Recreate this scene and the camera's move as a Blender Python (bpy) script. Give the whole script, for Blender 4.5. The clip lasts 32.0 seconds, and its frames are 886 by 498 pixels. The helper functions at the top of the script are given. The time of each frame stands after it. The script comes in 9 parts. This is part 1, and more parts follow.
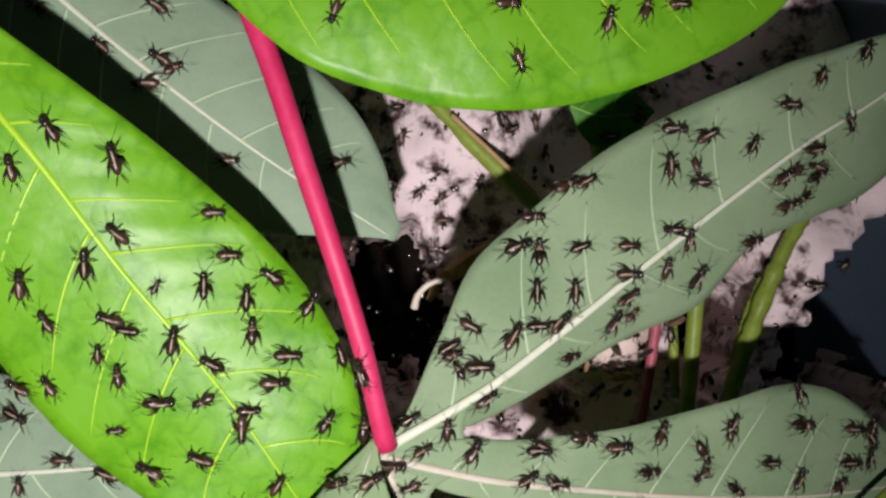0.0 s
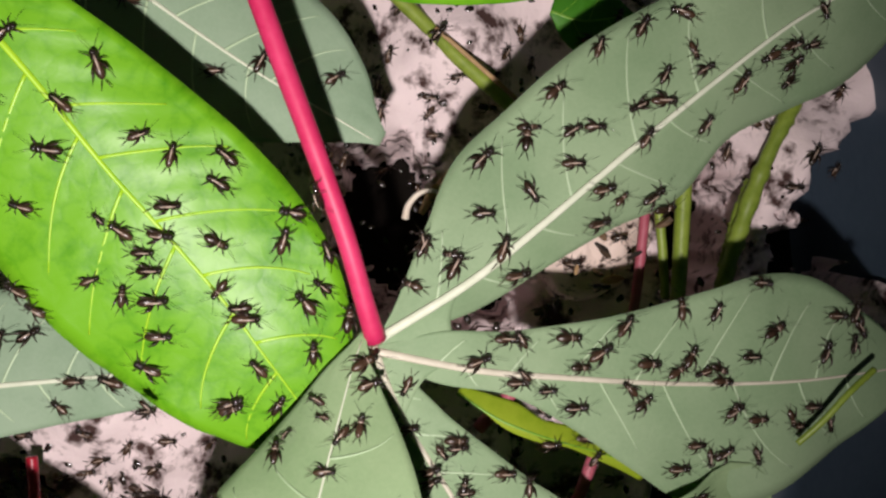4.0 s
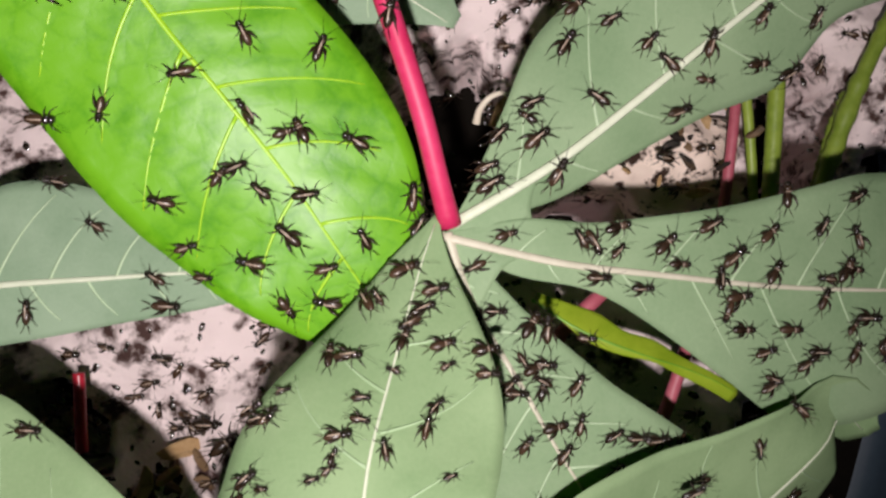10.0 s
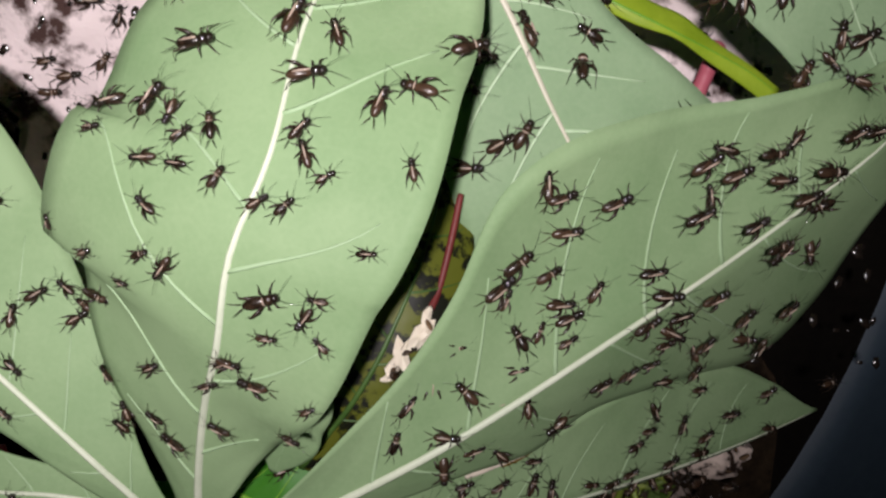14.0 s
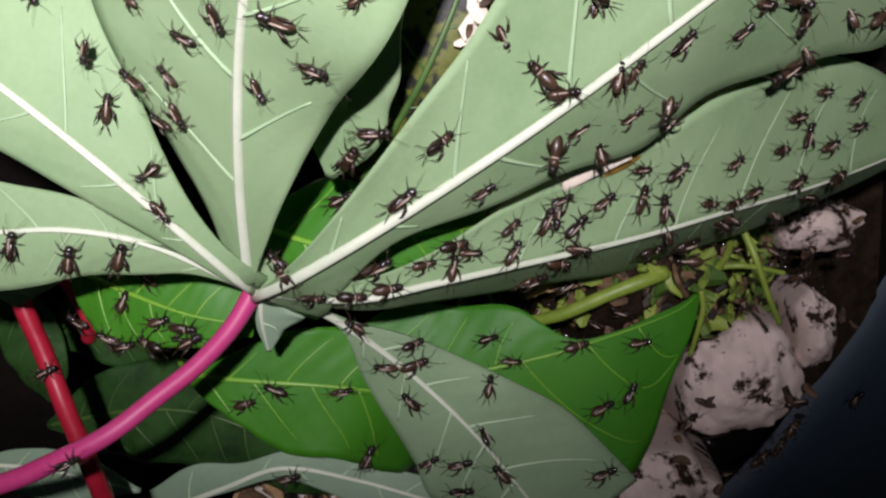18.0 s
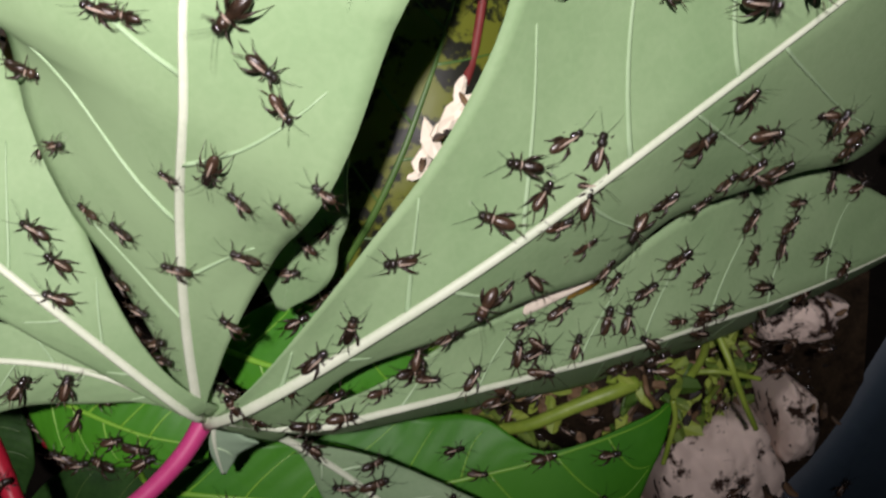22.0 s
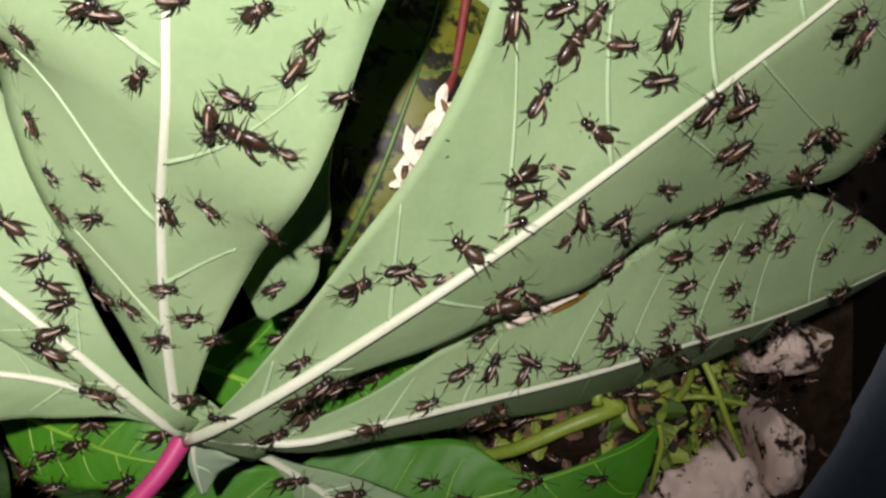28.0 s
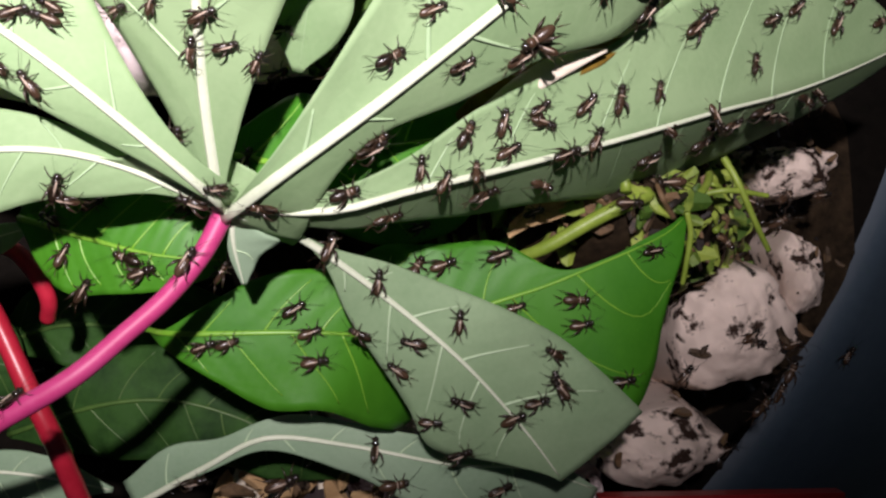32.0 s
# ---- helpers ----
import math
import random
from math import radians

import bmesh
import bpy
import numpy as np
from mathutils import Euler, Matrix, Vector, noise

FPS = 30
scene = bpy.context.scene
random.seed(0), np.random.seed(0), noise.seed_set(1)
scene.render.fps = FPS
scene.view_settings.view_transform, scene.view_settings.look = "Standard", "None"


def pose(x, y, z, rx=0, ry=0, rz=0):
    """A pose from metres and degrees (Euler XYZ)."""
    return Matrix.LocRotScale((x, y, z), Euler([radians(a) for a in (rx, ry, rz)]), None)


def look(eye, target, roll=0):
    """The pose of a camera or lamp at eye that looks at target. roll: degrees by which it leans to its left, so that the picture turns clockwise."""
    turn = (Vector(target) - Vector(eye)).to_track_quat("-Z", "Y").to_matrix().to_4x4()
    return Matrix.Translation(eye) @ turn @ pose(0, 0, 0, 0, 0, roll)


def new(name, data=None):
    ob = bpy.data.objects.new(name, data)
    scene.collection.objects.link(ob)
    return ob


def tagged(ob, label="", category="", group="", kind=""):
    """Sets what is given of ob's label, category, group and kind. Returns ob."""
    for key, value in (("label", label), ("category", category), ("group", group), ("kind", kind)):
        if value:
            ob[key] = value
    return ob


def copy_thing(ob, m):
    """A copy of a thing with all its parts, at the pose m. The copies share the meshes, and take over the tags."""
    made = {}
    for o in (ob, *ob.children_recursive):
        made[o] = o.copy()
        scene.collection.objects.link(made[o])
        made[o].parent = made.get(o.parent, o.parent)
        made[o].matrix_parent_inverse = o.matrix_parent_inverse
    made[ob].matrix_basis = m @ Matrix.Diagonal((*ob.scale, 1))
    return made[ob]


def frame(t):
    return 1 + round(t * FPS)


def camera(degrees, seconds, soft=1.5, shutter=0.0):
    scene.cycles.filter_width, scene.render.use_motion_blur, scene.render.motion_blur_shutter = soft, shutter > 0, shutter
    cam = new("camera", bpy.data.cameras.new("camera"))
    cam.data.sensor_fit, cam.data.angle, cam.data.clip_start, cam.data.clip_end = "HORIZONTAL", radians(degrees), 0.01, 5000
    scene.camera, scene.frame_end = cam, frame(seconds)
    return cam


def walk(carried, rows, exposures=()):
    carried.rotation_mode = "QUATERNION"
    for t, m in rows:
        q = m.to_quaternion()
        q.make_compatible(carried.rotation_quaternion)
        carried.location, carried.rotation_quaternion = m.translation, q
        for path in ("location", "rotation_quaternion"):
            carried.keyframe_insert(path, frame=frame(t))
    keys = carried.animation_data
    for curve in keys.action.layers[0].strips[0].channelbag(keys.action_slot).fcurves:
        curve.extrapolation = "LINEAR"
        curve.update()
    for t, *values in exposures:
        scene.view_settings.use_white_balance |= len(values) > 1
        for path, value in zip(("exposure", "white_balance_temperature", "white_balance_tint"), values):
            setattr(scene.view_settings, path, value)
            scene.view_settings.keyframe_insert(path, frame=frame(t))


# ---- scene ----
cam = camera(46.0, 32.0, soft=2.5, shutter=0.4)
walk(cam, [
    (0.0, pose(-0.00070, 0.02608, 0.23866, 0.93, -2.69, 2.93)),
    (0.5, pose(-0.00105, 0.02226, 0.23820, 0.44, -2.57, 2.88)),
    (1.0, pose(-0.00055, 0.02269, 0.23863, 0.32, -2.62, 2.64)),
    (1.5, pose(0.00001, 0.02381, 0.23798, 0.44, -2.81, 2.89)),
    (2.0, pose(-0.00224, 0.02295, 0.23759, 0.62, -3.14, 2.82)),
    (2.5, pose(-0.00714, 0.01855, 0.24170, 0.08, -2.84, 2.46)),
    (3.0, pose(-0.00030, 0.01629, 0.24142, -0.61, -2.00, 1.69)),
    (3.5, pose(0.00369, 0.01581, 0.24157, -0.74, -1.78, 1.35)),
    (5.5, pose(0.00748, 0.01415, 0.24875, -0.83, -0.17, -0.50)),
    (6.0, pose(0.00865, 0.00911, 0.25000, 0.00, -0.00, 0.00)),
    (6.5, pose(0.00985, 0.00898, 0.24965, -0.11, 0.01, 0.10)),
    (7.0, pose(0.00926, 0.00779, 0.24814, 0.14, -0.13, 0.08)),
    (7.5, pose(0.00947, 0.00775, 0.24742, -0.04, 0.13, 0.06)),
    (8.0, pose(0.00869, 0.00684, 0.24762, 0.09, -0.05, 0.12)),
    (8.5, pose(0.00802, 0.00698, 0.24596, 0.05, 0.04, 0.24)),
    (9.0, pose(0.00706, 0.00497, 0.23929, -0.11, 0.42, -0.13)),
    (9.5, pose(0.00148, 0.00099, 0.23290, 0.29, 0.42, -0.12)),
    (10.0, pose(0.00076, -0.00413, 0.23057, 0.44, 0.79, 1.70)),
    (10.5, pose(-0.00021, -0.01130, 0.23204, 0.50, 0.37, 1.80)),
    (11.0, pose(0.00223, -0.01618, 0.22906, 1.66, 0.48, 2.33)),
    (11.5, pose(0.00318, -0.01615, 0.21899, 1.73, 0.22, 2.28)),
    (12.0, pose(0.01238, -0.01004, 0.21428, -0.76, 1.91, 2.79)),
    (12.5, pose(0.01087, -0.01552, 0.21652, -0.98, 1.54, 3.35)),
    (13.0, pose(0.00527, -0.01885, 0.21081, -1.19, 1.96, 3.70)),
    (13.3, pose(0.00823, -0.03121, 0.20147, -1.19, 2.20, 5.09)),
    (13.5, pose(0.00829, -0.03909, 0.20225, -1.48, 2.07, 6.18)),
    (15.5, pose(-0.00139, -0.04601, 0.17990, -4.70, -2.95, 5.70)),
    (16.0, pose(0.00264, -0.05967, 0.17872, -3.49, -0.16, 4.19)),
    (16.5, pose(0.00372, -0.06319, 0.18066, -4.41, 1.13, 2.82)),
    (17.0, pose(0.00405, -0.06541, 0.17952, -4.96, 1.67, 2.06)),
    (17.5, pose(0.00352, -0.06939, 0.17895, -5.08, 1.88, 1.47)),
    (18.0, pose(0.00176, -0.07147, 0.17854, -5.04, 1.35, 1.05)),
    (18.5, pose(0.00131, -0.07202, 0.17833, -5.02, 1.11, 0.62)),
    (19.0, pose(0.00151, -0.07147, 0.17929, -5.09, 1.26, 0.46)),
    (19.5, pose(0.00222, -0.07008, 0.17913, -5.46, 1.68, 0.59)),
    (20.0, pose(0.00210, -0.07003, 0.17937, -4.58, 1.52, 0.59)),
    (20.5, pose(0.00183, -0.06942, 0.17848, -4.44, 1.30, 0.55)),
    (21.0, pose(0.00027, -0.07097, 0.17795, -3.49, 0.56, -0.03)),
    (21.5, pose(0.00170, -0.06898, 0.17771, -3.27, 0.70, 0.24)),
    (22.0, pose(0.00615, -0.06213, 0.17563, -3.70, 1.82, 1.44)),
    (22.5, pose(0.00822, -0.06005, 0.17531, -2.56, 2.54, 2.30)),
    (23.0, pose(0.00701, -0.05985, 0.17435, -2.18, 2.01, 2.72)),
    (23.5, pose(0.00624, -0.06104, 0.17561, -1.32, 1.43, 2.37)),
    (24.0, pose(0.00641, -0.06151, 0.17593, -1.05, 1.43, 2.25)),
    (24.5, pose(0.00707, -0.06051, 0.17595, -1.40, 1.60, 2.93)),
    (26.5, pose(0.00632, -0.05767, 0.17608, -2.38, 1.19, 3.76)),
    (27.0, pose(0.00705, -0.05926, 0.17487, -1.77, 1.71, 2.71)),
    (27.5, pose(0.00748, -0.06134, 0.17652, -0.88, 1.70, 2.30)),
    (28.0, pose(0.00661, -0.06717, 0.17568, 0.02, 1.07, 1.25)),
    (28.5, pose(0.00452, -0.07175, 0.17641, 0.73, 0.23, -0.12)),
    (28.8, pose(0.00485, -0.07444, 0.17520, 1.11, 0.56, -1.05)),
    (29.0, pose(0.00356, -0.07672, 0.17636, 1.10, 0.33, -1.17)),
    (29.5, pose(0.00284, -0.08153, 0.17648, 1.11, 0.63, -1.91)),
    (30.0, pose(0.00144, -0.08282, 0.17435, 0.44, 0.24, -2.72)),
    (30.5, pose(-0.00053, -0.08305, 0.17481, 0.08, -0.55, -2.93)),
    (31.0, pose(-0.00254, -0.08548, 0.17200, 0.07, -1.65, -3.21)),
    (31.5, pose(-0.00124, -0.08795, 0.17357, 0.04, -1.34, -3.48)),
    (32.0, pose(-0.00113, -0.08898, 0.17403, 0.15, -1.31, -3.72)),
], [(0, -0.26, 6550, 14), (3, -0.22, 6700, 13), (6, -0.26, 7000, 11), (8, -0.22, 7050, 13), (10, -0.26, 6750, 10), (12, -0.14, 6400, 11), (13, -0.27, 6400, 11), (13.5, -0.27, 6400, 11), (15.5, 0.0, 7000, 7), (16, -0.06, 6950, 8), (17, 0.47, 6200, 15), (18, 0.52, 6200, 16), (21, 0.47, 6200, 16), (22, 0.22, 6500, 12), (23, 0.22, 6750, 11), (25, 0.27, 6850, 10), (27, 0.32, 6900, 11), (28, 0.42, 6850, 12), (30, 0.82, 6300, 13), (31, 0.94, 6350, 14), (32, 1.18, 6550, 15)])

# ---- world, light ----
world = bpy.data.worlds.new("night")
scene.world = world
world.use_nodes = True
world.node_tree.nodes["Background"].inputs[0].default_value = (0.55, 0.65, 0.8, 1)
world.node_tree.nodes["Background"].inputs[1].default_value = 0.012

lamp_data = bpy.data.lights.new("torch", "SPOT")
lamp_data.energy = 3.0
lamp_data.color = (1.0, 0.925, 0.95)
lamp_data.spot_size, lamp_data.spot_blend = radians(83), 1.0
lamp_data.shadow_soft_size = 0.0035
lamp = new("torch", lamp_data)
lamp.matrix_world = look((-0.004, -0.038, 0.285), (-0.036, 0.016, 0.09))


# ---- materials ----
def material(name):
    m = bpy.data.materials.new(name)
    m.use_nodes = True
    nt = m.node_tree
    return m, nt, nt.nodes["Principled BSDF"]


def node(nt, kind, **values):
    n = nt.nodes.new(kind)
    for k, v in values.items():
        if k in n.inputs:
            n.inputs[k].default_value = v
    return n


def textured(name, dark, light, scale, rough=0.5, bump=0.0, fine=None, spec=0.5, rand=0.0, trans=0.0, coat=0.0, detail=5.0, ramp=(0.3, 0.7)):
    """Two colours mixed by noise at two scales, with fine relief."""
    m, nt, b = material(name)
    co = nt.nodes.new("ShaderNodeTexCoord")
    n1 = node(nt, "ShaderNodeTexNoise", Scale=scale, Detail=detail, Roughness=0.6)
    n2 = node(nt, "ShaderNodeTexNoise", Scale=fine or scale * 9, Detail=3.0, Roughness=0.6)
    nt.links.new(co.outputs["Object"], n1.inputs["Vector"])
    nt.links.new(co.outputs["Object"], n2.inputs["Vector"])
    mixf = node(nt, "ShaderNodeMath")
    mixf.operation = "MULTIPLY_ADD"
    mixf.inputs[1].default_value = 0.35
    nt.links.new(n2.outputs["Fac"], mixf.inputs[0])
    sc = node(nt, "ShaderNodeMath")
    sc.operation = "MULTIPLY"
    sc.inputs[1].default_value = 0.65
    nt.links.new(n1.outputs["Fac"], sc.inputs[0])
    nt.links.new(sc.outputs[0], mixf.inputs[2])
    src = mixf.outputs[0]
    if rand:
        oi = nt.nodes.new("ShaderNodeObjectInfo")
        ad = node(nt, "ShaderNodeMath")
        ad.operation = "MULTIPLY_ADD"
        ad.inputs[1].default_value = rand
        nt.links.new(oi.outputs["Random"], ad.inputs[0])
        nt.links.new(src, ad.inputs[2])
        sb = node(nt, "ShaderNodeMath")
        sb.operation = "SUBTRACT"
        sb.inputs[1].default_value = rand / 2
        nt.links.new(ad.outputs[0], sb.inputs[0])
        src = sb.outputs[0]
    cr = nt.nodes.new("ShaderNodeValToRGB")
    cr.color_ramp.elements[0].position, cr.color_ramp.elements[1].position = ramp
    cr.color_ramp.elements[0].color = (*dark, 1)
    cr.color_ramp.elements[1].color = (*light, 1)
    nt.links.new(src, cr.inputs[0])
    nt.links.new(cr.outputs[0], b.inputs["Base Color"])
    b.inputs["Roughness"].default_value = rough
    b.inputs["Specular IOR Level"].default_value = spec
    b.inputs["Coat Weight"].default_value = coat
    b.inputs["Coat Roughness"].default_value = 0.15
    if bump:
        bp = node(nt, "ShaderNodeBump", Strength=0.6, Distance=bump)
        nt.links.new(mixf.outputs[0], bp.inputs["Height"])
        nt.links.new(bp.outputs[0], b.inputs["Normal"])
    if trans:
        tr = nt.nodes.new("ShaderNodeBsdfTranslucent")
        nt.links.new(cr.outputs[0], tr.inputs["Color"])
        mx = node(nt, "ShaderNodeMixShader", Fac=trans)
        nt.links.new(b.outputs[0], mx.inputs[1])
        nt.links.new(tr.outputs[0], mx.inputs[2])
        nt.links.new(mx.outputs[0], nt.nodes["Material Output"].inputs[0])
    return m


def leaf_surface(name, dark, light, rough, spec, cell, bump, trans=0.12, net_mix=-0.03, patch=60.0, soft=0.16):
    """Leaf skin: soft blotches, a net of tiny veins and faint blisters between them."""
    m, nt, b = material(name)
    co = nt.nodes.new("ShaderNodeTexCoord")
    big = node(nt, "ShaderNodeTexNoise", Scale=patch, Detail=4.0, Roughness=0.55)
    net = node(nt, "ShaderNodeTexVoronoi", Scale=cell, Randomness=1.0)
    net.feature = "DISTANCE_TO_EDGE"
    fine = node(nt, "ShaderNodeTexNoise", Scale=1800.0, Detail=3.0)
    for n in (big, net, fine):
        nt.links.new(co.outputs["Object"], n.inputs["Vector"])
    edge = node(nt, "ShaderNodeMapRange")
    edge.inputs["From Min"].default_value, edge.inputs["From Max"].default_value = 0.0, soft
    nt.links.new(net.outputs["Distance"], edge.inputs["Value"])
    a = node(nt, "ShaderNodeMath")
    a.operation = "MULTIPLY_ADD"
    a.inputs[1].default_value = net_mix
    nt.links.new(edge.outputs[0], a.inputs[0])
    nt.links.new(big.outputs["Fac"], a.inputs[2])
    c = node(nt, "ShaderNodeMath")
    c.operation = "MULTIPLY_ADD"
    c.inputs[1].default_value = 0.22
    nt.links.new(fine.outputs["Fac"], c.inputs[0])
    nt.links.new(a.outputs[0], c.inputs[2])
    cr = nt.nodes.new("ShaderNodeValToRGB")
    cr.color_ramp.elements[0].position, cr.color_ramp.elements[1].position = 0.32, 0.72
    cr.color_ramp.elements[0].color = (*dark, 1)
    cr.color_ramp.elements[1].color = (*light, 1)
    nt.links.new(c.outputs[0], cr.inputs[0])
    nt.links.new(cr.outputs[0], b.inputs["Base Color"])
    b.inputs["Roughness"].default_value = rough
    b.inputs["Specular IOR Level"].default_value = spec
    bp = node(nt, "ShaderNodeBump", Strength=0.5, Distance=bump)
    nt.links.new(edge.outputs[0], bp.inputs["Height"])
    bp2 = node(nt, "ShaderNodeBump", Strength=0.4, Distance=bump * 0.6)
    nt.links.new(fine.outputs["Fac"], bp2.inputs["Height"])
    nt.links.new(bp.outputs[0], bp2.inputs["Normal"])
    nt.links.new(bp2.outputs[0], b.inputs["Normal"])
    tr = nt.nodes.new("ShaderNodeBsdfTranslucent")
    nt.links.new(cr.outputs[0], tr.inputs["Color"])
    mx = node(nt, "ShaderNodeMixShader", Fac=trans)
    nt.links.new(b.outputs[0], mx.inputs[1])
    nt.links.new(tr.outputs[0], mx.inputs[2])
    nt.links.new(mx.outputs[0], nt.nodes["Material Output"].inputs[0])
    return m


UNDER = leaf_surface("leaf_underside", (0.22, 0.352, 0.165), (0.31, 0.446, 0.232), 0.62, 0.25, 620.0, 0.000012)
UNDER_COOL = leaf_surface("leaf_underside_cool", (0.205, 0.325, 0.17), (0.295, 0.418, 0.24), 0.62, 0.25, 620.0, 0.000012)
UNDER_GREY = leaf_surface("leaf_underside_greyish", (0.21, 0.325, 0.20), (0.30, 0.42, 0.28), 0.62, 0.25, 620.0, 0.000012)
TOP = leaf_surface("leaf_upper_side", (0.05, 0.25, 0.003), (0.155, 0.43, 0.016), 0.38, 0.3, 290.0, 0.00005, net_mix=0.22, patch=110.0, soft=0.4)
TOP_OLD = leaf_surface("mature_leaf_upper_side", (0.03, 0.17, 0.008), (0.055, 0.23, 0.012), 0.5, 0.35, 160.0, 0.00003)
# Dull leaf green, darkened further to carry the shade low in the pile.
TOP_DULL_SHADE = leaf_surface("dull_leaf_with_shade", (0.008, 0.03, 0.006), (0.03, 0.085, 0.016), 0.6, 0.2, 160.0, 0.00005, patch=210.0, soft=0.3)
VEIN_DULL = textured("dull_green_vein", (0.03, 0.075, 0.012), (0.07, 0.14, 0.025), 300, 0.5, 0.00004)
VEIN_PALE = textured("pale_vein", (0.54, 0.62, 0.44), (0.72, 0.76, 0.60), 300, 0.5, 0.00004)
VEIN_PINK = textured("pinkish_vein", (0.52, 0.50, 0.38), (0.66, 0.63, 0.50), 300, 0.5, 0.00004)
VEIN_SOFT = textured("thin_pale_vein", (0.38, 0.53, 0.31), (0.48, 0.62, 0.41), 300, 0.55, 0.00004)
VEIN_FAINT = textured("faint_vein", (0.30, 0.45, 0.235), (0.38, 0.52, 0.31), 300, 0.6, 0.00003)
VEIN_LIME = textured("lime_vein", (0.26, 0.56, 0.015), (0.40, 0.66, 0.03), 300, 0.4, 0.00004)
VEIN_DARK = textured("dull_lime_vein", (0.12, 0.32, 0.02), (0.2, 0.42, 0.04), 300, 0.4, 0.00004)
PINK = textured("pink_petiole", (0.52, 0.012, 0.08), (0.68, 0.045, 0.15), 140, 0.5, 0.00008, fine=900)
MAUVE = textured("mauve_petiole", (0.46, 0.024, 0.14), (0.58, 0.07, 0.23), 140, 0.48, 0.00008, fine=900)
RED = textured("red_petiole", (0.30, 0.008, 0.02), (0.48, 0.02, 0.045), 160, 0.35, 0.00008, fine=900)
DULLPINK = textured("dull_pink_stalk", (0.34, 0.06, 0.09), (0.50, 0.13, 0.17), 160, 0.5, 0.0001, fine=900)
DARKRED = textured("dark_red_stalk", (0.10, 0.012, 0.012), (0.20, 0.035, 0.03), 160, 0.5, 0.0001, fine=900)
STEM = textured("green_stem", (0.14, 0.22, 0.02), (0.30, 0.40, 0.06), 160, 0.45, 0.0002, fine=700)
CARD = textured("pulp_board", (0.07, 0.04, 0.035), (0.86, 0.73, 0.72), 120, 0.9, 0.0014, fine=300, spec=0.1, ramp=(0.40, 0.50))
PEAK = textured("stained_pulp_board", (0.04, 0.024, 0.018), (0.80, 0.66, 0.57), 170, 0.9, 0.0005, fine=520, spec=0.1, ramp=(0.425, 0.475))
WITHERED = textured("withered_leaf", (0.10, 0.055, 0.006), (0.34, 0.22, 0.04), 120, 0.6, 0.0002, fine=600, spec=0.2)
DRY = textured("dry_leaf", (0.28, 0.16, 0.07), (0.55, 0.38, 0.20), 160, 0.75, 0.0003, fine=900, spec=0.2)
CREAM = textured("cream_husk", (0.66, 0.57, 0.44), (0.82, 0.75, 0.62), 200, 0.6, 0.0001)
YELLOWISH = leaf_surface("yellowish_leaf", (0.20, 0.32, 0.012), (0.32, 0.44, 0.03), 0.45, 0.3, 170.0, 0.00004, patch=150.0)
SCRAP = textured("chopped_green", (0.05, 0.11, 0.012), (0.26, 0.34, 0.05), 90, 0.55, 0.0002, rand=0.6)
LITTER = textured("dark_litter", (0.004, 0.003, 0.002), (0.055, 0.036, 0.02), 260, 0.8, 0.0006, fine=900, spec=0.1)
BROWN = textured("brown_litter", (0.012, 0.008, 0.005), (0.16, 0.095, 0.045), 150, 0.7, 0.0003, rand=0.6)
REDPLASTIC = textured("red_plastic", (0.32, 0.008, 0.012), (0.45, 0.02, 0.02), 60, 0.4, 0.0001)
SPOTTED = textured("yellowing_leaf", (0.006, 0.007, 0.002), (0.115, 0.13, 0.012), 330, 0.5, 0.0001, fine=260, ramp=(0.45, 0.49), trans=0.2)
# Near-black base colour holds the deep shade under the pile.
FLOOR = textured("basin_floor_shade", (0.003, 0.0025, 0.002), (0.010, 0.008, 0.006), 60, 0.8, 0.0005, spec=0.05)
BASIN = textured("blue_grey_plastic", (0.044, 0.07, 0.10), (0.066, 0.10, 0.135), 30, 0.5, 0.0001, fine=500)
GROUND = textured("dark_ground", (0.03, 0.026, 0.022), (0.06, 0.05, 0.045), 8, 0.9, 0.002, spec=0.05)


# ---- mesh helpers (all lengths given in millimetres) ----
def catmull(points, n):
    p = [Vector(q) for q in points]
    p = [2 * p[0] - p[1]] + p + [2 * p[-1] - p[-2]]
    fine = []
    for i in range(1, len(p) - 2):
        a, b, c, d = p[i - 1:i + 3]
        for k in range(24):
            u = k / 24
            fine.append(0.5 * (2 * b + (c - a) * u + (2 * a - 5 * b + 4 * c - d) * u * u + (3 * b - a - 3 * c + d) * u ** 3))
    fine.append(p[-2])
    lengths = [0.0]
    for a, b in zip(fine, fine[1:]):
        lengths.append(lengths[-1] + (b - a).length)
    out, j = [], 0
    for i in range(n):
        s = lengths[-1] * i / (n - 1)
        while j < len(fine) - 2 and lengths[j + 1] < s:
            j += 1
        f = (s - lengths[j]) / max(1e-9, lengths[j + 1] - lengths[j])
        out.append(fine[j].lerp(fine[j + 1], min(1, f)))
    return out


def profile(values, u):
    """A smooth curve through evenly spaced values."""
    x = u * (len(values) - 1)
    i = min(int(x), len(values) - 2)
    f = x - i
    v = [values[max(0, i - 1)], values[i], values[i + 1], values[min(len(values) - 1, i + 2)]]
    r = 0.5 * (2 * v[1] + (v[2] - v[0]) * f + (2 * v[0] - 5 * v[1] + 4 * v[2] - v[3]) * f * f + (3 * v[1] - v[0] - 3 * v[2] + v[3]) * f ** 3)
    return max(0.08, r)


def thing(name, at, label, category, group="", kind=""):
    ob = new(name)
    ob.empty_display_size = 0.005
    ob.location = Vector(at) * 0.001
    return tagged(ob, label, category, group, kind)


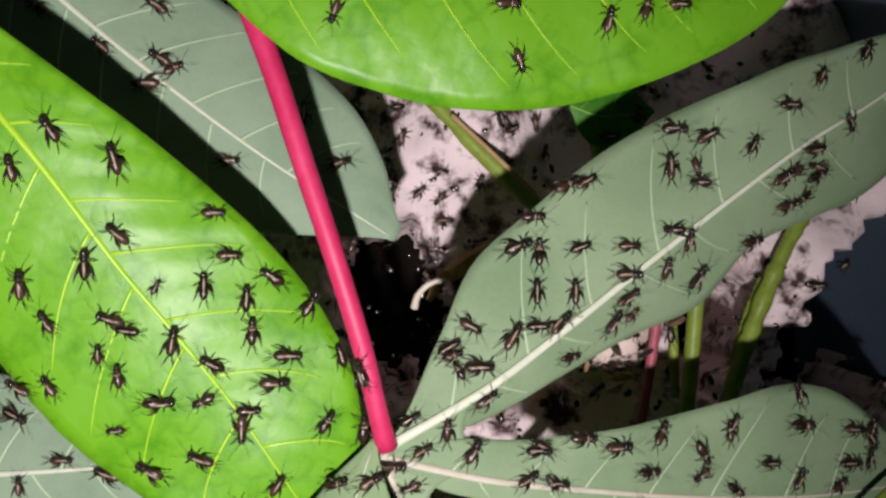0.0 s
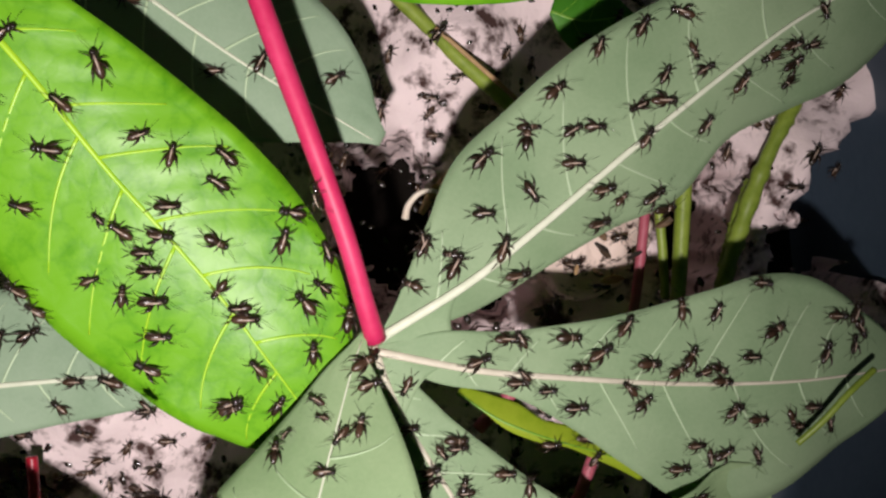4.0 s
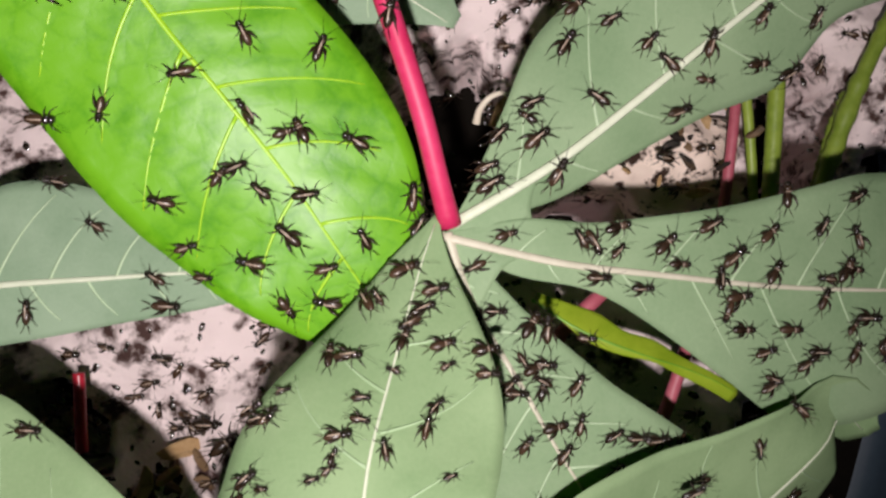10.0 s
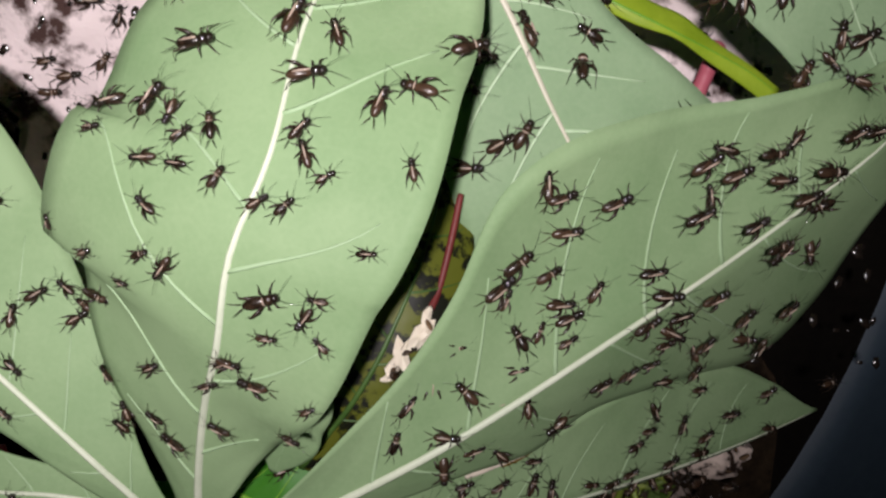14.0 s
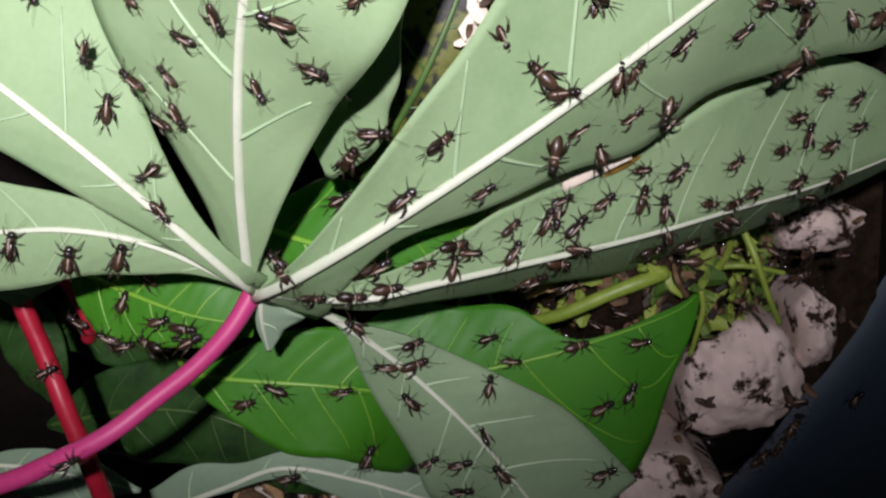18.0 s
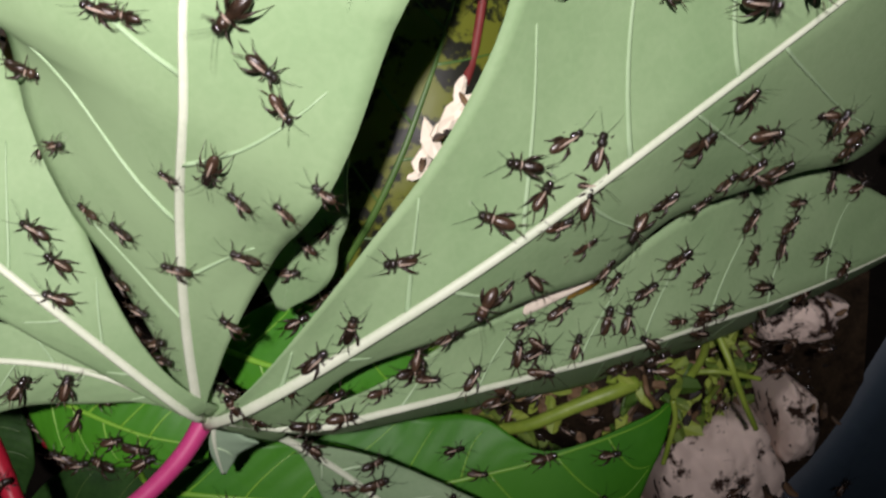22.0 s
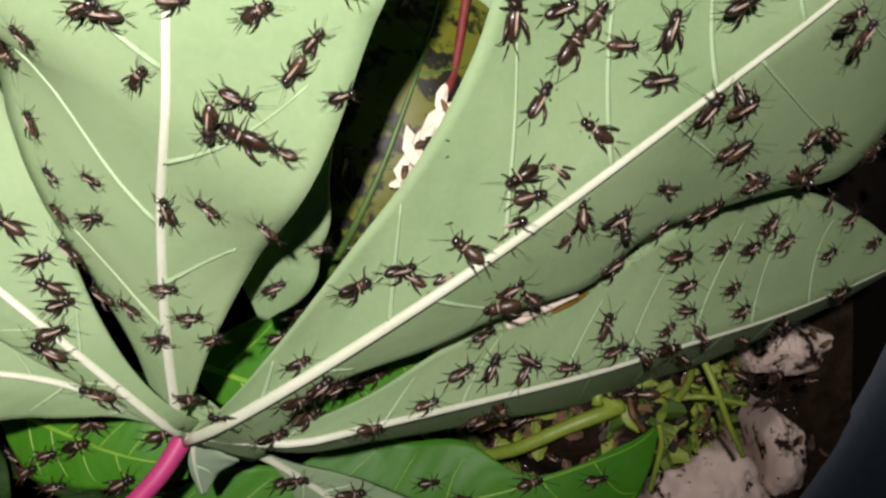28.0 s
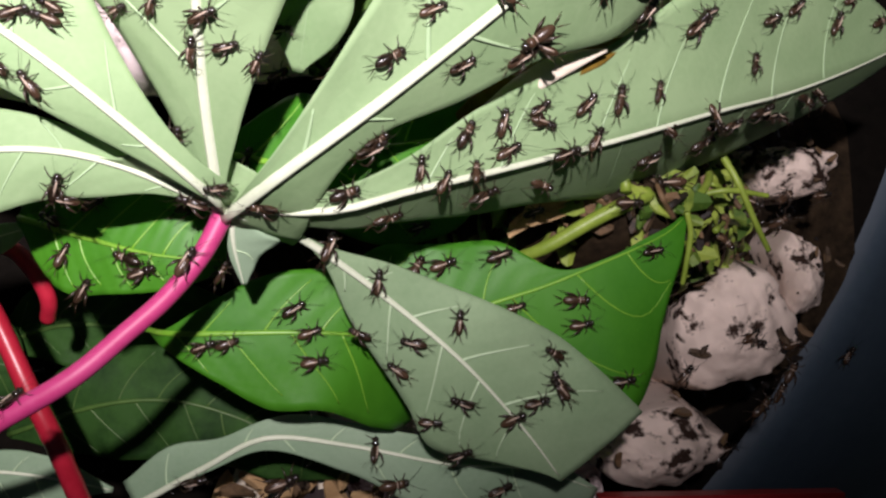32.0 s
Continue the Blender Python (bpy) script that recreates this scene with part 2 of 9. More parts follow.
def part(name, verts, faces, mat, parent=None, label="", origin=None, smooth=True, mats=None, face_mats=None):
    """One mesh object from vertices in millimetres; origin in millimetres."""
    o = Vector(origin) if origin is not None else Vector((0, 0, 0))
    me = bpy.data.meshes.new(name)
    me.from_pydata([(Vector(v) - o) * 0.001 for v in verts], [], faces)
    for m in mats or [mat]:
        me.materials.append(m)
    if face_mats:
        me.polygons.foreach_set("material_index", face_mats)
    if smooth:
        me.polygons.foreach_set("use_smooth", [True] * len(me.polygons))
    me.update()
    ob = new(name, me)
    if parent:
        ob.parent = parent
        if origin is not None:
            base = parent.location
            while parent.parent:
                parent = parent.parent
                base = base + parent.location
            ob.location = o * 0.001 - base
    elif origin is not None:
        ob.location = o * 0.001
    if label:
        ob["label"] = label
    return ob


def tube_mesh(path, radii, sides=10, flat=1.0, cap=True):
    verts, faces = [], []
    n = len(path)
    ref = Vector((0.3, 0.2, 1)).normalized()
    for i, p in enumerate(path):
        t = (path[min(i + 1, n - 1)] - path[max(i - 1, 0)]).normalized()
        a = t.cross(ref)
        a = a.normalized() if a.length > 1e-4 else t.orthogonal().normalized()
        b = a.cross(t)
        r = radii[i] if isinstance(radii, (list, tuple)) else radii
        for k in range(sides):
            w = 2 * math.pi * k / sides
            verts.append(p + a * (math.cos(w) * r) + b * (math.sin(w) * r * flat))
    for i in range(n - 1):
        for k in range(sides):
            k2 = (k + 1) % sides
            faces.append((i * sides + k, i * sides + k2, (i + 1) * sides + k2, (i + 1) * sides + k))
    if cap:
        faces.append(tuple(range(sides))[::-1])
        faces.append(tuple((n - 1) * sides + k for k in range(sides)))
    return verts, faces


def tube(name, points, r0, r1, mat, parent=None, label="", sides=10, n=24, wob=0.0, origin=None, bulb=0.0):
    path = catmull(points, n)
    rng = random.Random(len(name) * 7 + int(points[0][0] * 10))
    radii = []
    for i in range(n):
        u = i / (n - 1)
        radii.append((r0 + (r1 - r0) * u) * (1 + wob * rng.uniform(-1, 1)) + bulb * math.exp(-u * 14))
    v, f = tube_mesh(path, radii, sides)
    return part(name, v, f, mat, parent, label, origin)


# ---- leaflets ----
class Blade:
    """A leaf blade along a midrib, with its own half-widths to each side, a fold along the midrib and a wavy rim."""

    def __init__(self, rib, left, right, fold=(0.12, 0.12), wave=0.5, freq=4.0, quilt=0.12, seed=1, nu=64, nv=9, curl=0.0):
        self.rib, self.left, self.right, self.fold = rib, left, right, fold
        self.wave, self.freq, self.quilt, self.seed, self.nu, self.nv, self.curl = wave, freq, quilt, seed, nu, nv, curl
        self.path = catmull(rib, 241)

    def frame_at(self, u):
        x = u * 240
        i = min(int(x), 239)
        p = self.path[i].lerp(self.path[i + 1], x - i)
        t = (self.path[min(240, i + 6)] - self.path[max(0, i - 6)]).normalized()
        s = Vector((-t.y, t.x, 0)).normalized()
        return p, t, s, t.cross(s)

    def point(self, u, v):
        """v from -1 (rim on the right) to 1 (rim on the left)."""
        p, t, s, n = self.frame_at(u)
        w = profile(self.left if v > 0 else self.right, u)
        f = self.fold[0 if v > 0 else 1]
        a = abs(v)
        d = w * a
        lift = -f * d * (0.35 + 0.65 * a if f < 0.5 else 0.9 + 0.1 * a) - self.curl * d * a ** 3
        lift += self.wave * a * a * math.sin(self.freq * 6.283 * u + self.seed * 1.7 + (2.1 if v > 0 else 0)) * min(1, w / 6) * min(1, 6 * (1 - u), 6 * u)
        lift += self.quilt * math.sin((u * 15 - a * 2.2) * 3.1416) ** 2 * min(1, a * 3) * min(1, w / 6)
        lift += 0.6 * noise.noise(Vector((p.x + s.x * v * w, p.y + s.y * v * w, self.seed * 9.1)) * 0.09) * a * min(1, w / 6)
        return p + s * (w * v) + n * lift, n

    def mesh(self, thick=0.28):
        cols = [(-1 + k / self.nv) for k in range(2 * self.nv + 1)]
        top, low = [], []
        for i in range(self.nu + 1):
            u = i / self.nu
            for v in cols:
                q, n = self.point(u, v)
                top.append(q)
                low.append(q - n * thick)
        m = len(cols)
        faces, mi = [], []
        off = len(top)
        for i in range(self.nu):
            for k in range(m - 1):
                a, b, c, d = i * m + k, i * m + k + 1, (i + 1) * m + k + 1, (i + 1) * m + k
                faces.append((a, d, c, b))
                mi.append(0)
                faces.append((off + a, off + b, off + c, off + d))
                mi.append(1)
        ring = [i * m for i in range(self.nu + 1)] + [self.nu * m + k for k in range(1, m)]
        ring += [i * m + m - 1 for i in range(self.nu - 1, -1, -1)] + [k for k in range(m - 2, 0, -1)]
        for a, b in zip(ring, ring[1:] + ring[:1]):
            faces.append((a, off + a, off + b, b))
            mi.append(0)
        return top + low, faces, mi


BLADES = {}


def leaflet(key, parent, mat, back, rib_mat, vein_mat, rib, left, right, name="leaflet", label="", veins=7, angle=0.55, rib_r=0.6, start=0.0, stop=0.985, vein_k=0.38, **kw):
    """A blade with its raised midrib and its side veins as parts of it."""
    b = Blade(rib, left, right, seed=len(BLADES) + 1, **kw)
    BLADES[key] = b
    v, f, mi = b.mesh()
    ob = part(name, v, f, None, parent, label, origin=rib[0], mats=[mat, back], face_mats=mi)
    n = 40
    path = []
    for i in range(n):
        p, t, s, nn = b.frame_at(start + (stop - start) * i / (n - 1))
        path.append(p + nn * 0.05)
    vv, ff = tube_mesh(path, [rib_r * (1 - 0.82 * i / (n - 1)) for i in range(n)], 8, 0.5)
    part("midrib", vv, ff, rib_mat, ob, "", origin=rib[0])
    rng = random.Random(len(BLADES) * 31)
    for sgn in (1, -1):
        for k in range(veins):
            u0 = 0.10 + 0.78 * (k + 0.5 * (sgn < 0) + rng.uniform(-0.12, 0.12)) / veins
            wmax = profile(left if sgn > 0 else right, min(1, u0 + 0.08))
            if wmax < 2.2:
                continue
            length = (b.path[-1] - b.path[0]).length
            reach = rng.uniform(0.72, 0.9)
            pts = []
            for j in range(12):
                a = j / 11
                vv_ = sgn * reach * a
                uu = min(0.985, u0 + wmax * reach * angle / length * (a * 0.8 + 0.5 * a * a))
                q, nn = b.point(uu, vv_)
                pts.append(q + nn * 0.02)
            vv2, ff2 = tube_mesh(pts, [max(0.05, rib_r * vein_k * (1 - 0.65 * j / 11)) for j in range(12)], 6, 0.36)
            part("vein", vv2, ff2, vein_mat, ob, "", origin=rib[0])
    return ob


def web(parent, one, two, gap, mat, back, reach=1.3):
    """The fused blade between two leaflets, from the hub out to the round bay between them."""
    p, q, g = BLADES[one], BLADES[two], Vector(gap)
    h = (p.path[0] + q.path[0]) / 2
    far = (g - h).length * reach
    n, k = 14, 14

    def along(b, d):
        i = 0
        while i < 239 and (b.path[i] - h).length < d:
            i += 1
        return b.path[i]

    verts, low = [], []
    for i in range(n + 1):
        f = 0.04 + 0.96 * i / n
        a, c, m = along(p, far * f), along(q, far * f), h.lerp(g, f)
        for j in range(k + 1):
            v = j / k
            w = 1 - abs(2 * v - 1) ** 1.7
            e = a.lerp(c, v)
            m2 = (a + c) / 2
            verts.append(e + (m - m2) * w + Vector((0, 0, -0.12 - 0.15 * w)))
            low.append(verts[-1] - Vector((0, 0, 0.28)))
    faces, mi = [], []
    m, off = k + 1, len(verts)
    for i in range(n):
        for j in range(k):
            c = (i * m + j, (i + 1) * m + j, (i + 1) * m + j + 1, i * m + j + 1)
            faces += [c, tuple(off + r for r in c[::-1])]
            mi += [0, 1]
    ring = [i * m for i in range(n + 1)] + [n * m + j for j in range(1, m)] + [i * m + k for i in range(n - 1, -1, -1)]
    for c, d in zip(ring, ring[1:]):
        faces.append((c, off + c, off + d, d))
        mi.append(0)
    return part("blade_web", verts + low, faces, None, parent, "", origin=gap, mats=[mat, back], face_mats=mi)


# ---- the first big leaf, seen from below ----
leaf_one = thing('cassava_leaf', (-1.0, 0.4, 88.5), 'large cassava leaf with pale green underside, covered in crickets', 'leaf', 'cassava leaves')
leaflet('U', leaf_one, UNDER_COOL, TOP, VEIN_PALE, VEIN_SOFT,
        [(0.2, 0.4, 88.5), (13.5, 8.9, 88.0), (24.7, 18.0, 87.0), (41.1, 32.1, 86.0), (60.3, 47.4, 83.0), (71.9, 55.0, 80.0), (89.9, 68.0, 76.0)],
        [0.6, 9.1, 15.7, 16.8, 17.1, 15.6, 12.9, 10.9, 7.6, 2.1],
        [0.6, 4.0, 5.5, 7.8, 11.2, 8.8, 11.3, 12.9, 10.8, 5.0], fold=(0.10, 0.75), wave=0.5, rib_r=0.78, veins=7)
leaflet('R', leaf_one, UNDER_COOL, TOP, VEIN_PINK, VEIN_SOFT,
        [(-1.6, -1.3, 88.5), (14.9, -4.5, 86.0), (28.2, -5.7, 84.0), (46.8, -7.0, 80.0), (64.4, -7.1, 76.0), (77.0, -6.4, 72.0), (93.1, -4.9, 66.0)],
        [0.6, 5.0, 6.4, 8.7, 11.5, 14.7, 17.3, 16.4, 9.1, 0.3],
        [0.6, 2.9, 3.2, 7.8, 14.0, 20.1, 19.2, 13.7, 7.9, 0.3], fold=(0.10, 0.12), wave=0.6, rib_r=0.65, veins=7)
leaflet('LR', leaf_one, UNDER_COOL, TOP, VEIN_PINK, VEIN_SOFT,
        [(-0.6, -0.8, 88.5), (1.6, -7.2, 87.2), (4.7, -13.4, 86.3), (7.5, -17.7, 86.0), (11.0, -23.1, 85.7), (15.0, -29.8, 84.7), (19.8, -37.0, 83.2), (24.6, -44.3, 80.2), (29.6, -51.6, 76.0), (33.6, -57.9, 71.7)],
        [0.6, 3.0, 5.0, 6.6, 8.6, 10.8, 13.3, 15.7, 17.9, 18.6, 18.0, 16.0, 11.5],
        [2.0, 5.5, 8.0, 9.8, 11.4, 12.6, 13.6, 14.6, 15.8, 16.8, 16.0, 12.9, 7.8], fold=(0.12, 0.10), wave=0.4, rib_r=0.65, veins=7, stop=0.72)
web(leaf_one, 'U', 'R', (10.7, 2.2, 87.0), UNDER_COOL, TOP)
web(leaf_one, 'R', 'LR', (6.9, -5.7, 87.8), UNDER_COOL, TOP)
tube('petiole', [(-0.4, 0.2, 89.0), (-2.1, 6.2, 91.5), (-4.6, 15.0, 94.0), (-9.0, 27.3, 96.0), (-13.8, 39.7, 96.5), (-18.3, 51.4, 96.5), (-22.3, 60.5, 96.0), (-25.9, 68.3, 95.0)], 1.4, 1.7, PINK, leaf_one, 'smooth pink-red leaf stalk', 14, 40, 0.01, (-1.0, 0.4, 88.5), 0.25)

# ---- the second big leaf, seen from below ----
leaf_two = thing('cassava_leaf', (-17.8, -84.2, 82.2), 'cassava leaf with seven pale green leaflets seen from below', 'leaf', 'cassava leaves')
leaflet('up2', leaf_two, UNDER, TOP, VEIN_PALE, VEIN_FAINT,
        [(-17.8, -83.3, 85.1), (-17.3, -74.3, 91.4), (-15.9, -65.0, 98.3), (-13.9, -57.8, 104.6), (-12.8, -49.0, 108.1), (-10.1, -39.6, 108.1), (-9.1, -28.8, 104.6), (-7.0, -18.5, 98.9), (-5.2, -10.4, 94.7), (-3.8, -4.5, 91.9), (-2.0, 1.5, 89.7)],
        [1.9, 3.1, 6.7, 11.5, 16.0, 19.2, 20.4, 20.6, 19.8, 18.7, 17.0, 14.4, 10.7, 7.1, 3.8, 0.5],
        [0.5, 2.5, 4.8, 7.2, 9.5, 11.8, 13.6, 14.6, 15.0, 15.4, 15.8, 15.0, 12.4, 8.6, 4.0, 0.2], fold=(0.40, -0.09), wave=0.5, rib_r=0.5, veins=6, vein_k=0.5, nu=90)
leaflet('ur2', leaf_two, UNDER, TOP, VEIN_PALE, VEIN_FAINT,
        [(-18.3, -85.1, 81.8), (-12.6, -82.1, 86.8), (-2.1, -75.5, 87.8), (10.4, -66.8, 88.0), (27.3, -53.8, 84.2), (40.8, -43.1, 80.2), (54.3, -30.8, 77.9), (58.5, -25.8, 74.1), (63.7, -29.3, 71.7)],
        [0.2, 1.4, 4.0, 6.8, 9.7, 14.0, 20.0, 21.2, 19.6, 17.2, 13.6, 10.1, 6.4, 1.8],
        [4.8, 3.3, 1.8, 3.7, 5.1, 7.6, 7.3, 9.7, 12.4, 16.0, 13.5, 9.0, 5.6, 2.8], fold=(-0.48, 1.18), wave=0.5, freq=3.0, rib_r=0.6, veins=7, vein_k=0.5, nu=80)
leaflet('r2', leaf_two, UNDER, TOP, VEIN_PALE, VEIN_FAINT,
        [(-17.8, -84.2, 82.8), (-8.6, -84.9, 82.6), (-1.4, -83.5, 80.9), (8.3, -81.6, 76.8), (19.2, -79.3, 72.5), (30.6, -76.5, 66.3), (40.5, -74.2, 59.7), (50.4, -71.1, 53.8), (62.0, -66.7, 47.3)],
        [0.4, 1.6, 2.8, 5.9, 7.6, 9.2, 12.0, 13.8, 14.2, 11.6, 6.6, 0.2],
        [0.4, 1.4, 2.2, 3.1, 3.7, 4.6, 5.3, 5.1, 4.0, 3.0, 2.2, 0.9], fold=(-0.29, 2.40), wave=0.3, rib_r=0.42, veins=8)
leaflet('ul2', leaf_two, UNDER, TOP, VEIN_PALE, VEIN_FAINT,
        [(-17.8, -84.2, 82.8), (-18.5, -82.8, 86.7), (-23.0, -78.1, 90.0), (-28.5, -72.8, 92.6), (-35.2, -67.4, 93.4), (-45.9, -59.9, 92.8), (-59.5, -51.6, 90.2), (-73.8, -43.3, 86.5), (-88.6, -35.3, 82.8)],
        [0.2, 1.3, 3.0, 4.2, 5.6, 6.4, 6.2, 5.2, 4.0, 3.0, 2.0, 1.1],
        [2.0, 1.6, 4.0, 8.6, 13.0, 16.6, 19.6, 20.6, 20.8, 20.6, 15.5, 0.2], fold=(0.29, 0.12), wave=0.3, rib_r=0.44, veins=8)
leaflet('l2', leaf_two, UNDER, TOP, VEIN_PALE, VEIN_FAINT,
        [(-17.8, -84.2, 82.8), (-26.0, -80.0, 86.0), (-32.9, -78.5, 88.2), (-40.4, -78.9, 88.0), (-49.8, -79.6, 86.4), (-61.5, -81.7, 83.7)],
        [0.2, 1.0, 3.1, 4.1, 5.0, 5.4, 5.4, 5.0, 2.7, 0.3],
        [0.9, 0.8, 1.4, 2.6, 3.8, 5.2, 5.8, 5.3, 4.0, 1.2], fold=(0.30, -0.02), wave=0.3, rib_r=0.4, veins=6)
leaflet('dl2', leaf_two, UNDER_COOL, TOP, VEIN_PALE, VEIN_SOFT,
        [(-17.8, -84.2, 82.8), (-14.2, -85.7, 80.3), (-10.9, -87.8, 76.6), (-4.6, -93.3, 71.8), (2.6, -100.4, 69.3), (8.7, -108.3, 66.0), (12.4, -114.1, 63.9)],
        [0.5, 0.2, 0.8, 2.9, 4.7, 6.9, 9.0, 10.2, 11.3],
        [0.5, 0.2, 0.8, 3.7, 5.7, 7.3, 8.5, 4.4, 0.2], fold=(0.15, 0.17), wave=0.3, rib_r=0.48, veins=6)
leaflet('sl2', leaf_two, UNDER_GREY, TOP, VEIN_PALE, VEIN_SOFT,
        [(-17.5, -84.8, 81.3), (-17.7, -87.6, 79.6), (-17.5, -91.0, 77.1)],
        [0.6, 2.3, 4.1, 2.2, 1.2, 0.3],
        [0.6, 0.4, 0.6, 0.6, 0.4, 0.2], fold=(0.1, 0.1), wave=0.1, rib_r=0.3, veins=2, nu=24, nv=5)
web(leaf_two, 'up2', 'ur2', (-15.5, -80.7, 85.2), UNDER, TOP)
web(leaf_two, 'ul2', 'up2', (-20.0, -79.5, 86.9), UNDER, TOP)
web(leaf_two, 'l2', 'ul2', (-24.5, -79.4, 87.7), UNDER, TOP)
web(leaf_two, 'ur2', 'r2', (-11.1, -83.0, 83.4), UNDER, TOP)
tube('petiole', [(-18.0, -84.2, 81.2), (-20.1, -87.9, 82.0), (-23.2, -91.4, 82.6), (-26.6, -94.2, 83.5), (-30.9, -97.6, 85.1), (-35.9, -100.2, 85.6), (-40.8, -102.4, 85.3), (-49.6, -105.2, 82.9)], 0.85, 1.0, MAUVE, leaf_two, 'smooth mauve-pink leaf stalk', 14, 40, 0.01, (-17.8, -84.2, 82.2), 0.15)

# ---- single leaflets round them ----
ob = thing('cassava_leaf', (-64.3, 56.2, 104.0), 'glossy bright green cassava leaf, upper side showing', 'leaf', 'cassava leaves')
leaflet('A', ob, TOP, UNDER, VEIN_LIME, VEIN_LIME,
        [(-64.3, 56.2, 104.0), (-52.3, 42.8, 102.0), (-46.1, 35.3, 100.0), (-37.7, 24.3, 97.0), (-30.7, 16.2, 95.0), (-22.2, 5.8, 92.0), (-15.7, -3.3, 90.0), (-9.9, -11.8, 87.0), (-6.5, -17.1, 85.0)],
        [5.2, 7.4, 10.3, 13.5, 16.1, 17.5, 17.6, 15.6, 10.3, 1.6],
        [0.6, 14.5, 20.1, 20.7, 20.9, 21.1, 20.1, 17.3, 12.2, 4.9], fold=(0.14, 0.10), wave=0.5, rib_r=0.6, veins=7, quilt=0.3, vein_k=0.5)
ob = thing('cassava_leaf', (-36.3, 69.9, 100.0), 'broad bright green cassava leaf hanging over the pile', 'leaf', 'cassava leaves')
leaflet('B', ob, TOP, UNDER, VEIN_LIME, VEIN_LIME,
        [(-36.3, 69.9, 100.0), (-19.2, 68.7, 100.0), (1.1, 68.9, 99.0), (20.5, 70.0, 97.0), (40.7, 71.5, 95.0), (60.4, 74.9, 92.0)],
        [0.6, 10.3, 15.5, 17.8, 19.5, 19.3, 19.2, 15.8, 11.5, 0.3],
        [0.6, 7.6, 15.6, 19.2, 21.0, 20.8, 18.5, 14.4, 8.8, 0.3], fold=(0.10, 0.14), wave=0.4, rib_r=0.6, veins=7, quilt=0.3, vein_k=0.5)
ob = thing('cassava_leaf', (-70.0, 77.7, 80.0), 'greyish underside of a cassava leaf lying deep in the pile', 'leaf', 'cassava leaves')
leaflet('C', ob, UNDER_GREY, TOP, VEIN_PALE, VEIN_SOFT,
        [(-70.0, 77.7, 80.0), (-52.8, 63.7, 79.0), (-40.5, 54.6, 79.0), (-29.2, 46.8, 78.0), (-18.6, 40.1, 77.0), (-7.9, 34.2, 76.0), (-0.7, 30.2, 75.0)],
        [0.6, 7.2, 12.2, 14.2, 14.6, 15.3, 15.9, 16.1, 15.6, 13.8, 9.2, 2.1],
        [0.6, 15.2, 19.9, 19.3, 18.6, 18.1, 17.3, 15.7, 12.6, 8.5, 4.2, 0.3], fold=(0.2, 0.1), wave=0.4, rib_r=0.6, veins=7)
ob = thing('cassava_leaf', (-84.5, -13.3, 72.0), 'pale cassava leaf underside beneath a bright green leaf', 'leaf', 'cassava leaves')
leaflet('D', ob, UNDER_GREY, TOP, VEIN_PALE, VEIN_SOFT,
        [(-84.5, -13.3, 72.0), (-71.2, -10.8, 72.0), (-54.4, -9.1, 71.0), (-37.5, -7.7, 70.0), (-26.1, -8.7, 69.0)],
        [0.6, 10.7, 15.3, 15.3, 12.6, 8.4, 4.2, 0.3],
        [9.4, 9.5, 9.1, 8.2, 7.1, 6.3, 4.7, 1.5], fold=(0.1, 0.1), wave=0.3, rib_r=0.7, veins=5)
ob = thing('cassava_leaf', (-39.3, -83.2, 73.0), 'dark green cassava leaf in the shade', 'leaf', 'cassava leaves')
leaflet('G1', ob, TOP_OLD, UNDER, VEIN_DARK, VEIN_DARK,
        [(-39.3, -83.2, 73.0), (-32.2, -85.7, 75.0), (-25.6, -87.7, 76.0), (-19.2, -88.6, 76.0)],
        [2.4, 4.3, 6.0, 7.1, 7.9, 6.2, 2.7],
        [0.6, 4.3, 5.6, 4.7, 3.7, 2.6, 1.2], wave=0.3, rib_r=0.35, veins=5)
ob = thing('cassava_leaf', (-34.9, -96.0, 57.0), 'dark green cassava leaf with a straight lime midrib', 'leaf', 'cassava leaves')
leaflet('G2', ob, TOP_OLD, UNDER, VEIN_DARK, VEIN_DARK,
        [(-30.8, -95.3, 62.0), (-25.6, -95.7, 67.9), (-9.8, -96.8, 67.1), (-1.8, -99.8, 60.7), (3.3, -102.2, 52.9)],
        [0.2, 0.2, 3.2, 5.8, 6.5, 6.3, 5.2, 3.4, 0.7],
        [0.2, 1.6, 4.6, 7.8, 7.9, 8.7, 9.1, 7.8, 0.9], fold=(0.06, 0.06), wave=0.3, rib_r=0.35, veins=6)
ob = thing('cassava_leaf', (-13.2, -92.9, 62.0), 'dark green cassava leaf with a curled tip', 'leaf', 'cassava leaves')
leaflet('G3', ob, TOP_OLD, UNDER, VEIN_DARK, VEIN_DARK,
        [(-13.2, -92.9, 62.0), (-1.7, -96.1, 62.0), (9.6, -94.3, 61.0), (18.0, -91.8, 60.0), (26.0, -89.0, 58.0), (29.5, -86.8, 56.0)],
        [0.6, 6.9, 7.9, 7.5, 6.2, 1.1, 0.3, 0.6, 0.3],
        [0.6, 4.5, 8.5, 11.9, 15.4, 17.4, 14.3, 5.7, 0.3], wave=0.3, rib_r=0.35, veins=5, fold=(0.1,0.12))
ob = thing('cassava_leaf', (-19.8, -78.3, 76.0), 'dark green cassava leaf under the big leaf', 'leaf', 'cassava leaves')
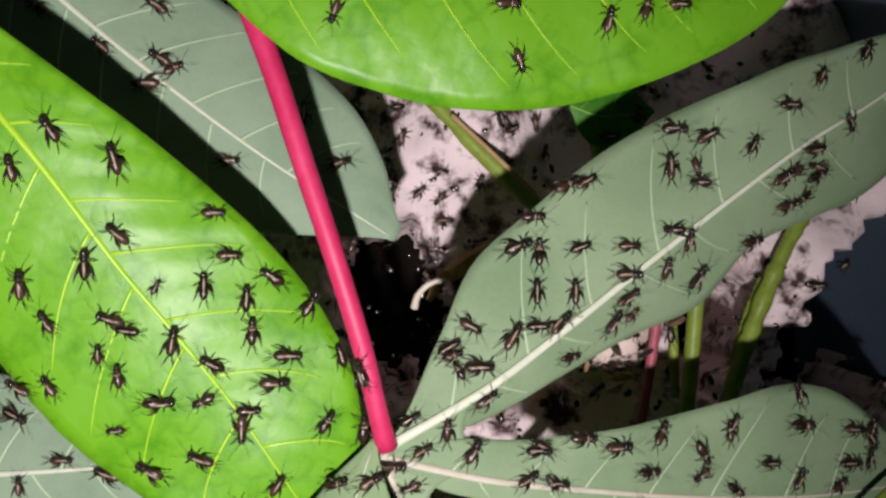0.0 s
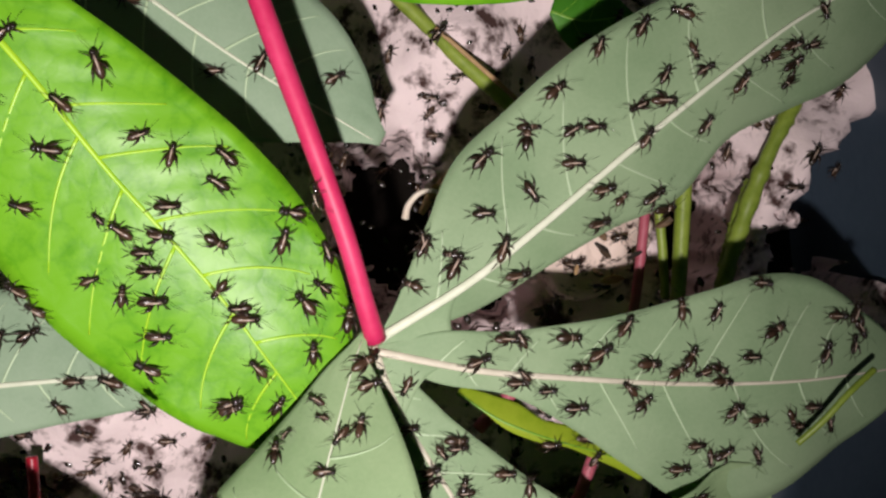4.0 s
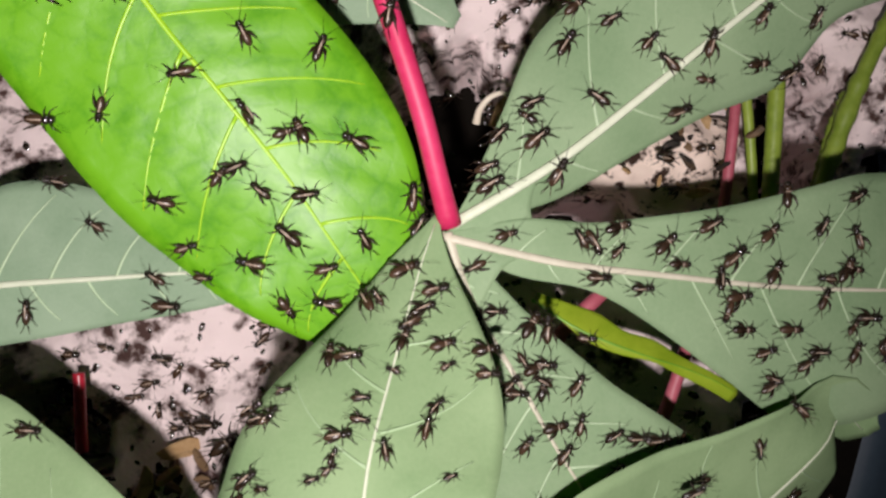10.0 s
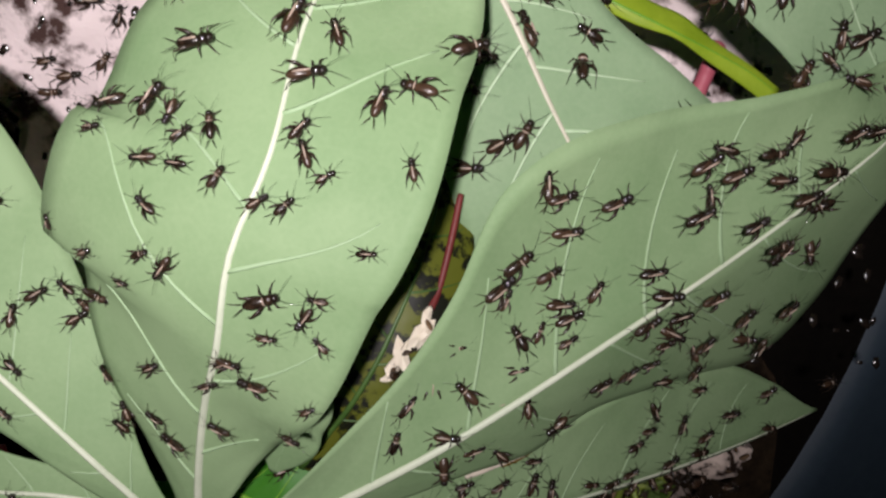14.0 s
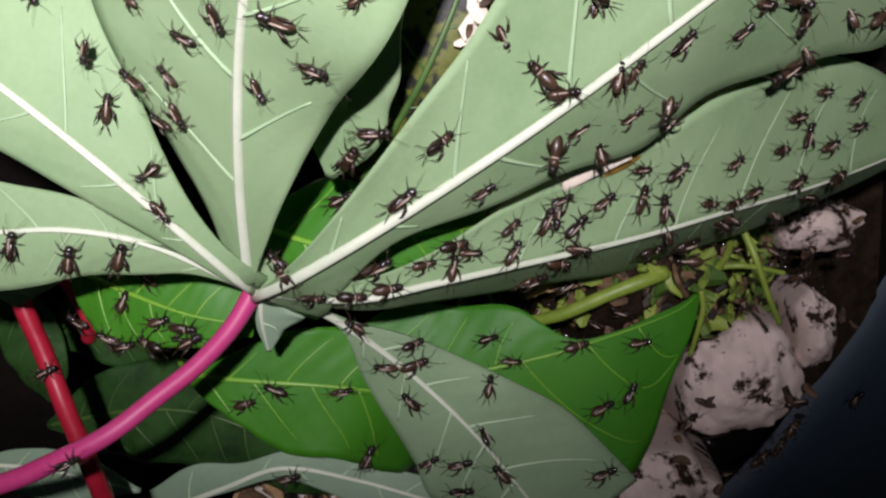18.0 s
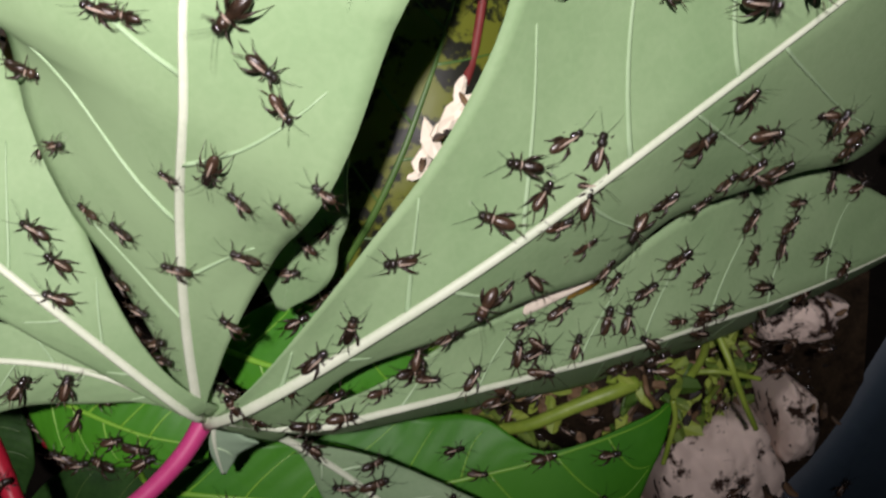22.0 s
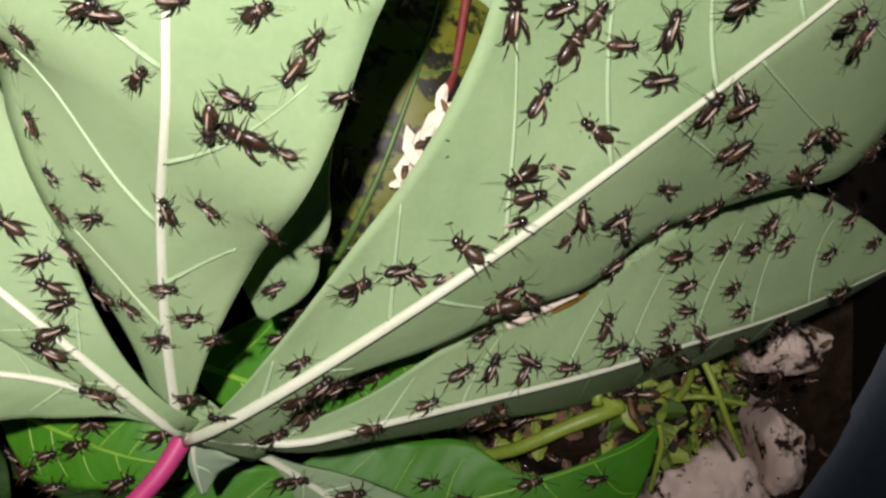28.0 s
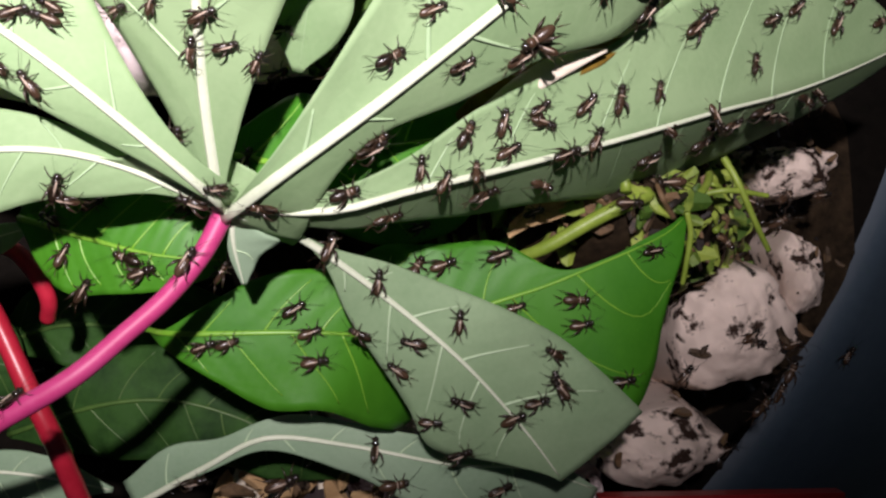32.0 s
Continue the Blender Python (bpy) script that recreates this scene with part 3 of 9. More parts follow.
leaflet('G4', ob, TOP_OLD, UNDER, VEIN_DARK, VEIN_DARK,
        [(-19.8, -78.3, 76.0), (-11.0, -80.4, 78.0), (-3.6, -79.1, 77.5), (3.0, -78.3, 75.0), (10.2, -76.8, 69.0)],
        [0.6, 6.1, 6.5, 4.7, 4.2, 3.2, 0.3],
        [0.6, 3.4, 4.1, 5.1, 4.1, 2.4, 0.3], wave=0.3, rib_r=0.35, veins=5)
ob = thing('cassava_leaf', (-13.0, -84.0, 60.0), 'dark green cassava leaf among the litter', 'leaf', 'cassava leaves')
leaflet('G7', ob, TOP_OLD, UNDER, VEIN_DARK, VEIN_DARK,
        [(-13.0, -84.0, 60.0), (-5.5, -85.6, 61.0), (1.3, -85.0, 60.0), (6.5, -83.3, 58.0)],
        [0.6, 2.2, 2.6, 2.5, 1.9, 0.3],
        [0.6, 1.5, 2.4, 2.6, 2.0, 0.3], wave=0.3, rib_r=0.3, veins=3, nu=30, nv=6)
ob = thing('cassava_leaf', (13.3, -14.1, 68.0), 'narrow yellow-green folded cassava leaf beneath the others', 'leaf', 'cassava leaves')
leaflet('Y', ob, YELLOWISH, UNDER, VEIN_DARK, VEIN_DARK,
        [(12.5, -10.4, 69.5), (20.0, -14.8, 70.7), (28.8, -18.0, 70.2), (36.4, -20.3, 68.0), (41.4, -22.2, 66.9), (45.3, -24.3, 65.9)],
        [1.5, 2.8, 3.5, 2.5, 2.7, 1.5, 1.0, 0.8],
        [0.2, 0.2, 1.1, 1.2, 0.6, 1.3, 1.7, 1.8], wave=0.3, rib_r=0.25, veins=0, fold=(0.63, 0.32), nu=40, nv=6)
ob = thing('cassava_leaf', (-36.5, -116.9, 55.0), 'dull grey-green cassava leaf low in the pile', 'leaf', 'cassava leaves')
leaflet('H', ob, UNDER_GREY, TOP, VEIN_PALE, VEIN_SOFT,
        [(-35.1, -115.6, 55.0), (-26.4, -111.3, 57.9), (-19.1, -108.3, 59.1), (-10.2, -109.9, 58.2), (0.8, -112.9, 57.4), (10.3, -114.8, 54.2), (18.3, -118.7, 49.9)],
        [3.0, 3.9, 1.7, 2.6, 2.4, 2.7, 3.1, 1.7, 0.2],
        [0.2, 0.4, 1.0, 2.0, 3.5, 5.4, 5.3, 4.2, 1.9], fold=(0.12, 0.12), wave=0.3, rib_r=0.4, veins=5)
ob = thing('cassava_leaf', (-2.7, -57.3, 97.5), 'small pale lobe of a cassava leaf curling down', 'leaf', 'cassava leaves')
leaflet('E', ob, UNDER, TOP, VEIN_FAINT, VEIN_FAINT,
        [(-3.3, -58.0, 99.0), (-5.8, -62.0, 96.6), (-8.1, -67.4, 92.3), (-10.1, -73.6, 87.5)],
        [0.5, 1.5, 2.5, 3.3, 3.2, 3.5, 2.5, 0.2],
        [0.2, 0.9, 1.7, 2.4, 2.8, 2.9, 2.4, 0.6], fold=(0.12, 0.12), wave=0.2, rib_r=0.08, veins=0, nu=36, nv=7)
ob = thing('cassava_leaf', (-8.0, -77.1, 83.0), 'yellowing cassava leaf with dark rotten spots', 'leaf', 'cassava leaves')
leaflet('S', ob, SPOTTED, UNDER, VEIN_DULL, VEIN_DULL,
        [(-7.8, -73.9, 83.0), (-5.1, -69.5, 85.0), (-2.6, -65.4, 87.0), (-0.3, -60.5, 88.0), (1.4, -55.7, 88.0), (2.9, -50.7, 87.0), (4.0, -45.4, 84.0), (4.8, -38.0, 80.0)],
        [2.0, 6.5, 8.5, 9.5, 10.0, 10.0, 9.0, 7.0, 2.0],
        [1.0, 3.8, 5.0, 5.5, 6.0, 6.0, 5.5, 4.0, 1.0], fold=(-0.35, 0.35), wave=0.3, rib_r=0.4, veins=4)
ob = thing('cassava_leaf', (-1.4, -76.9, 78.5), 'narrow withered ochre cassava leaf with a cream rim', 'leaf', 'cassava leaves')
leaflet('Z', ob, WITHERED, UNDER, VEIN_DARK, VEIN_DARK,
        [(1.7, -77.7, 74.0), (5.5, -75.9, 75.0), (9.4, -73.9, 76.0), (13.7, -72.0, 76.0), (17.2, -71.0, 75.0), (20.4, -69.7, 73.0)],
        [0.3, 1.6, 2.2, 2.2, 1.8, 0.3],
        [0.3, 1.6, 1.8, 1.8, 1.4, 0.3], fold=(0.20, 0.30), wave=0.5, rib_r=0.1, veins=0, nu=40, nv=5)
leaflet('Z2', ob, CREAM, CREAM, CREAM, CREAM,
        [(4.0, -77.0, 77.0), (6.5, -76.0, 77.0), (9.7, -74.2, 77.5), (13.5, -72.4, 77.5), (17.7, -71.2, 76.5)],
        [0.2, 0.9, 1.2, 1.0, 0.2],
        [0.2, 0.9, 1.1, 0.9, 0.2], name='dry_rim', label='cream dried leaf rim', fold=(0.30, 0.30), wave=0.6, rib_r=0.06, veins=0, nu=30, nv=4)
ob = thing('cassava_leaf', (-54.0, -108.5, 42.0), 'dull green cassava leaf flat in the pile, darkened in colour for shade', 'leaf', 'cassava leaves')
leaflet('G5', ob, TOP_DULL_SHADE, UNDER, VEIN_DULL, VEIN_DULL,
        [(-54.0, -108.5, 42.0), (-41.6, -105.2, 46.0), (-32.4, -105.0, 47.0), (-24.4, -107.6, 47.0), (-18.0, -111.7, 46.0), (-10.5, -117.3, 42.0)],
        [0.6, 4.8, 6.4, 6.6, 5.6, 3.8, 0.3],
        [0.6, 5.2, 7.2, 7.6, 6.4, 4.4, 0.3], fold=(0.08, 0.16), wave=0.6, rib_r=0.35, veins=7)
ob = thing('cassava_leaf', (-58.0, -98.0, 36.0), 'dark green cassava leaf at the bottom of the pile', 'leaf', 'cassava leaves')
leaflet('G8', ob, TOP_DULL_SHADE, UNDER, VEIN_DULL, VEIN_DULL,
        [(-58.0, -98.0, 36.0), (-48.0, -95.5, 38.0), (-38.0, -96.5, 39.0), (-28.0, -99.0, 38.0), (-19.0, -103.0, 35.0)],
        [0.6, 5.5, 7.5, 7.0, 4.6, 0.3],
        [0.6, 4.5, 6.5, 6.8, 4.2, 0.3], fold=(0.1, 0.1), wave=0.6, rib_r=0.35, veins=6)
ob = thing('cassava_leaf', (-60.0, -111.0, 52.0), 'pale grey-green cassava leaf beside a red stalk', 'leaf', 'cassava leaves')
leaflet('P2', ob, UNDER_GREY, TOP, VEIN_PALE, VEIN_SOFT,
        [(-60.0, -111.0, 52.0), (-52.0, -111.2, 52.0), (-46.0, -112.4, 51.5), (-39.3, -114.9, 49.0)],
        [0.6, 2.0, 2.6, 2.0, 0.3],
        [0.6, 3.4, 4.2, 2.8, 0.3], fold=(0.1, 0.1), wave=0.3, rib_r=0.35, veins=4, nu=40, nv=7)
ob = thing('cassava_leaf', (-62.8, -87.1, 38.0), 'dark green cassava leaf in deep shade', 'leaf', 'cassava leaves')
leaflet('G6', ob, TOP_DULL_SHADE, UNDER, VEIN_DULL, VEIN_DULL,
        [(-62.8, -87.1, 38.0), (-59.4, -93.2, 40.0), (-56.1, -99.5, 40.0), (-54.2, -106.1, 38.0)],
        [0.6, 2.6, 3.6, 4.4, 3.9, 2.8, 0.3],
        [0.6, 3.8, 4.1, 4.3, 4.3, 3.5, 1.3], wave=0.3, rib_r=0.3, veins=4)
ob = thing('cassava_leaf', (-49.4, -86.2, 69.0), 'pale scrap of cassava leaf beside red stalks', 'leaf', 'cassava leaves')
leaflet('P', ob, UNDER_GREY, TOP, VEIN_PALE, VEIN_SOFT,
        [(-49.4, -86.2, 69.0), (-44.3, -85.1, 69.0), (-40.3, -83.9, 67.0)],
        [0.6, 1.6, 1.5, 1.2, 0.7],
        [0.6, 2.7, 2.0, 1.4, 0.3], wave=0.2, rib_r=0.2, veins=2, nu=30, nv=6)
ob = thing('cassava_leaf', (28.5, 55.7, 58.0), 'yellow-green cassava leaf behind the stems', 'leaf', 'cassava leaves')
leaflet('Q', ob, TOP_OLD, UNDER, VEIN_DARK, VEIN_DARK,
        [(28.5, 55.7, 58.0), (34.6, 54.1, 58.0), (43.7, 55.7, 57.0)],
        [4.4, 6.4, 6.8, 5.3, 0.3],
        [0.6, 4.2, 6.3, 3.9, 0.3], wave=0.3, rib_r=0.3, veins=2, nu=30, nv=6)

# ---- stalks and stems in the pile ----
tagged(tube('leaf_stalk', [(-49.5, -80.1, 66.0), (-46.9, -87.6, 66.5), (-44.5, -93.9, 66.0), (-42.0, -100.5, 66.0), (-39.9, -106.6, 65.0), (-38.6, -114.9, 61.0)], 1.05, 1.15, RED, None, '', 14, 40, 0.03, (-49.5, -80.1, 66.0)), 'red cassava leaf stalk crossing under a pink one', 'stalk')
tagged(tube('leaf_stalk', [(-49.7, -84.8, 59.0), (-45.2, -85.8, 60.0), (-42.9, -88.4, 60.0), (-41.9, -91.5, 59.0), (-42.8, -93.8, 57.0)], 0.95, 0.9, RED, None, '', 14, 40, 0.03, (-49.7, -84.8, 59.0)), 'curved red cassava leaf stalk in the shade', 'stalk')
tagged(tube('stem', [(-2.4, 63.9, 44.0), (5.3, 56.9, 44.0), (14.1, 48.3, 45.0), (24.4, 39.2, 46.0), (32.7, 31.7, 46.0)], 1.4, 1.7, STEM, None, '', 14, 40, 0.03, (-2.4, 63.9, 44.0)), 'green cassava stem lying on the pulp board', 'stem')
tagged(tube('stem', [(30.8, 64.9, 48.0), (33.4, 55.7, 48.0), (36.6, 46.6, 47.0), (40.9, 37.4, 46.0)], 1.0, 1.0, STEM, None, '', 14, 40, 0.03, (30.8, 64.9, 48.0)), 'thin green stem beneath a broad leaf', 'stem')
tagged(tube('stem', [(55.0, 28.1, 50.0), (54.7, 19.5, 50.0), (54.2, 6.7, 50.0), (53.7, -5.1, 49.0)], 1.5, 1.4, STEM, None, '', 14, 40, 0.03, (55.0, 28.1, 50.0)), 'upright yellow-green stem with a pale ridge', 'stem')
tagged(tube('stem', [(49.9, 26.0, 49.0), (50.7, 19.6, 49.0), (51.7, 12.1, 48.0), (52.5, 4.5, 47.0)], 0.9, 0.9, STEM, None, '', 14, 40, 0.03, (49.9, 26.0, 49.0)), 'thin green stem beside a thicker one', 'stem')
tagged(tube('stem', [(77.5, 42.8, 45.0), (72.8, 33.9, 46.0), (68.5, 23.0, 46.0), (64.2, 8.9, 46.0), (62.2, -1.0, 45.0)], 1.6, 1.7, STEM, None, '', 14, 40, 0.16, (77.5, 42.8, 45.0)), 'knobbly green stem lying aslant', 'stem')
tagged(tube('stem', [(69.8, 27.2, 43.0), (67.6, 21.5, 43.0), (65.4, 13.7, 43.0), (64.8, 10.3, 42.0)], 1.3, 1.1, STEM, None, '', 14, 40, 0.16, (69.8, 27.2, 43.0)), 'short green side shoot beside a knobbly stem', 'stem')
tagged(tube('leaf_stalk', [(48.1, 28.1, 50.0), (47.5, 20.5, 51.0), (46.6, 9.9, 51.0), (45.5, -0.8, 50.0)], 0.95, 0.95, DULLPINK, None, '', 14, 40, 0.03, (48.1, 28.1, 50.0)), 'thin dull red leaf stalk', 'stalk')
tagged(tube('leaf_stalk', [(-65.5, -26.6, 47.0), (-65.2, -30.0, 47.0), (-64.8, -36.0, 47.0), (-64.8, -40.6, 46.0)], 1.1, 1.1, RED, None, '', 14, 40, 0.03, (-65.5, -26.6, 47.0)), 'short red leaf stalk on the pulp board', 'stalk')
tagged(tube('leaf_stalk', [(16.4, -17.0, 66.0), (19.5, -13.1, 67.0), (23.3, -9.5, 66.0), (25.7, -7.1, 63.0)], 1.15, 1.2, DULLPINK, None, '', 14, 40, 0.03, (16.4, -17.0, 66.0)), 'broken pink-red stalk under the leaves', 'stalk')
tagged(tube('leaf_stalk', [(33.7, -32.4, 60.0), (35.5, -27.0, 61.0), (37.4, -20.9, 61.0), (38.4, -18.0, 60.0)], 1.1, 1.1, DULLPINK, None, '', 14, 40, 0.03, (33.7, -32.4, 60.0)), 'broken pink-red stalk under the leaves', 'stalk')
tagged(tube('stem', [(9.1, -90.7, 57.0), (13.1, -89.3, 59.0), (18.1, -86.8, 60.0), (21.9, -85.2, 60.0), (24.7, -84.2, 59.0)], 0.7, 0.9, STEM, None, '', 14, 40, 0.03, (9.1, -90.7, 57.0)), 'pale green leaf stalk with a ridged foot', 'stem')
tagged(tube('stem', [(29.3, -86.5, 57.0), (29.8, -89.0, 56.0), (29.3, -92.5, 55.0), (29.0, -94.7, 54.0)], 0.35, 0.3, STEM, None, '', 14, 40, 0.03, (29.3, -86.5, 57.0)), 'curled dark green leaf tip', 'leaf')
tagged(tube('stem', [(35.7, -79.7, 50.0), (37.2, -83.3, 51.0), (39.1, -87.7, 50.0), (41.3, -91.6, 48.0)], 0.45, 0.35, STEM, None, '', 14, 40, 0.03, (35.7, -79.7, 50.0)), 'thin green stem among chopped leaves', 'stem')
tagged(tube('stem', [(32.1, -84.5, 50.0), (35.9, -84.1, 51.0), (41.0, -85.0, 50.0)], 0.4, 0.3, STEM, None, '', 14, 40, 0.03, (32.1, -84.5, 50.0)), 'thin dry stem among chopped leaves', 'stem')
tagged(tube('stem', [(78.8, -4.6, 78.0), (74.0, -8.1, 80.0), (69.9, -12.6, 80.0), (66.3, -16.4, 79.0)], 0.55, 0.5, STEM, None, '', 14, 40, 0.03, (78.8, -4.6, 78.0)), 'thin bright green stalk lying on a leaf', 'stem')
tagged(tube('stem', [(8.4, 54.5, 47.0), (15.9, 48.0, 48.0), (24.5, 40.5, 49.0)], 0.45, 0.45, DRY, None, '', 14, 40, 0.03, (8.4, 54.5, 47.0)), 'thin pale dry stalk beside a green stem', 'stem')
tagged(tube('leaf_stalk', [(6.8, -41.3, 84.0), (6.3, -46.4, 85.0), (5.6, -51.5, 86.0), (4.9, -54.0, 87.0)], 0.38, 0.42, DARKRED, None, '', 14, 40, 0.03, (6.8, -41.3, 84.0)), 'thin dark red stalk between two leaves', 'stalk')
tagged(tube('shell_curl', [(3.3, 18.8, 52.0), (3.8, 21.0, 53.0), (5.3, 22.9, 54.0), (7.2, 23.8, 54.0), (9.0, 23.7, 53.0)], 0.7, 0.35, CREAM, None, '', 14, 40, 0.03, (3.3, 18.8, 52.0)), 'small cream curl of dry husk', 'husk')

# ---- the basin, its floor and the ground ----
def disc_wall():
    cx, cy, n = -90.0, -5.0, 96
    verts, faces = [], []
    prof = [(181, -1), (186, 0.5), (189, 4), (192, 60), (196, 118), (199, 121), (203, 121), (204, 117), (199, 58), (195, 0), (189, -4)]
    for i in range(n):
        a = 2 * math.pi * i / n
        for r, z in prof:
            verts.append((cx + r * math.cos(a), cy + r * math.sin(a), z))
    m = len(prof)
    for i in range(n):
        for k in range(m - 1):
            i2 = (i + 1) % n
            faces.append((i * m + k, i2 * m + k, i2 * m + k + 1, i * m + k + 1))
    return part("wall_basin", verts, faces, BASIN)


tagged(disc_wall(), "blue-grey plastic wall of a round basin", "basin wall", kind="structure")


def sheet(name, x0, y0, x1, y1, z, n, mat, height=None):
    verts, faces = [], []
    for i in range(n + 1):
        for j in range(n + 1):
            x, y = x0 + (x1 - x0) * i / n, y0 + (y1 - y0) * j / n
            verts.append((x, y, z + (height(x, y) if height else 0)))
    for i in range(n):
        for j in range(n):
            a = i * (n + 1) + j
            faces.append((a, a + n + 1, a + n + 2, a + 1))
    return part(name, verts, faces, mat)


tagged(sheet("floor", -278, -193, 98, 183, 0, 8, FLOOR), "floor of the basin under the pile, coloured near-black for deep shade", "floor", kind="structure")
tagged(sheet("ground", -3000, -3000, 3000, 3000, -6, 4, GROUND), "dark ground", "ground", kind="structure")


def tray_height(x, y):
    h = 6 * math.sin(x / 46 * 6.283) * math.sin(y / 46 * 6.283 + 0.6)
    h += 2.5 * noise.noise(Vector((x, y, 3)) * 0.05) + 0.8 * noise.noise(Vector((x, y, 8)) * 0.25)
    return h


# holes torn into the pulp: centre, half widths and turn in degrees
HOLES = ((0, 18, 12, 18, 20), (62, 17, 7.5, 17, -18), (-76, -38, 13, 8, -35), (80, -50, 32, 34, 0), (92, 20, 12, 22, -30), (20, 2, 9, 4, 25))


def torn(x, y):
    """How deep the pulp has broken in at a place, 0 to 1."""
    wob, deep = 0.35 * noise.noise(Vector((x, y, 11)) * 0.22) + 0.15 * noise.noise(Vector((x, y, 17)) * 0.7), 0.0
    for cx, cy, rx, ry, turn in HOLES:
        c, s = math.cos(radians(turn)), math.sin(radians(turn))
        u, v = (x - cx) * c + (y - cy) * s, (y - cy) * c - (x - cx) * s
        d = math.sqrt((u / rx) ** 2 + (v / ry) ** 2) - wob
        k = min(1, max(0, (1.12 - d) / 0.24))
        deep = max(deep, k * k * (3 - 2 * k))
    return deep


def tray(x0, y0, x1, y1, z, label):
    n = 150
    verts, low, faces = [], [], []
    for i in range(n + 1):
        for j in range(n + 1):
            u, v = i / n, j / n
            x, y = x0 + (x1 - x0) * u, y0 + (y1 - y0) * v
            ex = 2.2 * noise.noise(Vector((y * 0.15, x0, 1)))
            x += ex * (1 if u > 0.5 else -1) * abs(2 * u - 1) ** 6
            y += 2.2 * noise.noise(Vector((x * 0.15, y0, 5))) * abs(2 * v - 1) ** 6
            verts.append((x, y, (z + tray_height(x, y)) * (1 - torn(x, y)) - 3 * torn(x, y)))
            low.append((x, y, verts[-1][2] - 1.6))
    m, off = n + 1, len(verts)
    for i in range(n):
        for j in range(n):
            q = (i * m + j, (i + 1) * m + j, (i + 1) * m + j + 1, i * m + j + 1)
            faces += [q, tuple(off + k for k in q[::-1])]
    ring = [i * m for i in range(n)] + [n * m + j for j in range(n)] + [i * m + n for i in range(n, 0, -1)] + list(range(n, 0, -1))
    for a, b in zip(ring, ring[1:] + ring[:1]):
        faces.append((a, b, off + b, off + a))
    ob = thing("egg_tray", (x0, y0, z), label, "egg tray", "egg trays")
    verts += low
    cells = {}
    for q in faces:
        key = (int((verts[q[0]][0] - x0 + 12) // 46), int((verts[q[0]][1] - y0 + 12) // 46))
        cells.setdefault(key, []).append(q)
    for q in cells.values():
        used = sorted({i for f in q for i in f})
        index = {v: i for i, v in enumerate(used)}
        part("cup", [verts[i] for i in used], [tuple(index[i] for i in f) for f in q], CARD, ob, "", origin=(x0, y0, z))
    return ob


tray(-120, -66, 98, 110, 39, "pinkish grey pulp egg tray, crawling with crickets")
tray(-28, -165, 24, -108, 20, "pale pulp egg tray under the leaves")


# ---- litter, tray peaks and scraps at the rim of the basin ----
def heap_height(x, y):
    a = math.exp(-((x - 22.9) / 24) ** 2 - ((y + 85.5) / 17) ** 2)
    return 61 * a + (3.0 * noise.noise(Vector((x, y, 2)) * 0.12) + 1.5 * noise.noise(Vector((x, y, 4)) * 0.4)) * min(1, a * 4) - 0.5


tagged(sheet("litter_heap", -30, -150, 72, -55, 0, 90, LITTER, heap_height), "heap of dark brown leaf litter and droppings", "litter", kind="stuff")


def peak(at, rx, ry, h, seed, label, mat=PEAK):
    """A rounded, pitted peak of a pulp tray."""
    verts, faces = [], []
    n, m = 72, 30
    for j in range(m + 1):
        a = j / m
        r = 1.25 * a ** 0.75 + 0.001
        z = h * (1 - 0.10 * a - 0.12 * a * a - 0.78 * max(0, (a - 0.7) / 0.3) ** 1.5)
        for i in range(n):
            w = 6.283 * i / n
            k = 1 + (0.36 * noise.noise(Vector((math.cos(w) * 1.5, math.sin(w) * 1.5, seed * 3.7))) + 0.10 * noise.noise(Vector((math.cos(w) * 5, math.sin(w) * 5, seed * 2.1)))) * min(1, a * 1.5)
            x, y = rx * r * k * math.cos(w), ry * r * k * math.sin(w)
            dent = 1.5 * noise.noise(Vector((x * 0.22, y * 0.22, seed))) + 0.45 * noise.noise(Vector((x * 0.6, y * 0.6, seed + 5))) + 0.22 * noise.noise(Vector((x * 1.5, y * 1.5, seed)))
            verts.append((at[0] + x, at[1] + y, max(0.3, z + dent)))
    for j in range(m):
        for i in range(n):
            i2 = (i + 1) % n
            faces.append((j * n + i, (j + 1) * n + i, (j + 1) * n + i2, j * n + i2))
    cut = 20 * n
    ob = part("egg_tray_peak", verts[cut:], [tuple(i - cut for i in q) for q in faces[cut:]], mat, None, "", origin=(at[0], at[1], 0))
    part("crown", verts[:cut + n], faces[:cut], mat, ob, "pitted crown of the peak", origin=(at[0], at[1], 0))
    return tagged(ob, label, "egg tray", "egg tray peaks")


peak((40.95, -102.5), 8.6, 8.8, 36, 1, "rounded pale peak of a pulp egg tray")
peak((53.3, -95.5), 3.2, 6.5, 30, 2, "narrow pale peak of a pulp egg tray")
peak((53.3, -80.5), 7, 4.2, 26, 3, "pale peak of a pulp egg tray by the basin wall")
peak((37, 15), 13, 9, 51, 4, "tan and pale pulp peak with dry flakes")
peak((14.35, -87), 6, 4, 46, 5, "tan pulp peak under the leaves", DRY)
peak((28.6, -117.5), 9, 5, 40, 6, "low pale pulp peak")


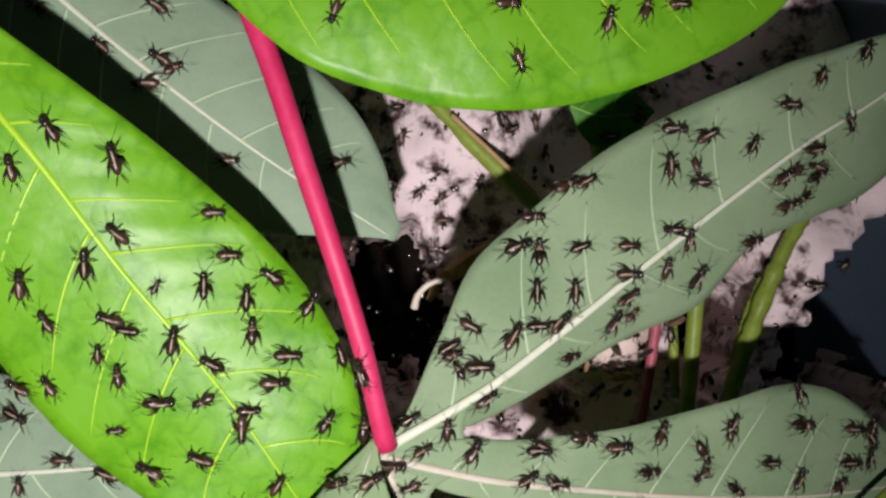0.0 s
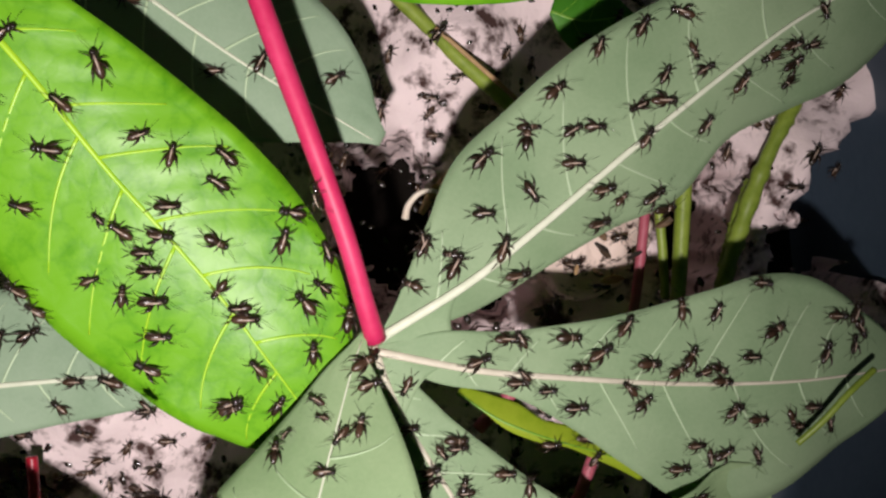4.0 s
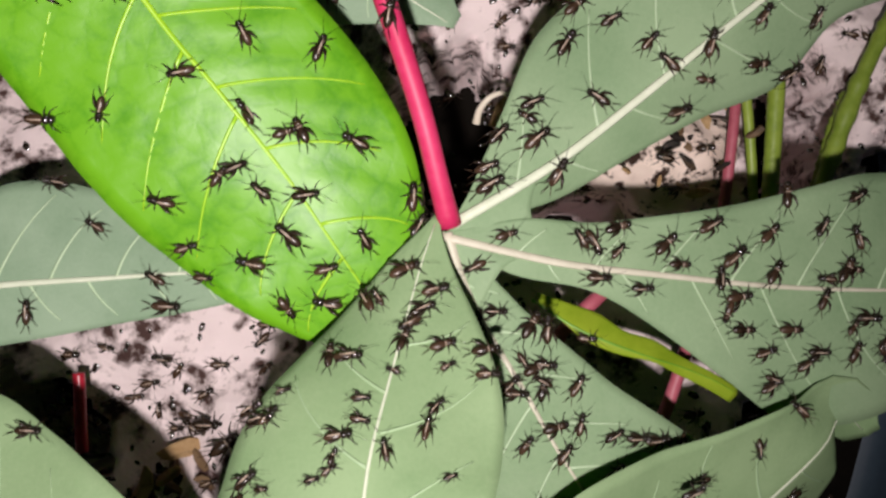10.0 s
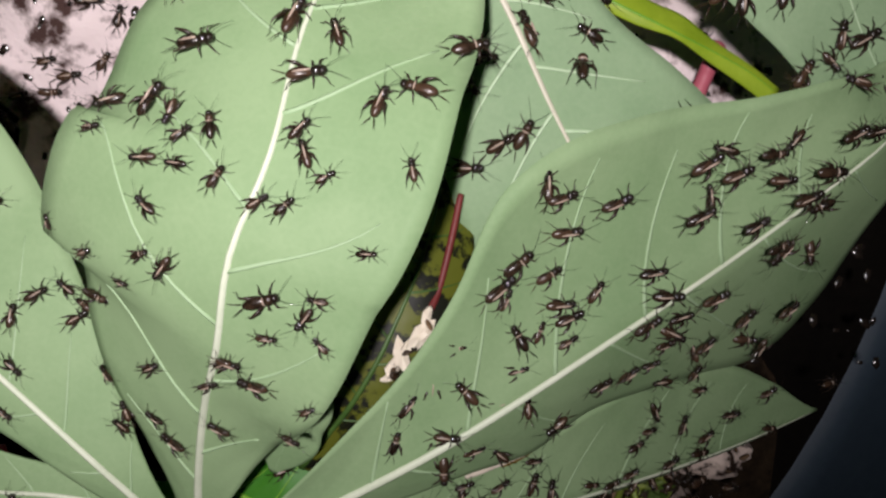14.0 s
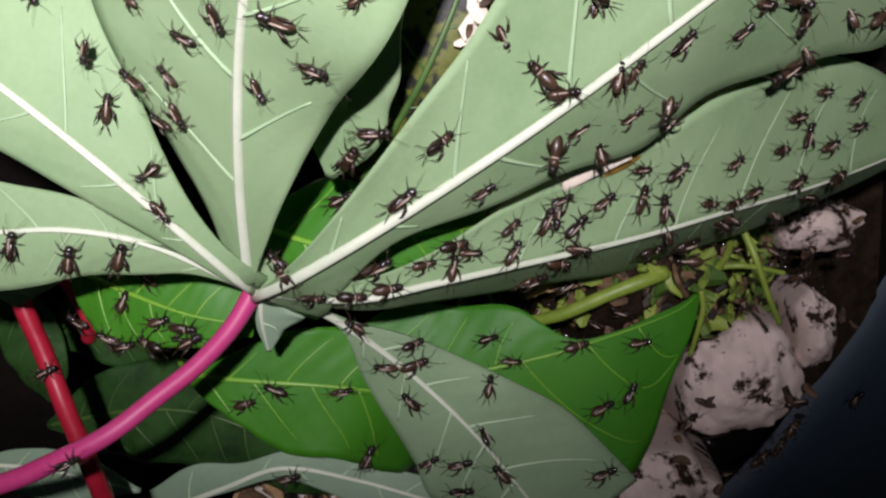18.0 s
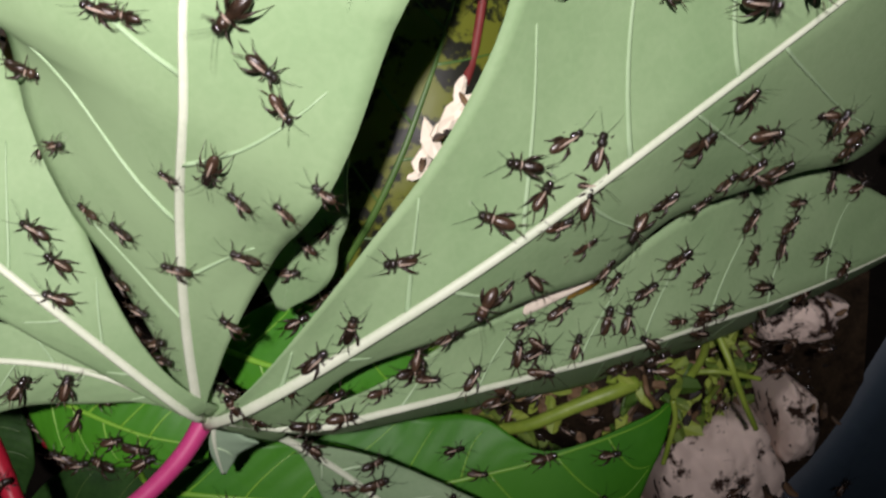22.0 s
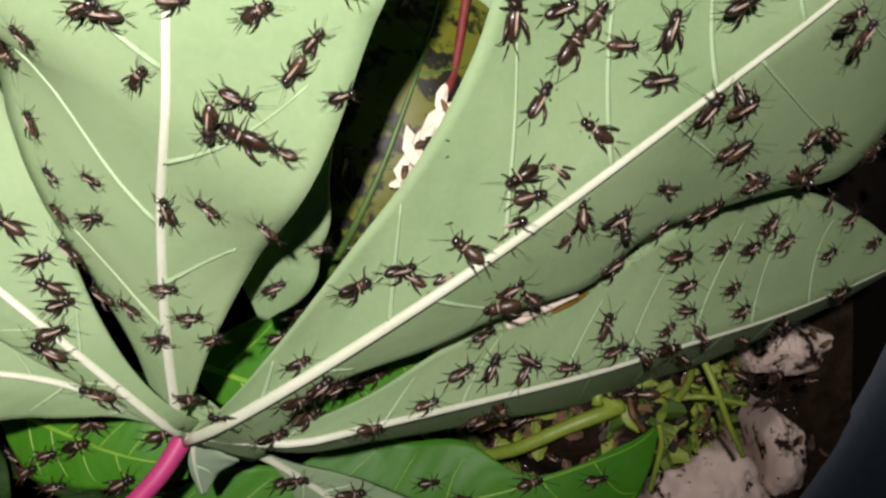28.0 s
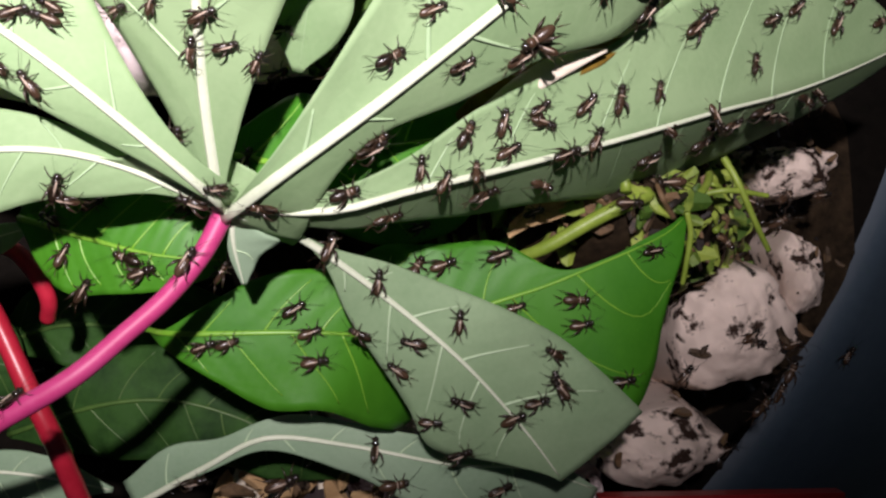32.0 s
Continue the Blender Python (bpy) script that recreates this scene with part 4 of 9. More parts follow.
def scrap(at, size, turn, tip, mat, name, label, group):
    """A bent irregular flake."""
    rng = random.Random(int(at[0] * 31 + at[1] * 17))
    m = pose(0, 0, 0, rng.uniform(-tip, tip), rng.uniform(-tip, tip), turn)
    verts, n = [], 9
    for side in (0.0, -0.35):
        for i in range(n):
            w = 6.283 * i / n
            r = size * rng.uniform(0.7, 1.1) if side == 0 else 0
            if side == 0:
                verts.append(Vector((r * math.cos(w) * 1.5, r * math.sin(w) * 0.6, 0.25 * size * math.cos(w * 2))))
            else:
                verts.append(verts[i] + Vector((0, 0, side)))
    verts.append(Vector((0, 0, 0.1 * size)))
    verts.append(Vector((0, 0, 0.1 * size - 0.35)))
    faces = []
    for i in range(n):
        j = (i + 1) % n
        faces += [(i, j, 2 * n), (n + j, n + i, 2 * n + 1), (i, n + i, n + j, j)]
    return tagged(part(name, [Vector(at) + m @ v for v in verts], faces, mat, None, "", origin=at, smooth=False), label, name.replace("_", " "), group)


rs = random.Random(5)
for k in range(520):
    x, y = rs.uniform(2, 48), rs.uniform(-106, -71)
    z = heap_height(x, y) + 0.7
    if z < 14:
        continue
    if rs.random() < 0.55:
        scrap((x, y, z), rs.uniform(0.6, 2.3), rs.uniform(0, 360), 28, SCRAP, "leaf_scrap", "chopped green scrap of leaf on brown litter", "chopped scraps")
    else:
        scrap((x, y, z), rs.uniform(0.4, 1.5), rs.uniform(0, 360), 28, BROWN, "litter_flake", "brown dry flake lying on the litter", "litter flakes")
for x, y, s, a in ((12, 27, 3.4, 40), (16, 30, 2.6, 35), (8, 23, 2.4, 60)):
    scrap((x, y, 39 + tray_height(x, y) + 2.0), s, a, 20, DRY, "dry_leaf", "orange-brown dry leaf rim on the pulp tray", "dry leaves")
for x, y, z, s, a in ((4.7, -54.6, 89, 0.9, 80), (4.2, -56.8, 89, 1.6, 55), (3.6, -57.6, 89.2, 1.3, 40), (1.9, -60.2, 89, 1.3, 60), (2.4, -58.9, 89.2, 1.4, 110), (1.3, -61.6, 88.8, 0.8, 20)):
    scrap((x, y, z), s, a, 25, CREAM, "husk", "bright cream flake of husk between two leaves", "husks")
for x, y, z, s, a in ((3.2, -58.4, 89.9, 0.6, 30), (4.9, -55.4, 89.8, 0.5, 120), (1.6, -60.9, 89.6, 0.5, 80)):
    scrap((x, y, z), s, a, 30, BROWN, "litter_flake", "brown dry flake stuck to a cream husk", "litter flakes")
for x, y, z, s, a in ((10.8, -72.2, 58, 2.2, 28), (7.3, -74.3, 58, 1.7, 35), (13.8, -70.4, 58, 1.6, 20)):
    scrap((x, y, z), s, a, 12, CREAM, "husk", "cream flake of husk under a wavy leaf rim", "husks")
for x, y, z, s, a in ((13.0, -85.5, 58, 2.2, 10), (10.6, -86.5, 57, 1.6, 40), (16.1, -84.1, 58, 1.5, 0), (19.1, -83.3, 58, 1.2, 70)):
    scrap((x, y, z), s, a, 20, DRY, "dry_leaf", "torn tan flake among chopped leaves", "dry leaves")
for x, y, s, a in ((-48, -41, 3.6, 10), (-56, -48, 3.2, 70), (-58, -53, 2.6, 110), (-51, -46, 2.4, 40), (-54, -54, 2.2, 150)):
    scrap((x, y, 39 + tray_height(x, y) + 2.4), s, a, 26, DRY, "dry_leaf", "tan dry leaf flake on the pulp tray", "dry leaves")
for k in range(40):
    x, y = rs.gauss(-16, 7), rs.gauss(-118, 3.0)
    scrap((x, y, 41 + rs.uniform(-3, 3)), rs.uniform(0.8, 2.4), rs.uniform(0, 360), 40, (DRY, CREAM, BROWN)[k % 3], "litter_flake", "torn tan and brown flake low in the pile", "litter flakes")
for k in range(26):
    x, y = rs.gauss(-52, 6), rs.gauss(-49, 5)
    scrap((x, y, 39 + tray_height(x, y) + 1.0), rs.uniform(0.7, 1.9), rs.uniform(0, 360), 40, BROWN, "litter_flake", "brown dry flake lying on the tray", "litter flakes")
for k in range(22):
    x, y = rs.gauss(38, 6), rs.gauss(16, 4)
    scrap((x, y, 50 + rs.uniform(0, 3)), rs.uniform(0.6, 1.7), rs.uniform(0, 360), 40, DRY if k % 3 == 0 else BROWN, "litter_flake", "brown dry flake on a pulp peak", "litter flakes")


for px, py, pr, pz in ((40.95, -102.5, 5.0, 34), (53.3, -95.5, 2.4, 28), (53.3, -80.5, 3.4, 24.5), (28.6, -117.5, 4.5, 38)):
    for k in range(9):
        scrap((px + rs.gauss(0, pr), py + rs.gauss(0, pr), pz + rs.uniform(0, 1.5)), rs.uniform(0.4, 1.1), rs.uniform(0, 360), 40, BROWN, "litter_flake", "brown crumb on a pulp peak", "litter flakes")


def chopped_stems():
    """Thin cut stems and leaf stalks strewn over the litter heap."""
    rng = random.Random(77)
    for k in range(34):
        x, y, a, n = rng.uniform(6, 50), rng.uniform(-104, -74), rng.uniform(0, 6.28), rng.uniform(2.0, 6.5)
        pts = []
        for j in range(4):
            f = (j / 3 - 0.5) * n * 2
            b = a + 0.5 * f / n * rng.uniform(0.2, 1.0)
            px, py = x + f * math.cos(b), y + f * math.sin(b)
            pts.append((px, py, max(12, heap_height(px, py)) + 1.2 + rng.uniform(0, 1.6)))
        green = rng.random() < 0.65
        ob = tube("stem", pts, rng.uniform(0.25, 0.6), rng.uniform(0.2, 0.45), STEM if green else BROWN, None, "", 8, 14, 0.08, pts[0])
        tagged(ob, "thin cut green stem lying on the litter" if green else "thin brown dry stem lying on the litter", "stem", "cut stems")


chopped_stems()


def bar():
    bm = bmesh.new()
    bmesh.ops.create_cube(bm, size=1)
    bmesh.ops.scale(bm, verts=bm.verts, vec=(0.032, 0.012, 0.005))
    bmesh.ops.bevel(bm, geom=bm.edges[:], offset=0.0012, segments=3, affect="EDGES")
    me = bpy.data.meshes.new("plastic_lid")
    bm.to_mesh(me)
    bm.free()
    me.materials.append(REDPLASTIC)
    ob = new("plastic_lid", me)
    ob.matrix_world = pose(0.0329, -0.1264, 0.0485, 0, 0, -3)
    return tagged(ob, "red plastic lid lying on the litter", "lid")


bar()


def droppings():
    """Dark specks and droppings strewn over the trays."""
    rng = random.Random(9)
    verts, faces = [], []
    for k in range(1300):
        if k % 3:
            x, y = rng.uniform(-100, 76), rng.uniform(-62, 95)
            z = 39 + tray_height(x, y) + 0.15
        else:
            x, y = rng.uniform(-60, 66), rng.uniform(-135, -66)
            z = max(heap_height(x, y), 20 + tray_height(x, y) if -27 < x < 23 and y < -114 else 0) + 0.15
        r, a = rng.uniform(0.2, 0.75), rng.uniform(0, 6.3)
        o = len(verts)
        for i in range(5):
            w = 6.283 * i / 5
            p = Vector((math.cos(w) * r * 1.7, math.sin(w) * r, 0))
            p.rotate(Euler((0, 0, a)))
            verts.append((x + p.x, y + p.y, z + 0.1 * math.cos(w)))
        verts.append((x, y, z + r * 0.8))
        for i in range(5):
            faces.append((o + i, o + (i + 1) % 5, o + 5))
    return tagged(part("droppings", verts, faces, CHITIN_DARK), "dark cricket droppings strewn on the trays", "droppings", kind="stuff")


# ---- crickets ----
CHITIN_DARK = textured("black_chitin", (0.006, 0.005, 0.004), (0.03, 0.02, 0.014), 900, 0.17, 0.00002, spec=0.8)
LEG = textured("leg_chitin", (0.009, 0.006, 0.004), (0.05, 0.03, 0.018), 700, 0.35, 0.00003, spec=0.5)
CHITIN = textured("brown_chitin", (0.011, 0.007, 0.004), (0.068, 0.038, 0.022), 700, 0.27, 0.00006, spec=0.5, rand=0.35)
# Pale back marking that also paints in the gloss highlight of the shell.
STRIPE_GLINT = textured("cream_stripe_and_glint", (0.34, 0.25, 0.19), (0.60, 0.48, 0.39), 700, 0.35)
droppings()


def ellipsoid(c, r, n=12, m=7, ring=0.0):
    verts, faces = [], []
    for j in range(m + 1):
        a = math.pi * j / m
        for i in range(n):
            w = 6.283185 * i / n
            k = 1 + ring * math.sin(a * 14)
            verts.append((c[0] + r[0] * math.cos(a), c[1] + r[1] * k * math.sin(a) * math.cos(w), c[2] + r[2] * k * math.sin(a) * math.sin(w)))
    for j in range(m):
        for i in range(n):
            i2 = (i + 1) % n
            faces.append((j * n + i, (j + 1) * n + i, (j + 1) * n + i2, j * n + i2))
    return verts, faces


def limb(points, radii, sides=5):
    return tube_mesh([Vector(p) for p in points], radii, sides)


def cricket(variant):
    """A young cricket, 6.6 mm long, head along +x, feet at z = 0."""
    rng = random.Random(40 + variant)
    ob = new("cricket")
    ob.empty_display_size = 0.003
    z = 1.05

    def add(name, mesh, mat):
        return part(name, mesh[0], mesh[1], mat, ob)

    add("head", ellipsoid((2.75, 0, z + 0.05), (0.72, 0.82, 0.78)), CHITIN_DARK)
    add("thorax", ellipsoid((1.75, 0, z + 0.12), (0.85, 0.95, 0.85)), CHITIN_DARK if variant != 1 else CHITIN)
    v, f = ellipsoid((-0.75, 0, z), (2.1, 1.05, 0.88), 14, 16, 0.035)
    for s in (1, -1):
        cv, cf = limb([(-3.0, 0.35 * s, z), (-4.1, 0.8 * s, z + 0.25), (-5.0, 1.2 * s, z + 0.3)], [0.13, 0.09, 0.03], 4)
        f += [tuple(i + len(v) for i in q) for q in cf]
        v += [tuple(q) for q in cv]
    add("abdomen", (v, f), CHITIN)
    # Cream marking along the back, doubling as a painted highlight.
    band = [(1.05, 0, z + 0.86), (0.2, 0, z + 0.86), (-0.9, 0, z + 0.87), (-1.9, 0, z + 0.80)]
    if variant == 0:
        sv, sf = limb(band, [0.15, 0.19, 0.17, 0.05], 6)
    elif variant == 1:
        sv, sf = limb([(1.0, -0.75, z + 0.5), (0.98, -0.3, z + 0.86), (0.98, 0.3, z + 0.86), (1.0, 0.75, z + 0.5)], [0.13] * 4, 6)
    else:
        sv, sf = limb([(2.2, 0, z + 0.9), (1.3, 0, z + 0.98), (0.2, 0, z + 0.86), (-1.2, 0, z + 0.86)], [0.1, 0.2, 0.22, 0.06], 6)
    add("stripe", (sv, sf), STRIPE_GLINT)
    for s, side in ((1, "left"), (-1, "right")):
        for name, x, dx in (("front_leg", 2.1, 1.1), ("middle_leg", 1.2, -0.3)):
            j = rng.uniform(-0.5, 0.5)
            add(name, limb([(x, 0.55 * s, z - 0.2), (x + dx * 0.5 + j, 1.5 * s, z + 0.35), (x + dx + j, 2.2 * s, 0.35), (x + dx * 1.5 + j, 2.5 * s, 0.05)], [0.16, 0.15, 0.075, 0.04]), LEG)
        j = rng.uniform(-0.4, 0.4)
        add("hind_leg", limb([(0.5, 0.7 * s, z - 0.1), (-0.6 + j, 1.35 * s, z + 0.9), (-1.9 + j, 1.8 * s, z + 1.15), (-2.4 + j, 2.0 * s, z + 0.6), (-3.0 + j, 2.2 * s, 0.15), (-3.6 + j, 2.35 * s, 0.05)], [0.26, 0.35, 0.15, 0.07, 0.05, 0.03]), LEG)
        j = rng.uniform(-0.6, 0.6)
        add("antenna", limb([(3.2, 0.3 * s, z + 0.35), (4.3, 0.9 * s + j * 0.3, z + 0.7), (5.6, 1.6 * s + j, z + 0.6), (6.8, 2.1 * s + j * 1.6, z + 0.2)], [0.06, 0.045, 0.035, 0.02], 3), CHITIN_DARK)
    return ob


LABELS = ("brown young cricket with a pale stripe and painted highlight down its back", "brown young cricket with a cream band behind its neck", "dark brown young cricket with long hind legs")
KINDS = []
for k in range(3):
    c = cricket(k)
    KINDS.append(tagged(c, LABELS[k], "cricket", "crickets"))


def at(x, y, z, nx, ny, turn):
    """The pose of a cricket on a surface: millimetres, the surface's slope and the heading in degrees."""
    up = Vector((nx, ny, math.sqrt(max(0.05, 1 - nx * nx - ny * ny)))).normalized()
    ahead = Vector((math.cos(radians(turn)), math.sin(radians(turn)), 0))
    ahead = (ahead - up * ahead.dot(up)).normalized()
    m = Matrix((ahead, up.cross(ahead), up)).transposed().to_4x4()
    m.translation = (Vector((x, y, z)) + up * 0.05) * 0.001
    return m


def crowd():
    """The crickets that sit still on the trays and the litter, deep in the pile."""
    rng = random.Random(21)
    spots = [(-37.6, 55.6, 78.7, .1, .04, 153), (-35.9, 54.1, 78.6, .1, .07, 33), (-26.8, 40.9, 77.5, -.02, -.04, 3), (-46.5, 57, 79, -.04, 0, 143), (-56.1, 62.2, 78.9, -.03, -.06, 153), (-38.7, 63.6, 77.9, .16, .08, 153), (-10.3, 59.7, 99, -.04, -.05, -107), (12.6, 62.4, 97.7, .22, .01, 3), (14.9, 55.3, 96.4, .07, -.26, -67), (27, 61.4, 95.8, .21, -.14, 83), (32.3, 63.4, 95.6, .06, -.01, 83), (37, 64.6, 95.1, .03, -.18, 3), (6.1, .7, 2.5, .17, .83, 93), (95.4, 3.3, 24, -.82, -.23, 3), (-.1, 50.6, 38.8, -.5, -.22, 63), (8.5, 35.5, 35.2, .26, -.04, 3), (26.9, 49.5, 37.7, .61, .15, 63), (-2.5, 44.6, 37.8, -.08, -.07, 93), (16, 31.5, 33.9, -.39, -.12, 33), (40.8, 54.7, 57.4, .11, .03, 83), (35.4, 50.8, 57.7, .24, -.21, 3), (96.3, 31.2, 19.2, -.84, -.14, 33), (95.2, 20.7, 1.7, -.75, -.12, 3), (-5.9, 4.1, 27.7, .48, .7, 92), (-69.9, -24.3, 37.9, -.4, .02, 2), (-50.4, -26.6, 37.8, .22, -.27, 62), (-43, -25.5, 37.2, .23, .15, 2), (-45, -31, 37.5, -.25, .11, 32), (-34.2, -26.3, 37.6, 0, .64, 62), (-74.7, 6.4, 43, .5, .16, 150), (-2, 30.9, 0, 0, 0, 30), (88.1, 44.6, 39.1, -.25, .19, 60), (-54.4, -34.7, 33.8, -.32, -.27, 80), (-50.8, -38, 34.4, -.5, .17, 0), (-82.4, -42, 19.2, .47, .71, 150), (66, -37.2, 0, 0, 0, 23), (-63.7, -32.9, 36.5, .33, -.37, 23), (-59.1, -31.7, 35.9, .22, -.54, 3), (-62.1, -54.1, 41.8, .08, .6, 63), (-87.9, -29.9, 3.8, .58, -.62, 126), (-44.2, -44.4, 88.8, -.04, .13, 26), (-47.9, -103.6, 0, 0, 0, 34), (56.3, -84.7, 26.1, .41, .02, 4), (51, -87.7, 24.3, -.24, -.54, 39), (42.1, -103.3, 34.8, .33, .1, 29), (39.2, -101.1, 33.1, -.64, .56, 19), (47.9, -108.7, 33.6, -.11, .09, 59), (48.2, -105.3, 33.7, .2, .63, 19), (33.3, -107.7, 33.7, .18, -.44, 59), (45.7, -111.1, 34.1, .44, -.2, 59), (34.2, -114.5, 33.6, -.66, -.54, 29), (48.1, -125.3, 0, 0, 0, 19), (43.2, -112.8, 34, .33, -.2, 39), (-28.2, -82.2, .1, -.08, .01, 30), (-50.9, -88.6, 0, 0, 0, 109), (-53.5, -65, 0, 0, 0, 127), (-17.3, -65.5, 41.9, -.45, -.4, 27), (-22.4, -66.5, 0, 0, 0, 17), (-19.9, -66.1, 0, 0, 0, 17), (-65.7, -104.5, 0, 0, 0, 7), (43.1, -103.6, 34.8, -.55, -.52, 17), (51.3, -84.8, 25, .56, .27, 27), (-23.7, -97.5, 57.8, .02, .07, 57), (67, -110.5, 7.7, -.69, .5, 57), (-46.5, -116.2, 0, 0, 0, 17), (-41, -118.4, 0, 0, 0, 17), (-46.4, -113.8, 0, 0, 0, -3), (-36.3, -119.7, 0, 0, 0, 27), (-31.4, -118.5, 0, 0, 0, 17), (-54.1, -117.2, 0, 0, 0, 27), (-15.4, -120.1, 20.4, -.2, -.39, 17), (-4.6, -117.8, 57.4, .05, -.13, 7), (-.3, -119.2, 56.9, .17, .01, -3), (7.5, -122.7, 54.6, .24, -.13, -3), (14.1, -122.2, 52.6, .45, .1, 17), (-18.1, -113.4, 58.5, .15, -.06, 17), (-5.8, -114.7, 57.4, .09, -.04, 7), (-65.6, -128.5, 0, 0, 0, 17), (-27.4, -118, 18.9, -.04, .38, 7)]
    for k in range(130):
        x, y = rng.uniform(-95, 74), rng.uniform(-60, 72)
        spots.append((x, y, 39 + tray_height(x, y), 0, 0, rng.uniform(0, 360)))
    for k in range(26):
        x, y = rng.uniform(10, 58), rng.uniform(-126, -74)
        spots.append((x, y, heap_height(x, y) + 1.2, 0, 0, rng.uniform(0, 360)))
    verts, faces, slots = [], [], []
    mats = [CHITIN_DARK, CHITIN, STRIPE_GLINT, LEG]
    for n, s in enumerate(spots):
        m, size = at(*s), rng.uniform(0.5, 0.66)
        for piece in KINDS[n % 3].children:
            o = len(verts)
            verts += [m @ (v.co * size) for v in piece.data.vertices]
            faces += [tuple(o + i for i in f.vertices) for f in piece.data.polygons]
            slots += [mats.index(piece.data.materials[0])] * len(piece.data.polygons)
    me = bpy.data.meshes.new("cricket_crowd")
    me.from_pydata(verts, [], faces)
    for mat in mats:
        me.materials.append(mat)
    me.polygons.foreach_set("material_index", slots)
    me.polygons.foreach_set("use_smooth", [True] * len(faces))
    tagged(new("cricket_crowd", me), "many young crickets sitting on pulp trays and litter", "crickets", kind="stuff")


def stride(stops, pace):
    """Rows for walk() out of a cricket's stops (seconds, place, slope, heading): it waits, turns, runs on and turns again."""
    rows = [(0, at(*stops[0][1:]))]
    for (t0, *a), (t1, *b) in zip(stops, stops[1:]):
        run = math.dist(a[:3], b[:3])
        head = math.degrees(math.atan2(b[1] - a[1], b[0] - a[0])) if run > 1.5 else b[5]
        go = max(t0 + 0.1, t1 - run / pace - 0.5)
        steps = [(go, a, a[5], 0)]
        d = (head - a[5] + 180) % 360 - 180
        for k in (1, 2, 3):
            steps.append((go + 0.1 * k, a, a[5] + d * k / 3, 0.04 * k))
        e = (b[5] - head + 180) % 360 - 180
        for k in (0, 1, 2, 3):
            steps.append((t1 - 0.3 + 0.1 * k, a, head + e * k / 3, 0.88 + 0.04 * k))
        for t, _, turn, f in steps:
            q = [a[i] + (b[i] - a[i]) * f for i in range(5)]
            if t > rows[-1][0] + 0.05:
                rows.append((t, at(*q, turn)))
    rows.append((32, rows[-1][1]))
    return rows


def roam(kind, size, *stops):
    c = copy_thing(KINDS[kind], at(*stops[0][1:]))
    c.scale = (size, size, size)
    walk(c, stride(stops, 10 + 8 * size))


def wander(key, count, times, size, seed, u=(0.06, 0.94), side=(-0.9, 0.9)):
    """Crickets that potter about on one leaflet."""
    rng, b = random.Random(seed), BLADES[key]
    for k in range(count):
        a, v, turn, stops = rng.uniform(*u), rng.uniform(*side), rng.uniform(0, 360), []
        for t in times:
            q, n = b.point(a, v)
            n = n if n.z > 0 else -n
            stops.append((t, q.x, q.y, q.z + 0.15, n.x, n.y, turn))
            a = min(u[1], max(u[0], a + rng.gauss(0, 0.02)))
            v = min(side[1], max(side[0], v + rng.gauss(0, 0.10)))
            turn += rng.gauss(0, 35)
        roam(rng.randrange(3), size * rng.uniform(0.85, 1.15), *stops)


